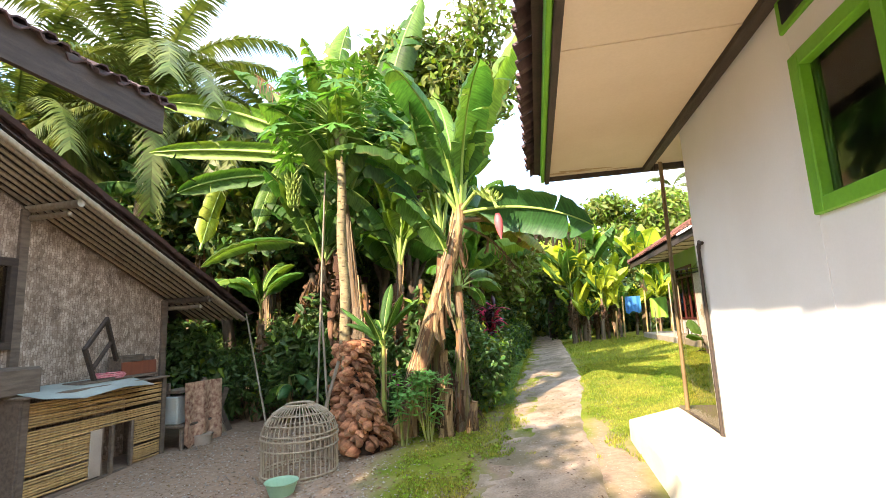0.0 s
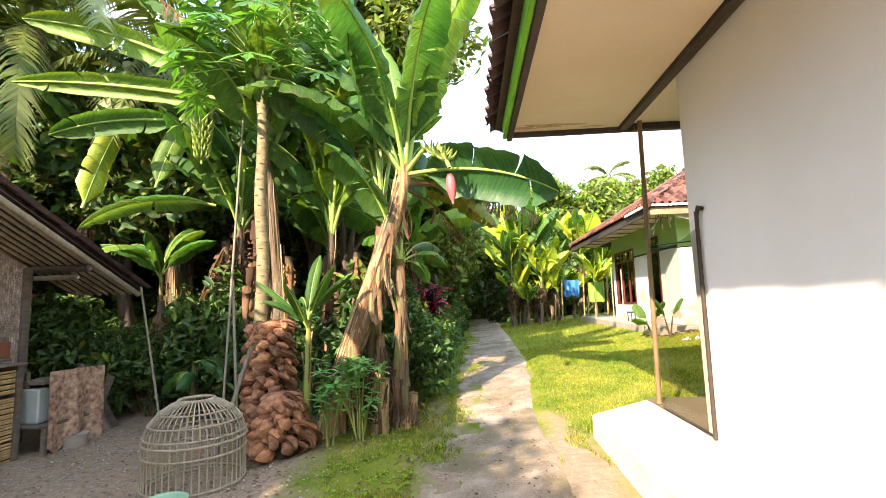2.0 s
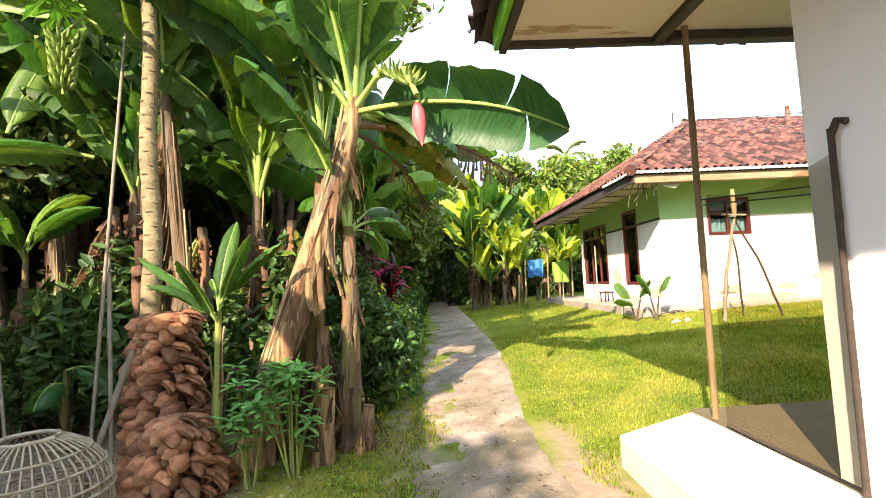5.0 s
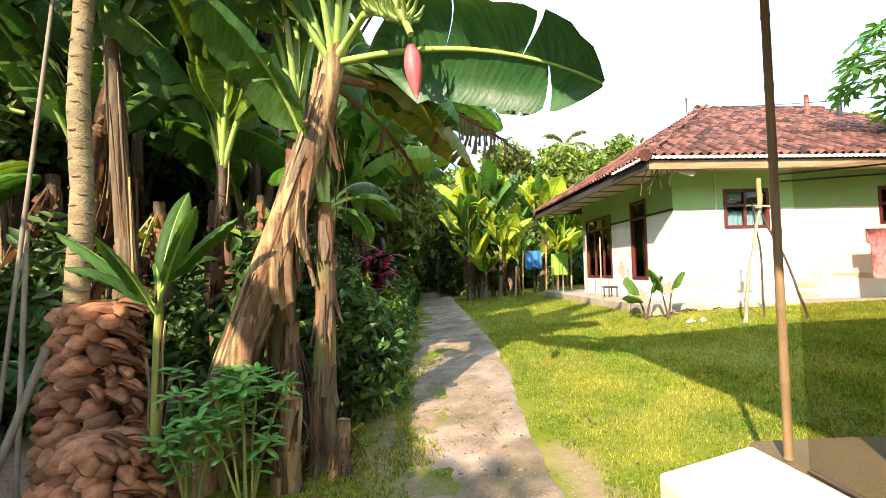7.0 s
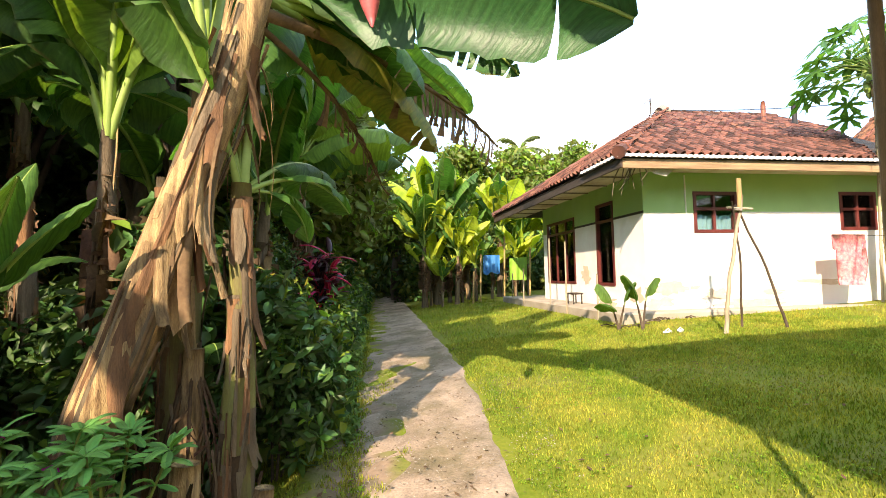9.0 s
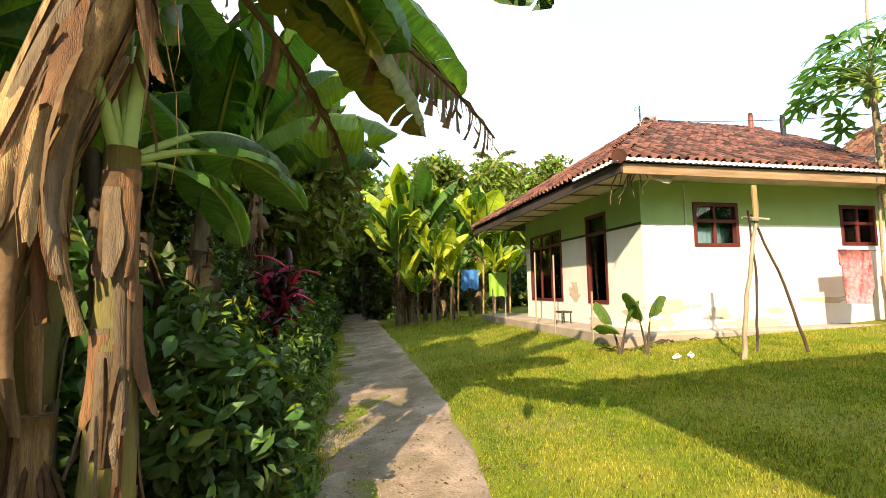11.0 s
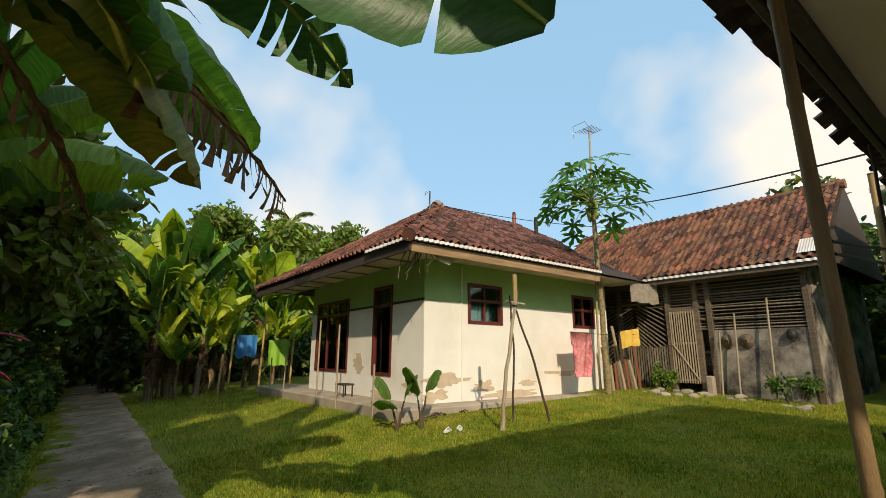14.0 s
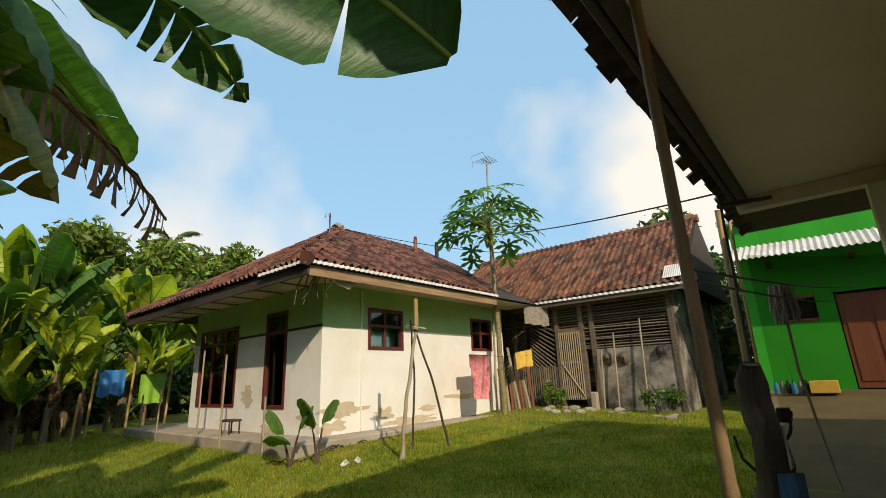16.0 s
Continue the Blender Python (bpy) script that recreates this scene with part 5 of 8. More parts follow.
def peels(parent, pts, r0, r1, n, rng, mats, long=(0.25, 0.7), span=(0.15, 0.97), wide=(0.05, 0.16)):
    """Loose sheath strips all round a stem that runs through pts."""
    pts = [Vector(q) for q in pts]
    for _ in range(n):
        s = rng.uniform(*span) * (len(pts) - 1)
        k = min(int(s), len(pts) - 2)
        c, ax = pts[k].lerp(pts[k + 1], s - k), (pts[k + 1] - pts[k]).normalized()
        a = rng.uniform(0, 2 * math.pi)
        d = Vector((math.cos(a), math.sin(a), 0))
        d = (d - ax * d.dot(ax)).normalized()
        r = r0 + (r1 - r0) * s / (len(pts) - 1)
        peel(parent, c + d * r, ax, d, rng.uniform(*wide), rng.uniform(*long), rng.uniform(0.0, 0.35) ** 1.3, rng.choice(mats), rng)


def banana_plant(name, at, h, seed, leaves=9, length=2.2, width=0.33, lean=(0, 0), mat=None, dry=3, r=0.13, label="", group="", spread=(50, 82), stem=None, tears=6, bends=(50, 100)):
    rng = random.Random(seed)
    x, y = at
    z = ground_z(x, y) - 0.05
    ob = empty(name, (x, y, z), label or "banana plant with broad green leaves and dry sheaths", "banana plant", group)
    stem_line = [(0, 0, 0), (lean[0] * 0.4, lean[1] * 0.4, h * 0.5), (lean[0], lean[1], h)]
    banana_trunk(ob, stem_line, r, r * 0.55, rng, 7, stem or SHEATH_GREY)
    if not stem:
        peels(ob, stem_line, r, r * 0.55, 14, rng, (SHEATH_GREY, SHEATH_RED, LEAF_DEAD, SHEATH, SHEATH_GREY), (0.3, 0.9))
    top = Vector((lean[0], lean[1], h - 0.05))
    for k in range(leaves):
        az = 360 * k / leaves + rng.uniform(-22, 22)
        e = rng.uniform(*spread)
        L = length * rng.uniform(0.75, 1.1)
        lf = banana_leaf(top + Vector((0, 0, rng.uniform(-0.15, 0.15))), az, e, L, width * rng.uniform(0.8, 1.1), rng.uniform(*bends), rng, rng.randint(min(1, tears), tears + 2 if tears else 0), rng.uniform(0.1, 0.7), roll=rng.uniform(-0.5, 0.5))
        leaf_part(ob, lf, (mat if rng.random() < 0.7 else LEAF) if mat else (LEAF if rng.random() < 0.68 else LEAF_YOUNG))
    for k in range(dry):
        az = rng.uniform(0, 360)
        lf = banana_leaf(top - Vector((0, 0, rng.uniform(0.1, 0.5))), az, rng.uniform(-86, -78), h * rng.uniform(0.3, 0.62), width * rng.uniform(0.2, 0.45), rng.uniform(2, 8), rng, 6, 1.2, True, 0.12, n=12, roll=rng.uniform(-1.2, 1.2))
        leaf_part(ob, lf, (LEAF_DRY, LEAF_DEAD, LEAF_DEAD)[k % 3], "dry hanging leaf")
    return ob


# the leaning fruiting banana beside the path: its leaves are placed one by one
hero = empty("banana_tree", (-2.05, 7.1, -0.3), "leaning banana tree with a red flower and peeling stem", "banana tree")
T0 = hero.location
rng = random.Random(21)
hp = [Vector(p) - T0 for p in ((-2.3, 7.5, -0.3), (-1.95, 7.46, 0.8), (-1.58, 7.48, 1.85), (-1.27, 7.5, 2.75), (-1.08, 7.5, 3.45))]
banana_trunk(hero, hp, 0.19, 0.09, rng, 30)
peels(hero, hp, 0.17, 0.09, 50, random.Random(212), (SHEATH, SHEATH, SHEATH, SHEATH_RED, SHEATH, LEAF_DRY, SHEATH_GREY), (0.35, 1.1), (0.15, 0.9), (0.06, 0.2))
crown = Vector((-1.12, 7.5, 3.3)) - T0


def leaf_to(base, tip, droop):
    """Azimuth, elevation and length of a leaf that ends at tip with the given droop."""
    d = Vector(tip) - Vector(base)
    flat, want = math.hypot(d.x, d.y), math.atan2(d.z, math.hypot(d.x, d.y))
    el = want + radians(droop) * 0.42
    for _ in range(8):
        es = [el - radians(droop) * (i / 40) ** 1.4 for i in range(41)]
        got = math.atan2(sum(math.sin(e) for e in es), sum(math.cos(e) for e in es))
        el += want - got
    return math.degrees(math.atan2(d.y, d.x)), math.degrees(el), flat / (sum(math.cos(e) for e in es) / 41)


def torn_leaf(base, tip, droop, rng, strips=36, deep=0.42, blade=0.03):
    """A dry leaf: its rib, and narrow rags of blade hanging from it."""
    az, el, L = leaf_to(base, tip, droop)
    V, F, M, T = banana_leaf(base, az, el, L, blade, droop, rng, 0, 0.1, petiole=0.3, n=22)
    rib = [sum((Vector(V[i * 4 + k]) for k in range(4)), Vector()) / 4 for i in range(23)]
    for k in range(strips):
        s = 0.4 + 0.59 * (k + rng.uniform(0.1, 0.9)) / strips
        i = min(int(s * 22), 21)
        p = rib[i].lerp(rib[i + 1], s * 22 - i)
        t = (rib[i + 1] - rib[i]).normalized()
        w = L / strips * (0.59 if blade > 0.02 else 0.3) * rng.uniform(0.25, 0.6) * (1.7 - 0.9 * s)
        l = deep * (1.35 - 0.75 * s) * rng.uniform(0.45, 1.1)
        sway = Vector((rng.uniform(-0.1, 0.1), rng.uniform(-0.1, 0.1), 0))
        o = len(V)
        for j in range(5):
            q = j / 4
            c = p + t * (0.1 * l * q) + sway * q * q - Vector((0, 0, l * q))
            ww = w * (1.0 - 0.55 * math.sin(q * 2.3) + 0.5 * q * q)
            tw = t * math.cos(q * sway.x * 9) + Vector((-t.y, t.x, 0)) * math.sin(q * sway.x * 9)
            V += [c - tw * ww, c + tw * ww]
            T += [(s, 0.2), (s, 0.4)]
        for j in range(4):
            F.append((o + 2 * j, o + 2 * j + 1, o + 2 * j + 3, o + 2 * j + 2))
            M.append(0)
    return V, F, M, T


HERO_TO = (  # where the tip is, width, droop, tears, hang, material, roll
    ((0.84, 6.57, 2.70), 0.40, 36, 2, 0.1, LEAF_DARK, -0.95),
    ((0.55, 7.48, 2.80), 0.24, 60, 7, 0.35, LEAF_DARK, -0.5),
    ((0.71, 9.78, 3.35), 0.36, 30, 3, 0.35, LEAF, -0.35),
    ((0.24, 9.09, 2.70), 0.3, 46, 3, 0.5, LEAF_OLD, 0.25),
    ((0.02, 8.40, 3.02), 0.34, 70, 4, 0.35, LEAF, 0.1),
)
HERO = (  # azimuth, elevation, length, width, droop, tears, hang, material, roll
    (115, 80, 3.3, 0.38, 45, 3, 0.2, LEAF_YOUNG, 0.2),
    (-70, 70, 2.6, 0.36, 75, 4, 0.2, LEAF, 0.5),
    (-35, 78, 3.2, 0.36, 50, 5, 0.3, LEAF_YOUNG, 0.3),
    (165, 74, 3.3, 0.4, 50, 4, 0.2, LEAF, 0.0),
    (205, 55, 2.6, 0.38, 80, 5, 0.3, LEAF, 0.0),
    (250, 74, 2.8, 0.36, 80, 6, 0.3, LEAF, -0.3),
    (30, 84, 3.3, 0.36, 40, 5, 0.2, LEAF, 0.6),
)
for tip, W, dr, te, ha, ma, ro in HERO_TO:
    az, el, L = leaf_to(crown, Vector(tip) - T0, dr)
    leaf_part(hero, banana_leaf(crown, az, el, L, W, dr, rng, te, ha, roll=ro, n=22), ma, "yellowing leaf" if ma is LEAF_OLD else "")
for az, el, L, W, dr, te, ha, ma, ro in HERO:
    leaf_part(hero, banana_leaf(crown + Vector((0.02 * math.cos(radians(az)), 0.02 * math.sin(radians(az)), rng.uniform(-0.12, 0.12))), az, el, L, W, dr, rng, te, ha, roll=ro, n=22), ma)
leaf_part(hero, torn_leaf(crown - Vector((0, 0, 0.1)), Vector((1.1, 9.9, 3.0)) - T0, 26, rng), LEAF_DRY, "dry tattered leaf")
leaf_part(hero, torn_leaf(crown - Vector((0, 0, 0.2)), Vector((-0.33, 9.2, 2.42)) - T0, 40, rng, 26, 0.26), LEAF_DRY, "dry tattered leaf")
# strips of dry sheath hanging at the crown
for k in range(12):
    a = rng.uniform(0, 6.28)
    p = hp[3] + Vector((0.13 * math.cos(a), 0.13 * math.sin(a), rng.uniform(-0.6, 0.35)))
    q = Vector((math.cos(a), math.sin(a), 0))
    l = rng.uniform(0.4, 0.95)
    v = []
    for i in range(5):
        s = i / 4
        c = p + q * (0.12 * math.sin(s * 2.2)) - Vector((0, 0, l * s))
        w = Vector((-q.y, q.x, 0)) * (0.014 * (1.1 - s)) + Vector((0, 0, 0.004 * math.sin(9 * s + a)))
        v += [c - w, c + w]
    ob_from("dry_strip", v, [(2 * i, 2 * i + 1, 2 * i + 3, 2 * i + 2) for i in range(4)], LEAF_DRY, hero)
# flower stalk, young fruit and the flower
fs = [Vector(p) - T0 for p in ((-1.08, 7.45, 3.35), (-0.82, 7.1, 3.5), (-0.55, 6.75, 3.4), (-0.45, 6.66, 3.12))]
tube_part("flower_stalk", fs, [0.035, 0.032, 0.028, 0.024], RIB, hero)
fl = []
for i in range(9):
    s = i / 8
    fl.append(Vector((-0.45 + 0.03 * s, 6.66, 3.04 - 0.38 * s)) - T0)
tube_part("flower", fl, [0.03, 0.05, 0.06, 0.063, 0.06, 0.052, 0.04, 0.024, 0.005], FLOWER, hero, "drooping rose-red banana flower", 14)
for ring in range(4):
    c = Vector((-0.7 + 0.07 * ring, 6.95 - 0.08 * ring, 3.44 - 0.07 * ring)) - T0
    for k in range(9):
        a = 2 * math.pi * k / 9 + ring * 0.4
        d = Vector((math.cos(a), math.sin(a), 0.35)).normalized()
        tube_part("finger", [c + d * 0.04, c + d * 0.11 + Vector((0, 0, 0.01)), c + d * 0.15 + Vector((0, 0, 0.06))], [0.012, 0.017, 0.007], FRUIT, hero, "", 6)
# second stem of the same stool
mate = empty("banana_clump", (-1.3, 7.6, -0.3), "upright brown banana plant with torn sheaths", "banana plant")
MT = mate.location
banana_trunk(mate, [(0, 0, 0), (0.05, 0.02, 1.2), (0.06, 0.0, 2.4)], 0.13, 0.06, random.Random(6), 14, STEM_MATE, True)
top = Vector((0.06, 0.0, 2.35))
for k, (tip, W, dr) in enumerate((((-0.62, 8.6, 2.0), 0.15, 70), ((-0.92, 8.2, 1.74), 0.13, 95), ((-0.75, 9.0, 2.3), 0.15, 60), ((-1.9, 8.6, 2.4), 0.24, 80))):
    az, el, L = leaf_to(top, Vector(tip) - MT, dr)
    leaf_part(mate, banana_leaf(top, az, el, L, W, dr, random.Random(k + 4), 2, 0.4, petiole=0.28, roll=(-0.4, -0.3, 0.3, 0.2)[k]), LEAF)
for k, (az, el, L) in enumerate(((165, 80, 2.4), (80, 82, 2.6), (230, 74, 2.0), (110, 78, 2.0))):
    leaf_part(mate, banana_leaf(top, az, el, L, 0.28, 60, random.Random(k), 4, 0.3, petiole=0.3), LEAF)
peels(mate, [(0, 0, 0), (0.05, 0.02, 1.2), (0.06, 0.0, 2.4)], 0.12, 0.06, 34, random.Random(606), (SHEATH_GREY, SHEATH_RED, LEAF_DEAD, SHEATH_GREY), (0.25, 0.8), (0.2, 0.97), (0.03, 0.12))
# a third stem behind the leaning one, with a fan of upright green stalks
third = empty("banana_clump", (-1.78, 7.95, -0.3), "green banana plant with a fan of upright leaf stalks", "banana plant")
TH0 = third.location
tp = [Vector(p) - TH0 for p in ((-1.78, 7.95, -0.3), (-1.66, 7.85, 1.3), (-1.5, 7.72, 2.75))]
banana_trunk(third, tp, 0.13, 0.075, random.Random(62), 10, STEM_MATE, True)
peels(third, tp, 0.13, 0.075, 20, random.Random(63), (SHEATH_GREY, SHEATH_RED, SHEATH, LEAF_DEAD), (0.3, 0.9))
for k, (az, el, L, W, dr, ro) in enumerate(((100, 84, 2.9, 0.32, 30, 0.6), (160, 82, 2.7, 0.3, 45, -0.4), (30, 84, 2.8, 0.32, 38, 0.9), (205, 72, 2.5, 0.3, 70, 0.2), (260, 80, 2.6, 0.3, 42, 1.0))):
    leaf_part(third, banana_leaf(tp[2], az, el, L, W, dr, random.Random(640 + k), 4, 0.3, petiole=0.36, roll=ro, n=20), (LEAF, LEAF_YOUNG, LEAF, LEAF_DARK)[k % 4])

for k, (x, y, h, r_) in enumerate(((-1.5, 7.3, 0.75, 0.12), (-1.12, 7.42, 0.5, 0.09), (-1.62, 7.75, 1.3, 0.1))):
    st = empty("banana_stump", (x, y, ground_z(x, y) - 0.05), "dead brown banana stump with torn sheaths", "stump", "dead stumps of the stool")
    banana_trunk(st, [(0, 0, 0), (0.03, -0.02, h * 0.5), (0.06, 0.0, h)], r_, r_ * 0.6, random.Random(60 + k), 16, SHEATH, True)
    for q in range(7):
        rs = random.Random(640 + 10 * k + q)
        a = rs.uniform(0, 6.28)
        leaf_part(st, torn_leaf(Vector((0.05, 0, h - 0.03)), Vector((0.05 + (r_ + 0.1) * math.cos(a), (r_ + 0.1) * math.sin(a), h * rs.uniform(0.1, 0.5))), 20, rs, 9, 0.14, 0.012), LEAF_DEAD, "dry torn leaf")

for k, (x, y, h, r_, lx) in enumerate(((-3.75, 8.6, 2.3, 0.1, 0.2), (-4.35, 8.9, 3.0, 0.11, -0.15), (-2.2, 8.6, 2.6, 0.09, 0.1), (-3.35, 9.1, 2.7, 0.1, -0.1), (-5.05, 9.4, 2.5, 0.1, 0.2), (-1.95, 9.5, 2.2, 0.09, 0.1), (-5.8, 9.0, 2.0, 0.1, 0.1))):
    st = empty("banana_stump", (x, y, ground_z(x, y) - 0.05), "tall dead banana stem wrapped in dry brown leaves", "stump", "dead stems of the thicket")
    ln = [(0, 0, 0), (lx * 0.4, 0.02, h * 0.5), (lx, 0.0, h)]
    banana_trunk(st, ln, r_, r_ * 0.6, random.Random(260 + k), 10, SHEATH_GREY, True)
    peels(st, ln, r_, r_ * 0.6, 22, random.Random(270 + k), (SHEATH_GREY, SHEATH_RED, LEAF_DEAD, LEAF_DRY), (0.3, 0.9))
    for q in range(4):
        rs = random.Random(280 + 10 * k + q)
        leaf_part(st, banana_leaf(Vector((lx, 0, h - 0.05)), rs.uniform(0, 360), rs.uniform(-84, -55), rs.uniform(0.6, 1.1), rs.uniform(0.08, 0.16), rs.uniform(4, 20), rs, 5, 0.8, True, 0.1, n=12), rs.choice((LEAF_DRY, LEAF_DEAD, LEAF_OLD)), "dry hanging leaf")

# other bananas of the thicket
GRP = "bananas of the thicket"
banana_plant("banana_plant", (-2.62, 8.7), 3.1, 31, 9, 2.7, 0.36, (0.1, -0.1), None, 5, 0.1, group=GRP, spread=(58, 86), bends=(40, 90))
banana_plant("banana_plant", (-3.0, 7.95), 4.2, 32, 11, 3.1, 0.38, (-0.45, 0.25), None, 7, 0.12, group=GRP, spread=(60, 88), bends=(30, 85), label="tall banana plant with dry hanging leaves behind the papaya")
banana_plant("banana_sapling", (-2.45, 7.2), 1.62, 33, 8, 0.86, 0.085, (0.03, 0.0), LEAF, 0, 0.055, "young banana plant with fresh green leaves on a yellow-green stem", spread=(35, 88), stem=STEM_SAP, tears=0, bends=(15, 85))
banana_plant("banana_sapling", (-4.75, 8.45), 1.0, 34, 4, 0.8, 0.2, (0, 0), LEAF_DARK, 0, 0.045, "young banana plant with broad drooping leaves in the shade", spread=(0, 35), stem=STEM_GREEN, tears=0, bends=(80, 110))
banana_plant("banana_sapling", (-5.85, 9.2), 2.5, 35, 7, 1.5, 0.22, (0, 0), LEAF_YOUNG, 1, 0.06, "young banana plant with broad bright leaves", spread=(40, 84), stem=STEM_GREEN, tears=2)
banana_plant("banana_sapling", (-1.85, 8.9), 1.0, 36, 6, 1.0, 0.16, (0, 0), None, 1, 0.08, "young banana plant with broad dark leaves", spread=(20, 70), stem=STEM_GREEN, tears=3)
variants = [banana_plant("banana_plant", (-4.9, 10.0), 4.4, 40, 11, 3.2, 0.4, (0.2, 0), None, 5, 0.13, group=GRP, tears=5, spread=(55, 88), bends=(30, 95)),
            banana_plant("banana_plant", (-6.6, 10.8), 3.8, 41, 11, 3.0, 0.42, (-0.2, 0.1), None, 5, 0.14, group=GRP, tears=6, spread=(45, 86)),
            banana_plant("banana_plant", (-1.9, 10.4), 2.6, 42, 8, 2.3, 0.36, (0.2, 0.1), None, 4, 0.12, group=GRP, tears=6)]
for k, (x, y, s, a) in enumerate(((-8.2, 10.0, 1.0, 70), (-5.6, 12.4, 1.15, 140), (-3.6, 11.6, 1.1, 40), (-7.8, 13.2, 1.2, 200), (-1.6, 12.8, 0.95, 120), (-2.8, 14.2, 1.2, 250),
                                  (-4.4, 9.2, 0.75, 300), (-10.2, 11.5, 1.2, 20), (-5.6, 15.0, 1.3, 90), (-1.7, 17.5, 1.0, 180), (-2.2, 20.5, 1.1, 310))):
    c = copy_thing(variants[k % 3], pose(x, y, ground_z(x, y) - 0.05, 0, 0, a))
    c.scale = (s, s, s)
# a bunch of green bananas hanging beside the papaya's crown
bunch = empty("banana_bunch", (-4.25, 7.7, 4.0), "hanging bunch of unripe green bananas", "bananas")
tube_part("stalk", [Vector((0.3, 0.3, 0.5)), Vector((0.12, 0.12, 0.62)), Vector((0, 0, 0.35)), Vector((0, 0, -0.32))], [0.03, 0.028, 0.025, 0.015], RIB, bunch)
for ring in range(6):
    for k in range(10):
        a = 2 * math.pi * k / 10 + ring * 0.3
        d = Vector((math.cos(a), math.sin(a), 0))
        c = Vector((0, 0, 0.28 - 0.1 * ring))
        q = 1.0 - 0.06 * ring
        tube_part("finger", [c + d * 0.03, c + d * 0.1 * q + Vector((0, 0, -0.015)), c + d * 0.15 * q + Vector((0, 0, 0.04)), c + d * 0.165 * q + Vector((0, 0, 0.1))], [0.012, 0.019, 0.018, 0.007], FRUIT, bunch, "", 6)
# two big pale leaves reaching over the shed
for k, (b, az, el, L, W, dr, ro) in enumerate((((-4.7, 8.3, 5.55), 188, 26, 3.0, 0.26, 24, 0.95), ((-4.2, 8.3, 4.95), 188, 10, 3.4, 0.2, 12, 1.05), ((-4.9, 8.2, 4.6), 192, 2, 2.0, 0.22, 26, 0.9), ((-4.4, 8.4, 3.2), 205, 10, 2.0, 0.24, 60, 0.3), ((-6.9, 8.6, 3.3), 78, 74, 2.3, 0.24, 14, 1.3), ((-5.6, 8.6, 3.6), 60, 76, 2.0, 0.22, 30, 1.0))):
    o = variants[0].location
    leaf_part(variants[0], banana_leaf(Vector(b) - o, az, el, L, W, dr, random.Random(70 + k), 2, 0.15, roll=ro, petiole=0.05), LEAF_SUNLIT if k == 4 else (LEAF_YOUNG if k in (0, 1, 5) else LEAF), "large pale green leaf")

for k, (b, az, el, L, W, dr, ro) in enumerate((((-4.0, 8.8, 5.1), 80, 86, 3.6, 0.4, 22, 0.9), ((-3.5, 8.9, 4.9), 30, 82, 3.7, 0.42, 26, 0.5), ((-2.9, 8.8, 4.9), 10, 84, 3.8, 0.4, 24, 1.2), ((-3.3, 9.0, 5.1), 150, 80, 3.6, 0.42, 34, 0.7), ((-4.6, 9.2, 5.2), 175, 70, 3.5, 0.4, 50, 0.3), ((-5.2, 9.6, 5.2), 120, 82, 3.6, 0.42, 35, 0.8))):
    o = variants[0].location
    leaf_part(variants[0], banana_leaf(Vector(b) - o, az, el, L, W, dr, random.Random(90 + k), 6, 0.3, roll=ro, petiole=0.1), LEAF if k % 3 else LEAF_YOUNG)

leaf_part(variants[0], torn_leaf(Vector((-4.2, 8.7, 5.0)) - variants[0].location, Vector((-5.9, 8.9, 7.3)) - variants[0].location, 30, random.Random(98), 30, 0.5), LEAF_DRY, "dry tattered leaf")
# bright stool of bananas at the far end of the lawn
FAR = "bananas at the end of the lawn"
# the leaf colour of these two carries the sunlight itself
fa = banana_plant("banana_plant", (2.2, 22.8), 3.0, 51, 14, 3.3, 0.56, (0, 0), LEAF_SUNLIT, 12, 0.15, "sunlit banana plant with upright yellow-green leaves", FAR, (62, 89), tears=3, bends=(10, 65))
fb = banana_plant("banana_plant", (4.9, 23.4), 2.7, 52, 12, 2.8, 0.52, (0.1, 0), LEAF_SUNLIT, 10, 0.14, "sunlit banana plant with upright yellow-green leaves", FAR, (56, 89), tears=4, bends=(15, 80))
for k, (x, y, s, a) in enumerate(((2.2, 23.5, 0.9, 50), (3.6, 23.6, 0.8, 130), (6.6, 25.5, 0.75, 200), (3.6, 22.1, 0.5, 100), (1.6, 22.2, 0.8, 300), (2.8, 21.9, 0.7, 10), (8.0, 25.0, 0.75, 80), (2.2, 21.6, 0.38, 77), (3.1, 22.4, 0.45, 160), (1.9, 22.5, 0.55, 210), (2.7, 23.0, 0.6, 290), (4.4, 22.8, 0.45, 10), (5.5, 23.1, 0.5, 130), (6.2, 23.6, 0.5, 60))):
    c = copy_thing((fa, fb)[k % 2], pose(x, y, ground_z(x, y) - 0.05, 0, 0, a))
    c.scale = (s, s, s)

# ---- papayas ----


def papaya_blade(size, rng):
    """A palmate leaf with seven toothed lobes, lying in its plane, stalk at the origin."""
    V, F = [(0, 0, 0.03 * size)], []
    ring = []
    lobes = 7
    for k in range(lobes):
        a = radians(-150 + 300 * k / (lobes - 1))
        L = size * (0.62 + 0.38 * math.cos(a * 0.55)) * rng.uniform(0.9, 1.08)
        for u, w in ((0.30, 0.10), (0.42, 0.24), (0.52, 0.13), (0.68, 0.22), (0.76, 0.09), (1.0, 0.0), (0.76, -0.09), (0.68, -0.22), (0.52, -0.13), (0.42, -0.24), (0.30, -0.10)):
            q = a - w * 1.15
            z = -0.22 * L * u * u + 0.02 * size * math.sin(u * 9)
            ring.append((L * u * math.cos(q), L * u * math.sin(q), z))
    V += ring
    n = len(ring)
    for i in range(n - 1):
        F.append((0, i + 1, i + 2))
    return V, F


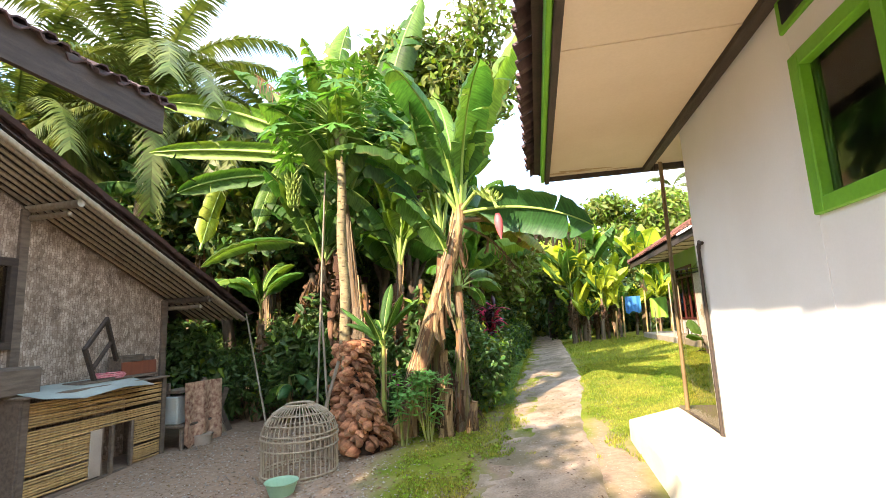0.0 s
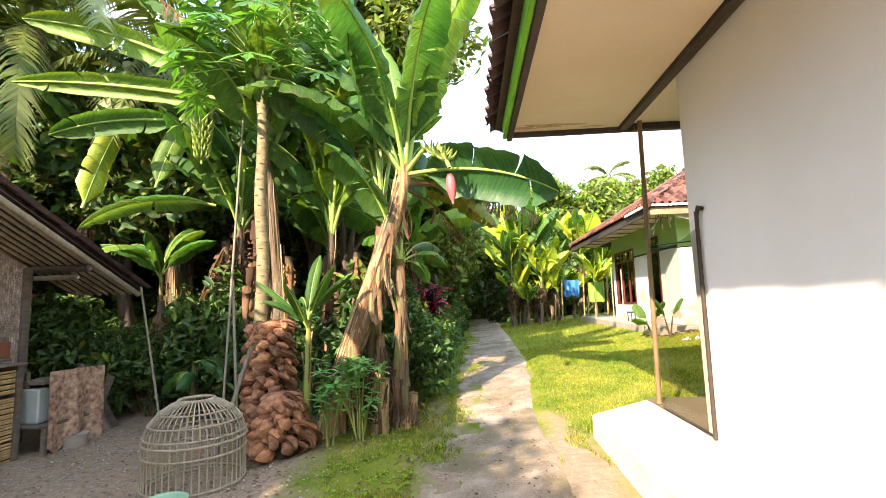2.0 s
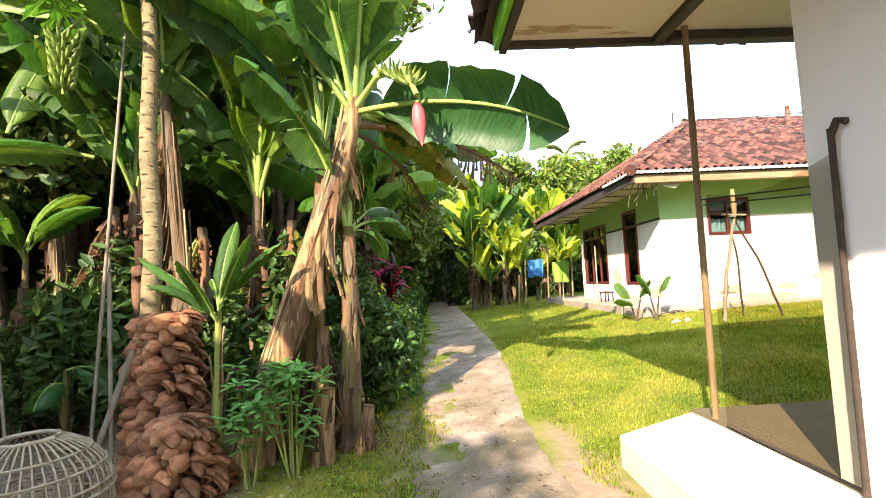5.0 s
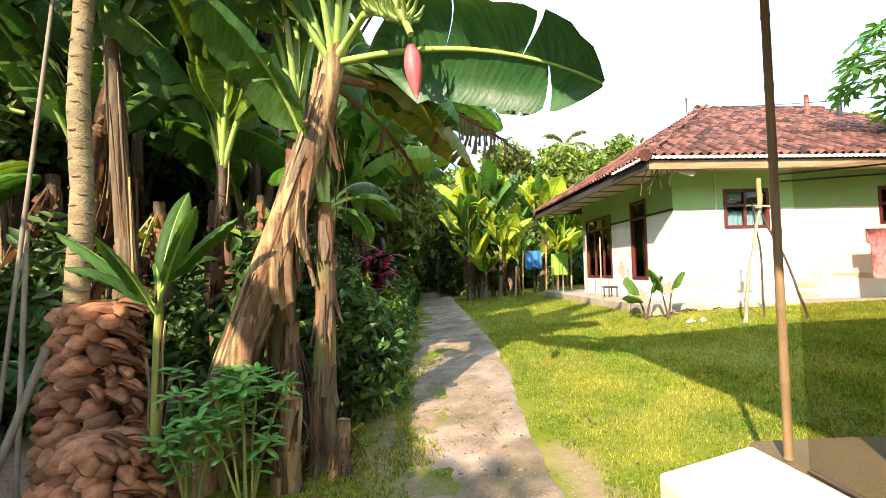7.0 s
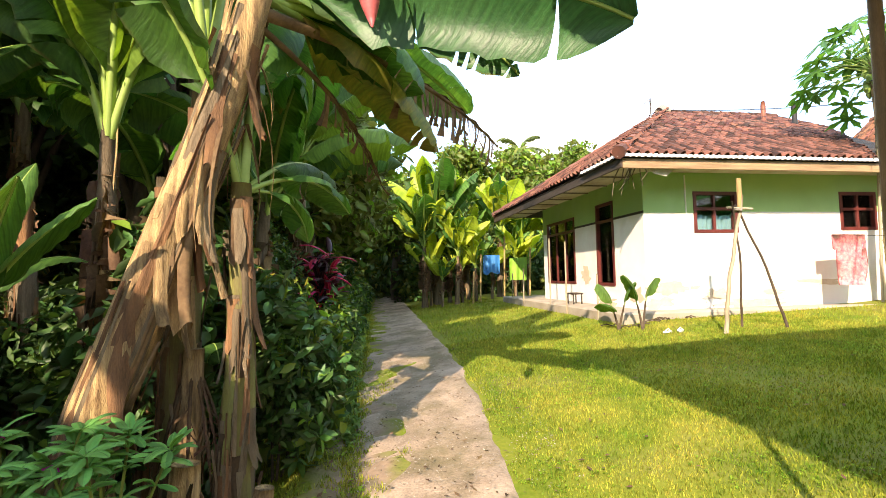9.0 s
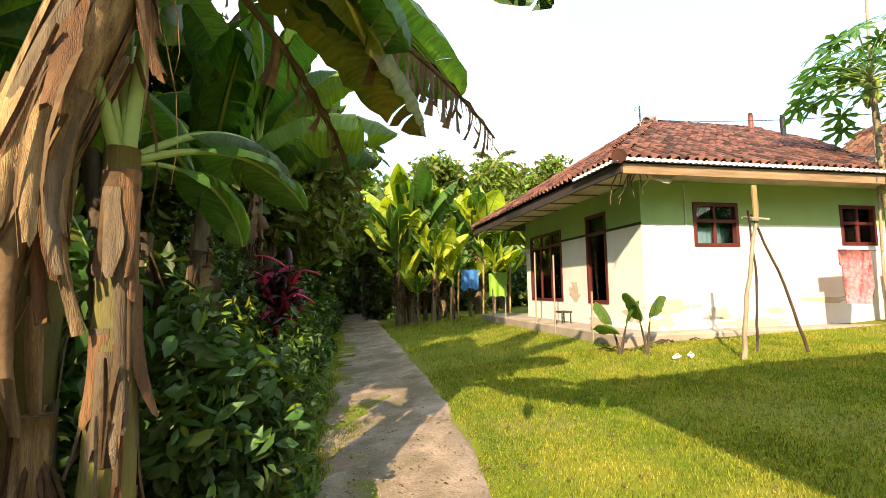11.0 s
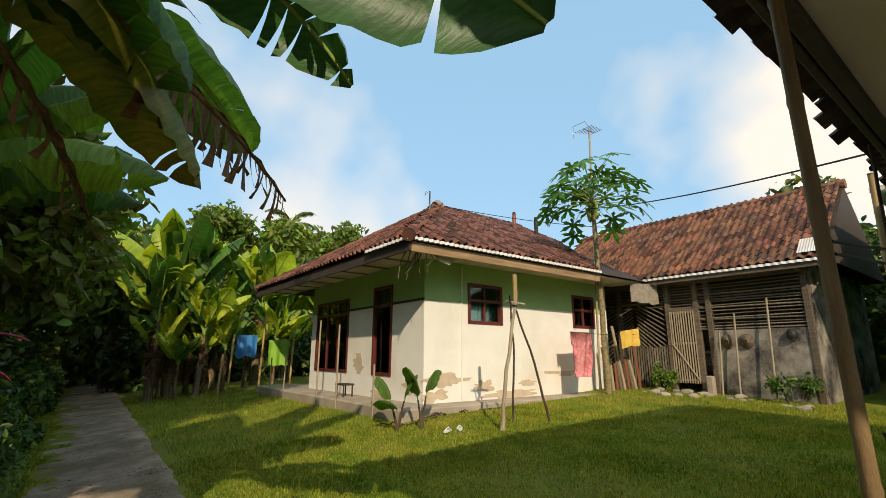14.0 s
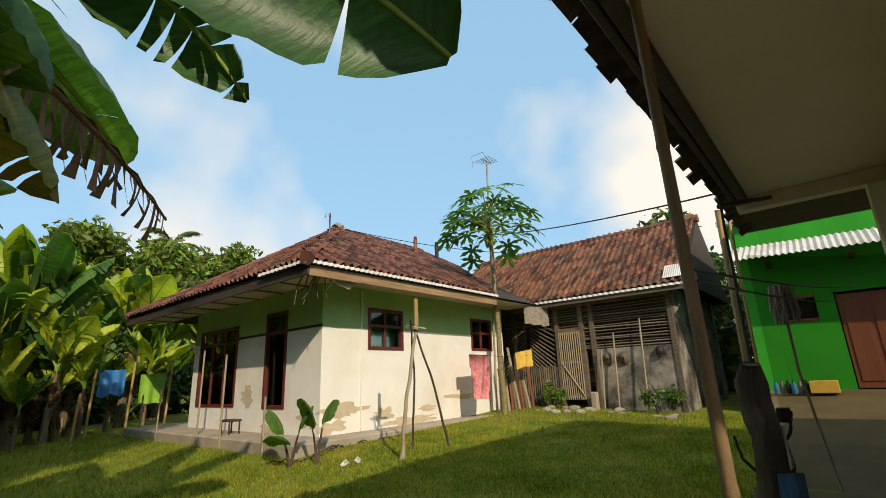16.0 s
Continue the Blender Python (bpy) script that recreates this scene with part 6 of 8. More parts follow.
def papaya_tree(name, at, z0, h, top, r, seed, leaves, size, label, fruit=10):
    rng = random.Random(seed)
    ob = empty(name, (*at, z0), label, "papaya tree")
    n = 26
    line = [Vector((top[0] * (i / n) ** 1.5, top[1] * (i / n) ** 1.5, h * i / n)) + Vector((0.02 * math.sin(i * 0.7), 0, 0)) for i in range(n + 1)]
    tube_part("trunk", line, [r * (1.08 - 0.32 * i / n) * (1 + 0.06 * (i % 2)) for i in range(n + 1)], PAPAYA_BARK, ob, "ringed grey papaya trunk", 14, 0.03, rng)
    for k in range(int(h * 34)):
        s = (k + 0.5) / int(h * 34)
        i = min(int(s * n), n - 1)
        p = line[i].lerp(line[i + 1], s * n - i)
        rr = r * (1.08 - 0.32 * s)
        a = k * 2.4
        d = Vector((math.cos(a), math.sin(a), 0))
        t = Vector((-d.y, d.x, 0))
        v = [p + d * (rr + 0.004) + t * u * rr * 0.5 + Vector((0, 0, w)) for u, w in ((-1, 0.008), (-0.45, -0.008), (0.45, -0.008), (1, 0.008), (0.45, 0.014), (-0.45, 0.014))]
        v.append(p + d * (rr + 0.014))
        ob_from("leaf_scar", v, [(i, (i + 1) % 6, 6) for i in range(6)], PAPAYA_RING, ob)
    crown = line[-1]
    for k in range(leaves):
        a = k * 2.39996 + rng.uniform(-0.2, 0.2)
        s = k / leaves
        el = radians(62 - 74 * s + rng.uniform(-10, 10))
        L = max(size, 0.52) * rng.uniform(1.6, 2.5)
        d = Vector((math.cos(a) * math.cos(el), math.sin(a) * math.cos(el), math.sin(el)))
        p0 = crown - Vector((0, 0, 0.35 * s)) + Vector((d.x, d.y, 0)) * r * 0.5
        p1 = p0 + d * L * 0.55
        p2 = p0 + d * L - Vector((0, 0, 0.16 * L))
        leaf = tube_part("leaf_stalk", [p0, p1, p2], [0.012, 0.009, 0.006], RIB, ob, "", 6)
        V, F = papaya_blade(size * rng.uniform(0.8, 1.1), rng)
        m = Matrix.Translation(p2) @ pose(0, 0, 0, 0, 0, math.degrees(a)) @ pose(0, 0, 0, rng.uniform(-20, 20), 20 + rng.uniform(-15, 25), 0)
        ob_from("blade", [m @ Vector(v) for v in V], F, PAPAYA_LEAF, leaf)
    for k in range(fruit):
        a = k * 2.4
        z = -0.25 - 0.07 * k * 0.6
        c = crown + Vector((math.cos(a) * (r * 0.7 + 0.06), math.sin(a) * (r * 0.7 + 0.06), z))
        tube_part("fruit", [c + Vector((0, 0, q)) for q in (0.09, 0.06, 0.0, -0.07, -0.11)], [0.012, 0.05, 0.065, 0.045, 0.008], FRUIT, ob, "", 10)
    return ob


papaya_tree("papaya_tree", (-3.12, 7.35), -0.4, 5.7, (-0.16, 0.22), 0.088, 61, 70, 0.42, "papaya tree with a ringed trunk and a full crown", 7)
papaya_tree("papaya_tree", (10.05, 12.5), 0.6, 5.3, (0.1, 0.15), 0.065, 62, 46, 0.5, "slender papaya tree with fruit beside the clothes line", 12)

# ---- palms and trees ----


def frond(base, az, elev, length, droop, rng, n=44, leaflet=0.75):
    V, F = [], []
    p = Vector(base)
    az, e0 = radians(az), radians(elev)
    for i in range(n + 1):
        s = i / n
        e = e0 - radians(droop) * s ** 1.3
        t = Vector((math.cos(az) * math.cos(e), math.sin(az) * math.cos(e), math.sin(e)))
        sd = Vector((-math.sin(az), math.cos(az), 0))
        nm = sd.cross(t)
        r = 0.03 * (1.1 - s)
        o = len(V)
        V += [p - sd * r, p + sd * r, p + t * length / n + sd * r * 0.95, p + t * length / n - sd * r * 0.95]
        F.append((o, o + 1, o + 2, o + 3))
        if s > 0.12:
            for sg in (1, -1):
                for q in (0.0, 0.5):
                    L = leaflet * math.sin(min(1, s * 1.5) * math.pi * 0.5) * (1.1 - 0.6 * s) * rng.uniform(0.85, 1.15)
                    b = p + t * (q * length / n)
                    d = (sd * sg * 0.85 + t * 0.55 - nm * 0.1 - Vector((0, 0, rng.uniform(0.2, 0.6)))).normalized()
                    w = t * 0.03
                    m1 = b + d * L * 0.5
                    m2 = b + d * L - Vector((0, 0, 0.25 * L))
                    o = len(V)
                    V += [b - w, b + w, m1 + w * 0.9, m1 - w * 0.9, m2 + w * 0.15, m2 - w * 0.15]
                    F += [(o, o + 1, o + 2, o + 3), (o + 3, o + 2, o + 4, o + 5)]
        p = p + t * (length / n)
    return V, F


PALM = paint("palm_frond", (0.08, 0.13, 0.03), (0.16, 0.19, 0.05), 2, 30, 0.5, 0.0, through_light=0.25, vary=0.35)


def palm(at, z0, h, seed, fronds=16, length=3.6, label="tall coconut palm with feathery fronds"):
    rng = random.Random(seed)
    ob = empty("coconut_palm", (*at, z0), label, "palm tree")
    n = 14
    tube_part("trunk", [Vector((0.3 * (i / n) ** 2, 0.1 * (i / n), h * i / n)) for i in range(n + 1)], [0.17 * (1.2 - 0.5 * i / n) * (1 + 0.07 * (i % 2)) for i in range(n + 1)], BARK, ob, "", 12, 0.04, rng)
    top = Vector((0.3, 0.1, h))
    for k in range(fronds):
        el = rng.uniform(-25, 75)
        V, F = frond(top, 360 * k / fronds + rng.uniform(-14, 14), el, length * rng.uniform(0.85, 1.1), rng.uniform(60, 100), rng)
        ob_from("frond", V, F, PALM, ob)
    for k in range(7):
        a = k * 0.9
        c = top + Vector((0.22 * math.cos(a), 0.22 * math.sin(a), -0.22 - 0.06 * (k % 3)))
        tube_part("coconut", [c + Vector((0, 0, q)) for q in (0.12, 0.07, 0, -0.08, -0.12)], [0.02, 0.08, 0.1, 0.07, 0.015], HUSK, ob, "", 10)
    return ob


palm((-9.6, 9.6), -0.4, 7.9, 71, 34, 4.4)
palm((-12.6, 8.6), -0.4, 7.4, 76, 30, 4.2)
palm((-7.2, 11.6), -0.4, 7.6, 75, 26, 4.0)
palm((15.0, 46.0), 0.5, 9.0, 73, 14, 3.2)
palm((12.6, 44.0), 0.5, 12.0, 74, 12, 2.6)


def tree(at, h, crowns, n, size, seed, mat, light=None, share=0.4, label="leafy tree", r=0.2, trunk_mat=None):
    """Tapered trunk, limbs to each clump of the crown, and leaves in uneven clumps."""
    rng = random.Random(seed)
    z0 = ground_z(*at) - 0.1
    ob = empty("tree", (*at, z0), label, "tree")
    tr = [Vector((0.12 * math.sin(i * 1.1 + seed), 0.12 * math.cos(i * 0.9 + seed), h * 0.62 * i / 6)) for i in range(7)]
    tube_part("trunk", tr, [r * (1.15 - 0.09 * i) for i in range(7)], trunk_mat or BARK, ob, "", 10, 0.06, rng)
    for c in crowns:
        a = tr[rng.randint(3, 6)]
        b = Vector(c[:3])
        m = a.lerp(b, 0.5) + Vector((rng.uniform(-0.2, 0.2), rng.uniform(-0.2, 0.2), 0.25))
        tube_part("limb", [a, m, b], [r * 0.45, r * 0.3, r * 0.1], trunk_mat or BARK, ob, "", 7)
    leaf_cloud("crown", crowns, n, size, mat, seed, ob, "", light=light, light_share=share)
    return ob


def crowns(seed, k, cx, cy, cz, spread, rad):
    g = random.Random(seed)
    return [(cx + g.uniform(-1, 1) * spread, cy + g.uniform(-1, 1) * spread, cz + g.uniform(-0.6, 0.8) * spread, rad * g.uniform(0.6, 1.2), rad * g.uniform(0.6, 1.2), rad * g.uniform(0.45, 0.9)) for _ in range(k)]


# far trees beyond the old house and the bananas
tree((7.0, 33.0), 9.0, crowns(1, 12, 0, 0, 7.0, 2.4, 1.5), 9000, 0.2, 81, FOLIAGE_FAR, FOLIAGE_LIT, 0.4, "tall tree with thin yellow-green crown", 0.25)
tree((12.5, 38.0), 10.0, crowns(2, 12, 0, 0, 7.5, 2.6, 1.5), 8000, 0.22, 82, FOLIAGE_FAR, FOLIAGE_LIT, 0.4, "tall tree with thin yellow-green crown", 0.25)
tree((18.0, 36.0), 9.5, crowns(3, 10, 0, 0, 7.0, 2.4, 1.5), 6000, 0.22, 83, FOLIAGE_FAR, FOLIAGE_LIT, 0.25, "far leafy tree behind the roofs", 0.25)
tree((24.0, 29.0), 9.0, crowns(4, 8, 0, 0, 6.6, 2.0, 1.3), 5000, 0.2, 84, FOLIAGE_FAR, FOLIAGE_LIT, 0.25, "far leafy tree behind the roofs", 0.25)
tree((1.0, 30.0), 8.0, crowns(5, 12, 0, 0, 4.8, 2.4, 1.5), 9000, 0.2, 85, FOLIAGE_FAR, FOLIAGE_LIT, 0.3, "dark leafy tree at the path's end", 0.25)
tree((-2.5, 25.0), 8.5, crowns(6, 14, 0, 0, 4.8, 2.6, 1.5), 11000, 0.2, 86, FOLIAGE_FAR, FOLIAGE_LIT, 0.3, "dark leafy tree beside the path", 0.25)
tree((-1.9, 15.5), 6.5, crowns(7, 12, 0, 0, 3.6, 1.7, 1.0), 9000, 0.13, 87, FOLIAGE_FAR, FOLIAGE_LIT, 0.25, "dark leafy tree beside the path", 0.16)
tree((-5.0, 18.0), 8.0, crowns(8, 14, 0, 0, 4.4, 2.8, 1.6), 10000, 0.18, 88, FOLIAGE, None, 0.0, "dark leafy tree in the thicket", 0.2)
tree((-9.5, 16.5), 9.0, crowns(9, 14, 0, 0, 4.6, 3.0, 1.7), 10000, 0.18, 89, FOLIAGE, None, 0.0, "dark leafy tree in the thicket", 0.2)
tree((-3.0, 11.5), 8.0, crowns(10, 14, 0.6, 0, 7.6, 1.7, 1.0), 9000, 0.11, 90, FOLIAGE_FAR, FOLIAGE_LIT, 0.3, "leafy tree rising over the bananas", 0.14)
tree((-8.4, 11.8), 7.5, crowns(15, 14, 0, 0, 5.0, 2.0, 1.2), 10000, 0.14, 95, FOLIAGE, FOLIAGE_FAR, 0.3, "dark leafy tree behind the shed", 0.16)
tree((-4.2, 13.0), 9.0, crowns(16, 12, 0, 0, 6.6, 2.0, 1.2), 9000, 0.13, 96, FOLIAGE, FOLIAGE_FAR, 0.4, "dark leafy tree behind the papaya", 0.16)
tree((-14.5, 13.0), 9.0, crowns(11, 14, 0, 0, 4.8, 3.0, 1.7), 9000, 0.2, 91, FOLIAGE, None, 0.0, "dark leafy tree in the thicket", 0.2)
tree((10.0, 31.0), 6.0, crowns(12, 12, 0, 0, 3.0, 2.6, 1.4), 8000, 0.18, 92, FOLIAGE, FOLIAGE_LIT, 0.3, "dense green tree behind the bananas", 0.2)
tree((5.0, 29.5), 6.0, crowns(13, 12, 0, 0, 2.6, 2.4, 1.4), 8000, 0.18, 93, FOLIAGE, FOLIAGE_FAR, 0.3, "dense green tree behind the bananas", 0.2)
tree((19.0, 11.0), 7.0, crowns(14, 10, 0, 0, 4.0, 2.2, 1.3), 5000, 0.18, 94, FOLIAGE, FOLIAGE_FAR, 0.3, "leafy tree behind the barn", 0.2)


# unseen tree, added with its crown laid out to shade the path's left
tree((-6.6, -4.9), 9.0, [(0.1 + 0.5 * math.sin(k * 2.3), 1.35 - 0.62 * k, 7.0 + 0.4 * math.cos(k * 1.9), 1.45, 0.95, 0.8) for k in range(9)], 7000, 0.17, 99, FOLIAGE, FOLIAGE_FAR, 0.3, "unseen tree behind the shed yard, added to shade the path", 0.2)
tree((-15.5, 11.0), 13.0, crowns(21, 16, 0, 0, 8.2, 3.0, 1.8), 8000, 0.2, 100, FOLIAGE, FOLIAGE_FAR, 0.3, "tall dark tree behind the shed", 0.28)
tree((-11.5, 12.6), 9.0, crowns(17, 14, 0, 0, 6.0, 2.4, 1.4), 11000, 0.15, 97, FOLIAGE, FOLIAGE_FAR, 0.3, "dark leafy tree behind the shed", 0.18)
tree((-6.4, 13.4), 9.0, crowns(18, 14, 0, 0, 6.2, 1.9, 1.2), 11000, 0.13, 98, FOLIAGE, FOLIAGE_FAR, 0.35, "dark leafy tree behind the bananas", 0.16)


def bush(name, x, y, w, d, h, n, size, seed, mat, light, share, label, slim=0.42):
    z = ground_z(x, y)
    g = random.Random(seed)
    ob = empty(name, (x, y, z), label, "bush")
    bl = [(g.uniform(-w, w), g.uniform(-d, d), g.uniform(0.12, 0.95) * h * 0.8, w * 0.5, d * 0.5, h * 0.3) for _ in range(7)]
    for k in range(6):
        b = bl[k]
        tube_part("twig", [Vector((b[0] * 0.3, b[1] * 0.3, 0)), Vector((b[0] * 0.7, b[1] * 0.7, b[2] * 0.6)), Vector(b[:3])], [0.012, 0.01, 0.006], BARK, ob, "", 5)
    leaf_cloud("leaves", bl, n, size, mat, seed, ob, "", slim, light=light, light_share=share)
    return ob


HEDGE = "bushes beside the path"
k = 0
for y in np.arange(8.65, 26, 1.1):
    k += 1
    x = -1.38 + 0.12 * math.sin(k * 1.7) + (0.02 * (y - 12) if y > 12 else 0)
    # fewer lit-toned leaves on the near bushes: their shade is put into colour
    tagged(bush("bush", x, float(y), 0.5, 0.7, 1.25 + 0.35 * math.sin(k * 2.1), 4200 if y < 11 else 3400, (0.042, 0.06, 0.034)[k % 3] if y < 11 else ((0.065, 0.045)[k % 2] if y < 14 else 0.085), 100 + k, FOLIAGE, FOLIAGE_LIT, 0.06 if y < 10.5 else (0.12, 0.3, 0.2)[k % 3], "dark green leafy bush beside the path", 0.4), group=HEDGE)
# undergrowth of the thicket
UNDER = "undergrowth of the thicket"
k = 0
for x, y in ((-7.2, 8.9), (-6.1, 9.3), (-5.2, 9.0), (-4.3, 8.9), (-3.9, 9.9), (-2.9, 9.7), (-2.3, 9.2), (-5.6, 10.6), (-7.0, 10.6), (-3.2, 11.0), (-2.2, 11.3), (-8.6, 10.6), (-4.6, 12.0), (-6.4, 12.4), (-9.6, 12.6), (-2.6, 13.2), (-11.2, 10.0)):
    k += 1
    # hardly any lit-toned leaves, so the thicket's shade is painted in
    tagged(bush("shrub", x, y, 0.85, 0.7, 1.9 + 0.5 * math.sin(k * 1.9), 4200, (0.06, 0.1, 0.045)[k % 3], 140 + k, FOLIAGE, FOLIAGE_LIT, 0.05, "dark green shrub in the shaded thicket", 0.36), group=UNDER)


def balsam(x, y, h, seed, label):
    """Fleshy stems with whorls of pointed leaves at their ends, and a few purple flowers."""
    rng = random.Random(seed)
    ob = empty("flowering_bush", (x, y, ground_z(x, y)), label, "bush")
    for s_ in range(8):
        a, q = s_ * 2.4 + rng.uniform(-0.3, 0.3), rng.uniform(0.08, 0.4)
        hh = h * rng.uniform(0.5, 1.0)
        tip = Vector((q * math.cos(a), q * math.sin(a), hh))
        stem = tube_part("stem", [Vector((0.04 * math.cos(a), 0.04 * math.sin(a), 0)), Vector((tip.x * 0.45, tip.y * 0.45, hh * 0.55)), tip], [0.011, 0.009, 0.006], STEM_SAP, ob, "", 6)
        for w, (dz, n, L) in enumerate(((0.0, 9, 0.15), (0.07, 7, 0.17), (0.2, 4, 0.15), (0.36, 3, 0.12))):
            c = tip.lerp(Vector((tip.x * 0.45, tip.y * 0.45, hh * 0.55)), min(1, dz / max(0.1, hh * 0.55)))
            V, F = [], []
            for k in range(n):
                v, f, m, _ = banana_leaf(c, 360 * k / n + rng.uniform(-18, 18) + 40 * w, rng.uniform(-5, 55), L * rng.uniform(0.75, 1.15), 0.024, rng.uniform(30, 80), rng, 0, 0.1, petiole=0.1, n=7)
                o = len(V)
                V += v
                F += [tuple(i + o for i in t) for t in f]
            mesh_np("leaf_whorl", [tuple(v) for v in V], F, BALSAM_LEAF, stem)
        if s_ in (1, 4, 8):
            leaf_cloud("flower", [(tip.x, tip.y, tip.z - 0.02, 0.03, 0.03, 0.02)], 6, 0.022, BALSAM_FLOWER, seed + s_, stem, "small purple flower", 0.8)
    return ob


BALSAM_LEAF = paint("balsam_leaf", (0.10, 0.29, 0.075), (0.17, 0.38, 0.09), 4, 60, 0.45, 0.15, through_light=0.3, vary=0.3, spec=0.3)
BALSAM_FLOWER = paint("purple_petal", (0.55, 0.04, 0.38), (0.42, 0.03, 0.3), 6, 60, 0.6, 0.1, through_light=0.3)
balsam(-2.08, 7.0, 1.05, 171, "bluish green flowering bush with whorled leaves and purple flowers")
balsam(-1.72, 7.08, 1.0, 173, "leggy green flowering bush with whorled leaves")
bush("croton", -1.32, 9.6, 0.42, 0.42, 1.75, 900, 0.05, 172, FOLIAGE_LIT, LEAF_OLD, 0.4, "leafy yellow-green croton bush beside the path", 0.24)
bush("bush", -0.98, 9.0, 0.28, 0.34, 0.62, 620, 0.085, 175, LEAF_YOUNG, FOLIAGE, 0.4, "low bush with soft bluish green leaves beside the path", 0.5)


def cordyline(x, y, z, h, seed, label="dark red cordyline shrub with narrow leaves"):
    rng = random.Random(seed)
    ob = empty("cordyline", (x, y, z), label, "shrub")
    for s in range(4):
        dx, dy = rng.uniform(-0.25, 0.25), rng.uniform(-0.25, 0.25)
        hh = h * rng.uniform(0.6, 1.0)
        tube_part("stem", [Vector((0, 0, 0)), Vector((dx, dy, hh))], [0.02, 0.013], BARK, ob, "", 6)
        for k in range(26):
            a = rng.uniform(0, 360)
            lf = banana_leaf(Vector((dx, dy, hh - rng.uniform(0, 0.75))), a, rng.uniform(-10, 75), rng.uniform(0.32, 0.6), 0.05, rng.uniform(40, 100), rng, 0, 0.1, petiole=0.08, n=7)
            V, F, M, _ = lf
            lm = RED_LEAF if k % 5 < 2 else MAROON_LEAF
            mesh_np("leaf", [tuple(v) for v in V], F, lm, ob, "", (lm,), M)
    return ob


cordyline(-1.25, 12.2, ground_z(-1.25, 12.2), 1.95, 181)
cordyline(-1.35, 13.2, ground_z(-1.35, 13.2), 1.4, 182)

# ---- grass ----


def grass(name, n, seed, lo, hi, size, keep, label):
    g = np.random.default_rng(seed)
    x, y = g.uniform(lo[0], hi[0], n), g.uniform(lo[1], hi[1], n)
    ok = np.array([keep(a, b) for a, b in zip(x, y)])
    x, y = x[ok], y[ok]
    n = len(x)
    z = np.array([ground_z(a, b) for a, b in zip(x, y)])
    a = g.uniform(0, 2 * np.pi, n)
    h = size * (0.5 + g.random(n))
    w = 0.0045 + 0.004 * g.random(n)
    lean = g.uniform(0.2, 1.1, n) * h
    b = g.uniform(0, 2 * np.pi, n)
    V = np.zeros((n, 4, 3))
    V[:, 0] = np.stack([x - w * np.cos(a), y - w * np.sin(a), z - 0.02], 1)
    V[:, 1] = np.stack([x + w * np.cos(a), y + w * np.sin(a), z - 0.02], 1)
    V[:, 2] = np.stack([x + lean * np.cos(b) + 0.3 * w * np.cos(a), y + lean * np.sin(b) + 0.3 * w * np.sin(a), z + h], 1)
    V[:, 3] = np.stack([x + lean * np.cos(b) - 0.3 * w * np.cos(a), y + lean * np.sin(b) - 0.3 * w * np.sin(a), z + h], 1)
    F = np.arange(n * 4).reshape(-1, 4)
    return tagged(mesh_np(name, V.reshape(-1, 3), F, GRASS), label, "grass", kind="stuff")


def on_lawn(x, y):
    return x > path_sides(y)[1] + 0.03 + 0.17 * max(0.0, 8.3 - y) + 0.22 * noise.noise((x * 2, y * 2, 0)) and not (x > 0.9 and y < 6.4) and not (x > 4.15 and y > 12.55) and noise.noise((x * 0.8, y * 0.8, 4)) > -0.8


def on_verge(x, y):
    return x < path_sides(y)[0] + 0.12 + 0.3 * noise.noise((x * 2, y * 2, 5)) and x > -0.45 - 0.24 * y + 0.4 * noise.noise((x, y, 2)) and noise.noise((x * 1.3, y * 1.3, 6)) + 0.4 * noise.noise((x * 5, y * 5, 6)) > -0.12


grass("lawn_grass", 150000, 1, (0.4, 5.5), (7.5, 13.0), 0.024, on_lawn, "short green lawn grass")
grass("lawn_grass", 50000, 2, (1.0, 10), (11.8, 24.0), 0.05, on_lawn, "short green lawn grass")
grass("lawn_grass", 40000, 6, (7.5, 5.8), (11.8, 10.1), 0.04, on_lawn, "short green lawn grass")
grass("lawn_grass", 6000, 7, (0.36, 2.6), (1.0, 6.4), 0.022, lambda x, y: x > path_sides(y)[1] + 0.05 and noise.noise((x * 2.5, y * 1.6, 3)) > 0.02 + 0.25 * max(0, 6.4 - y), "thin short grass beside the plinth")
grass("verge_grass", 42000, 3, (-2.6, 1.8), (-0.4, 9.0), 0.024, on_verge, "thin grass beside the path")
grass("verge_grass", 16000, 4, (-1.3, 9.5), (0.0, 22.0), 0.06, lambda x, y: x < path_sides(y)[0] + 0.08, "taller grass under the bushes beside the path")
grass("verge_grass", 60000, 5, (-1.0, 4.0), (0.2, 20.0), 0.026, lambda x, y: path_sides(y)[0] - 0.1 < x < path_sides(y)[0] + 0.5 and noise.noise((x * 2.2, y * 1.1, 8)) + 0.5 * noise.noise((x * 9, y * 9, 8)) > (0.02 if y < 8 else -0.12) + 0.9 * (x - path_sides(y)[0]), "short grass creeping over the path's edge")


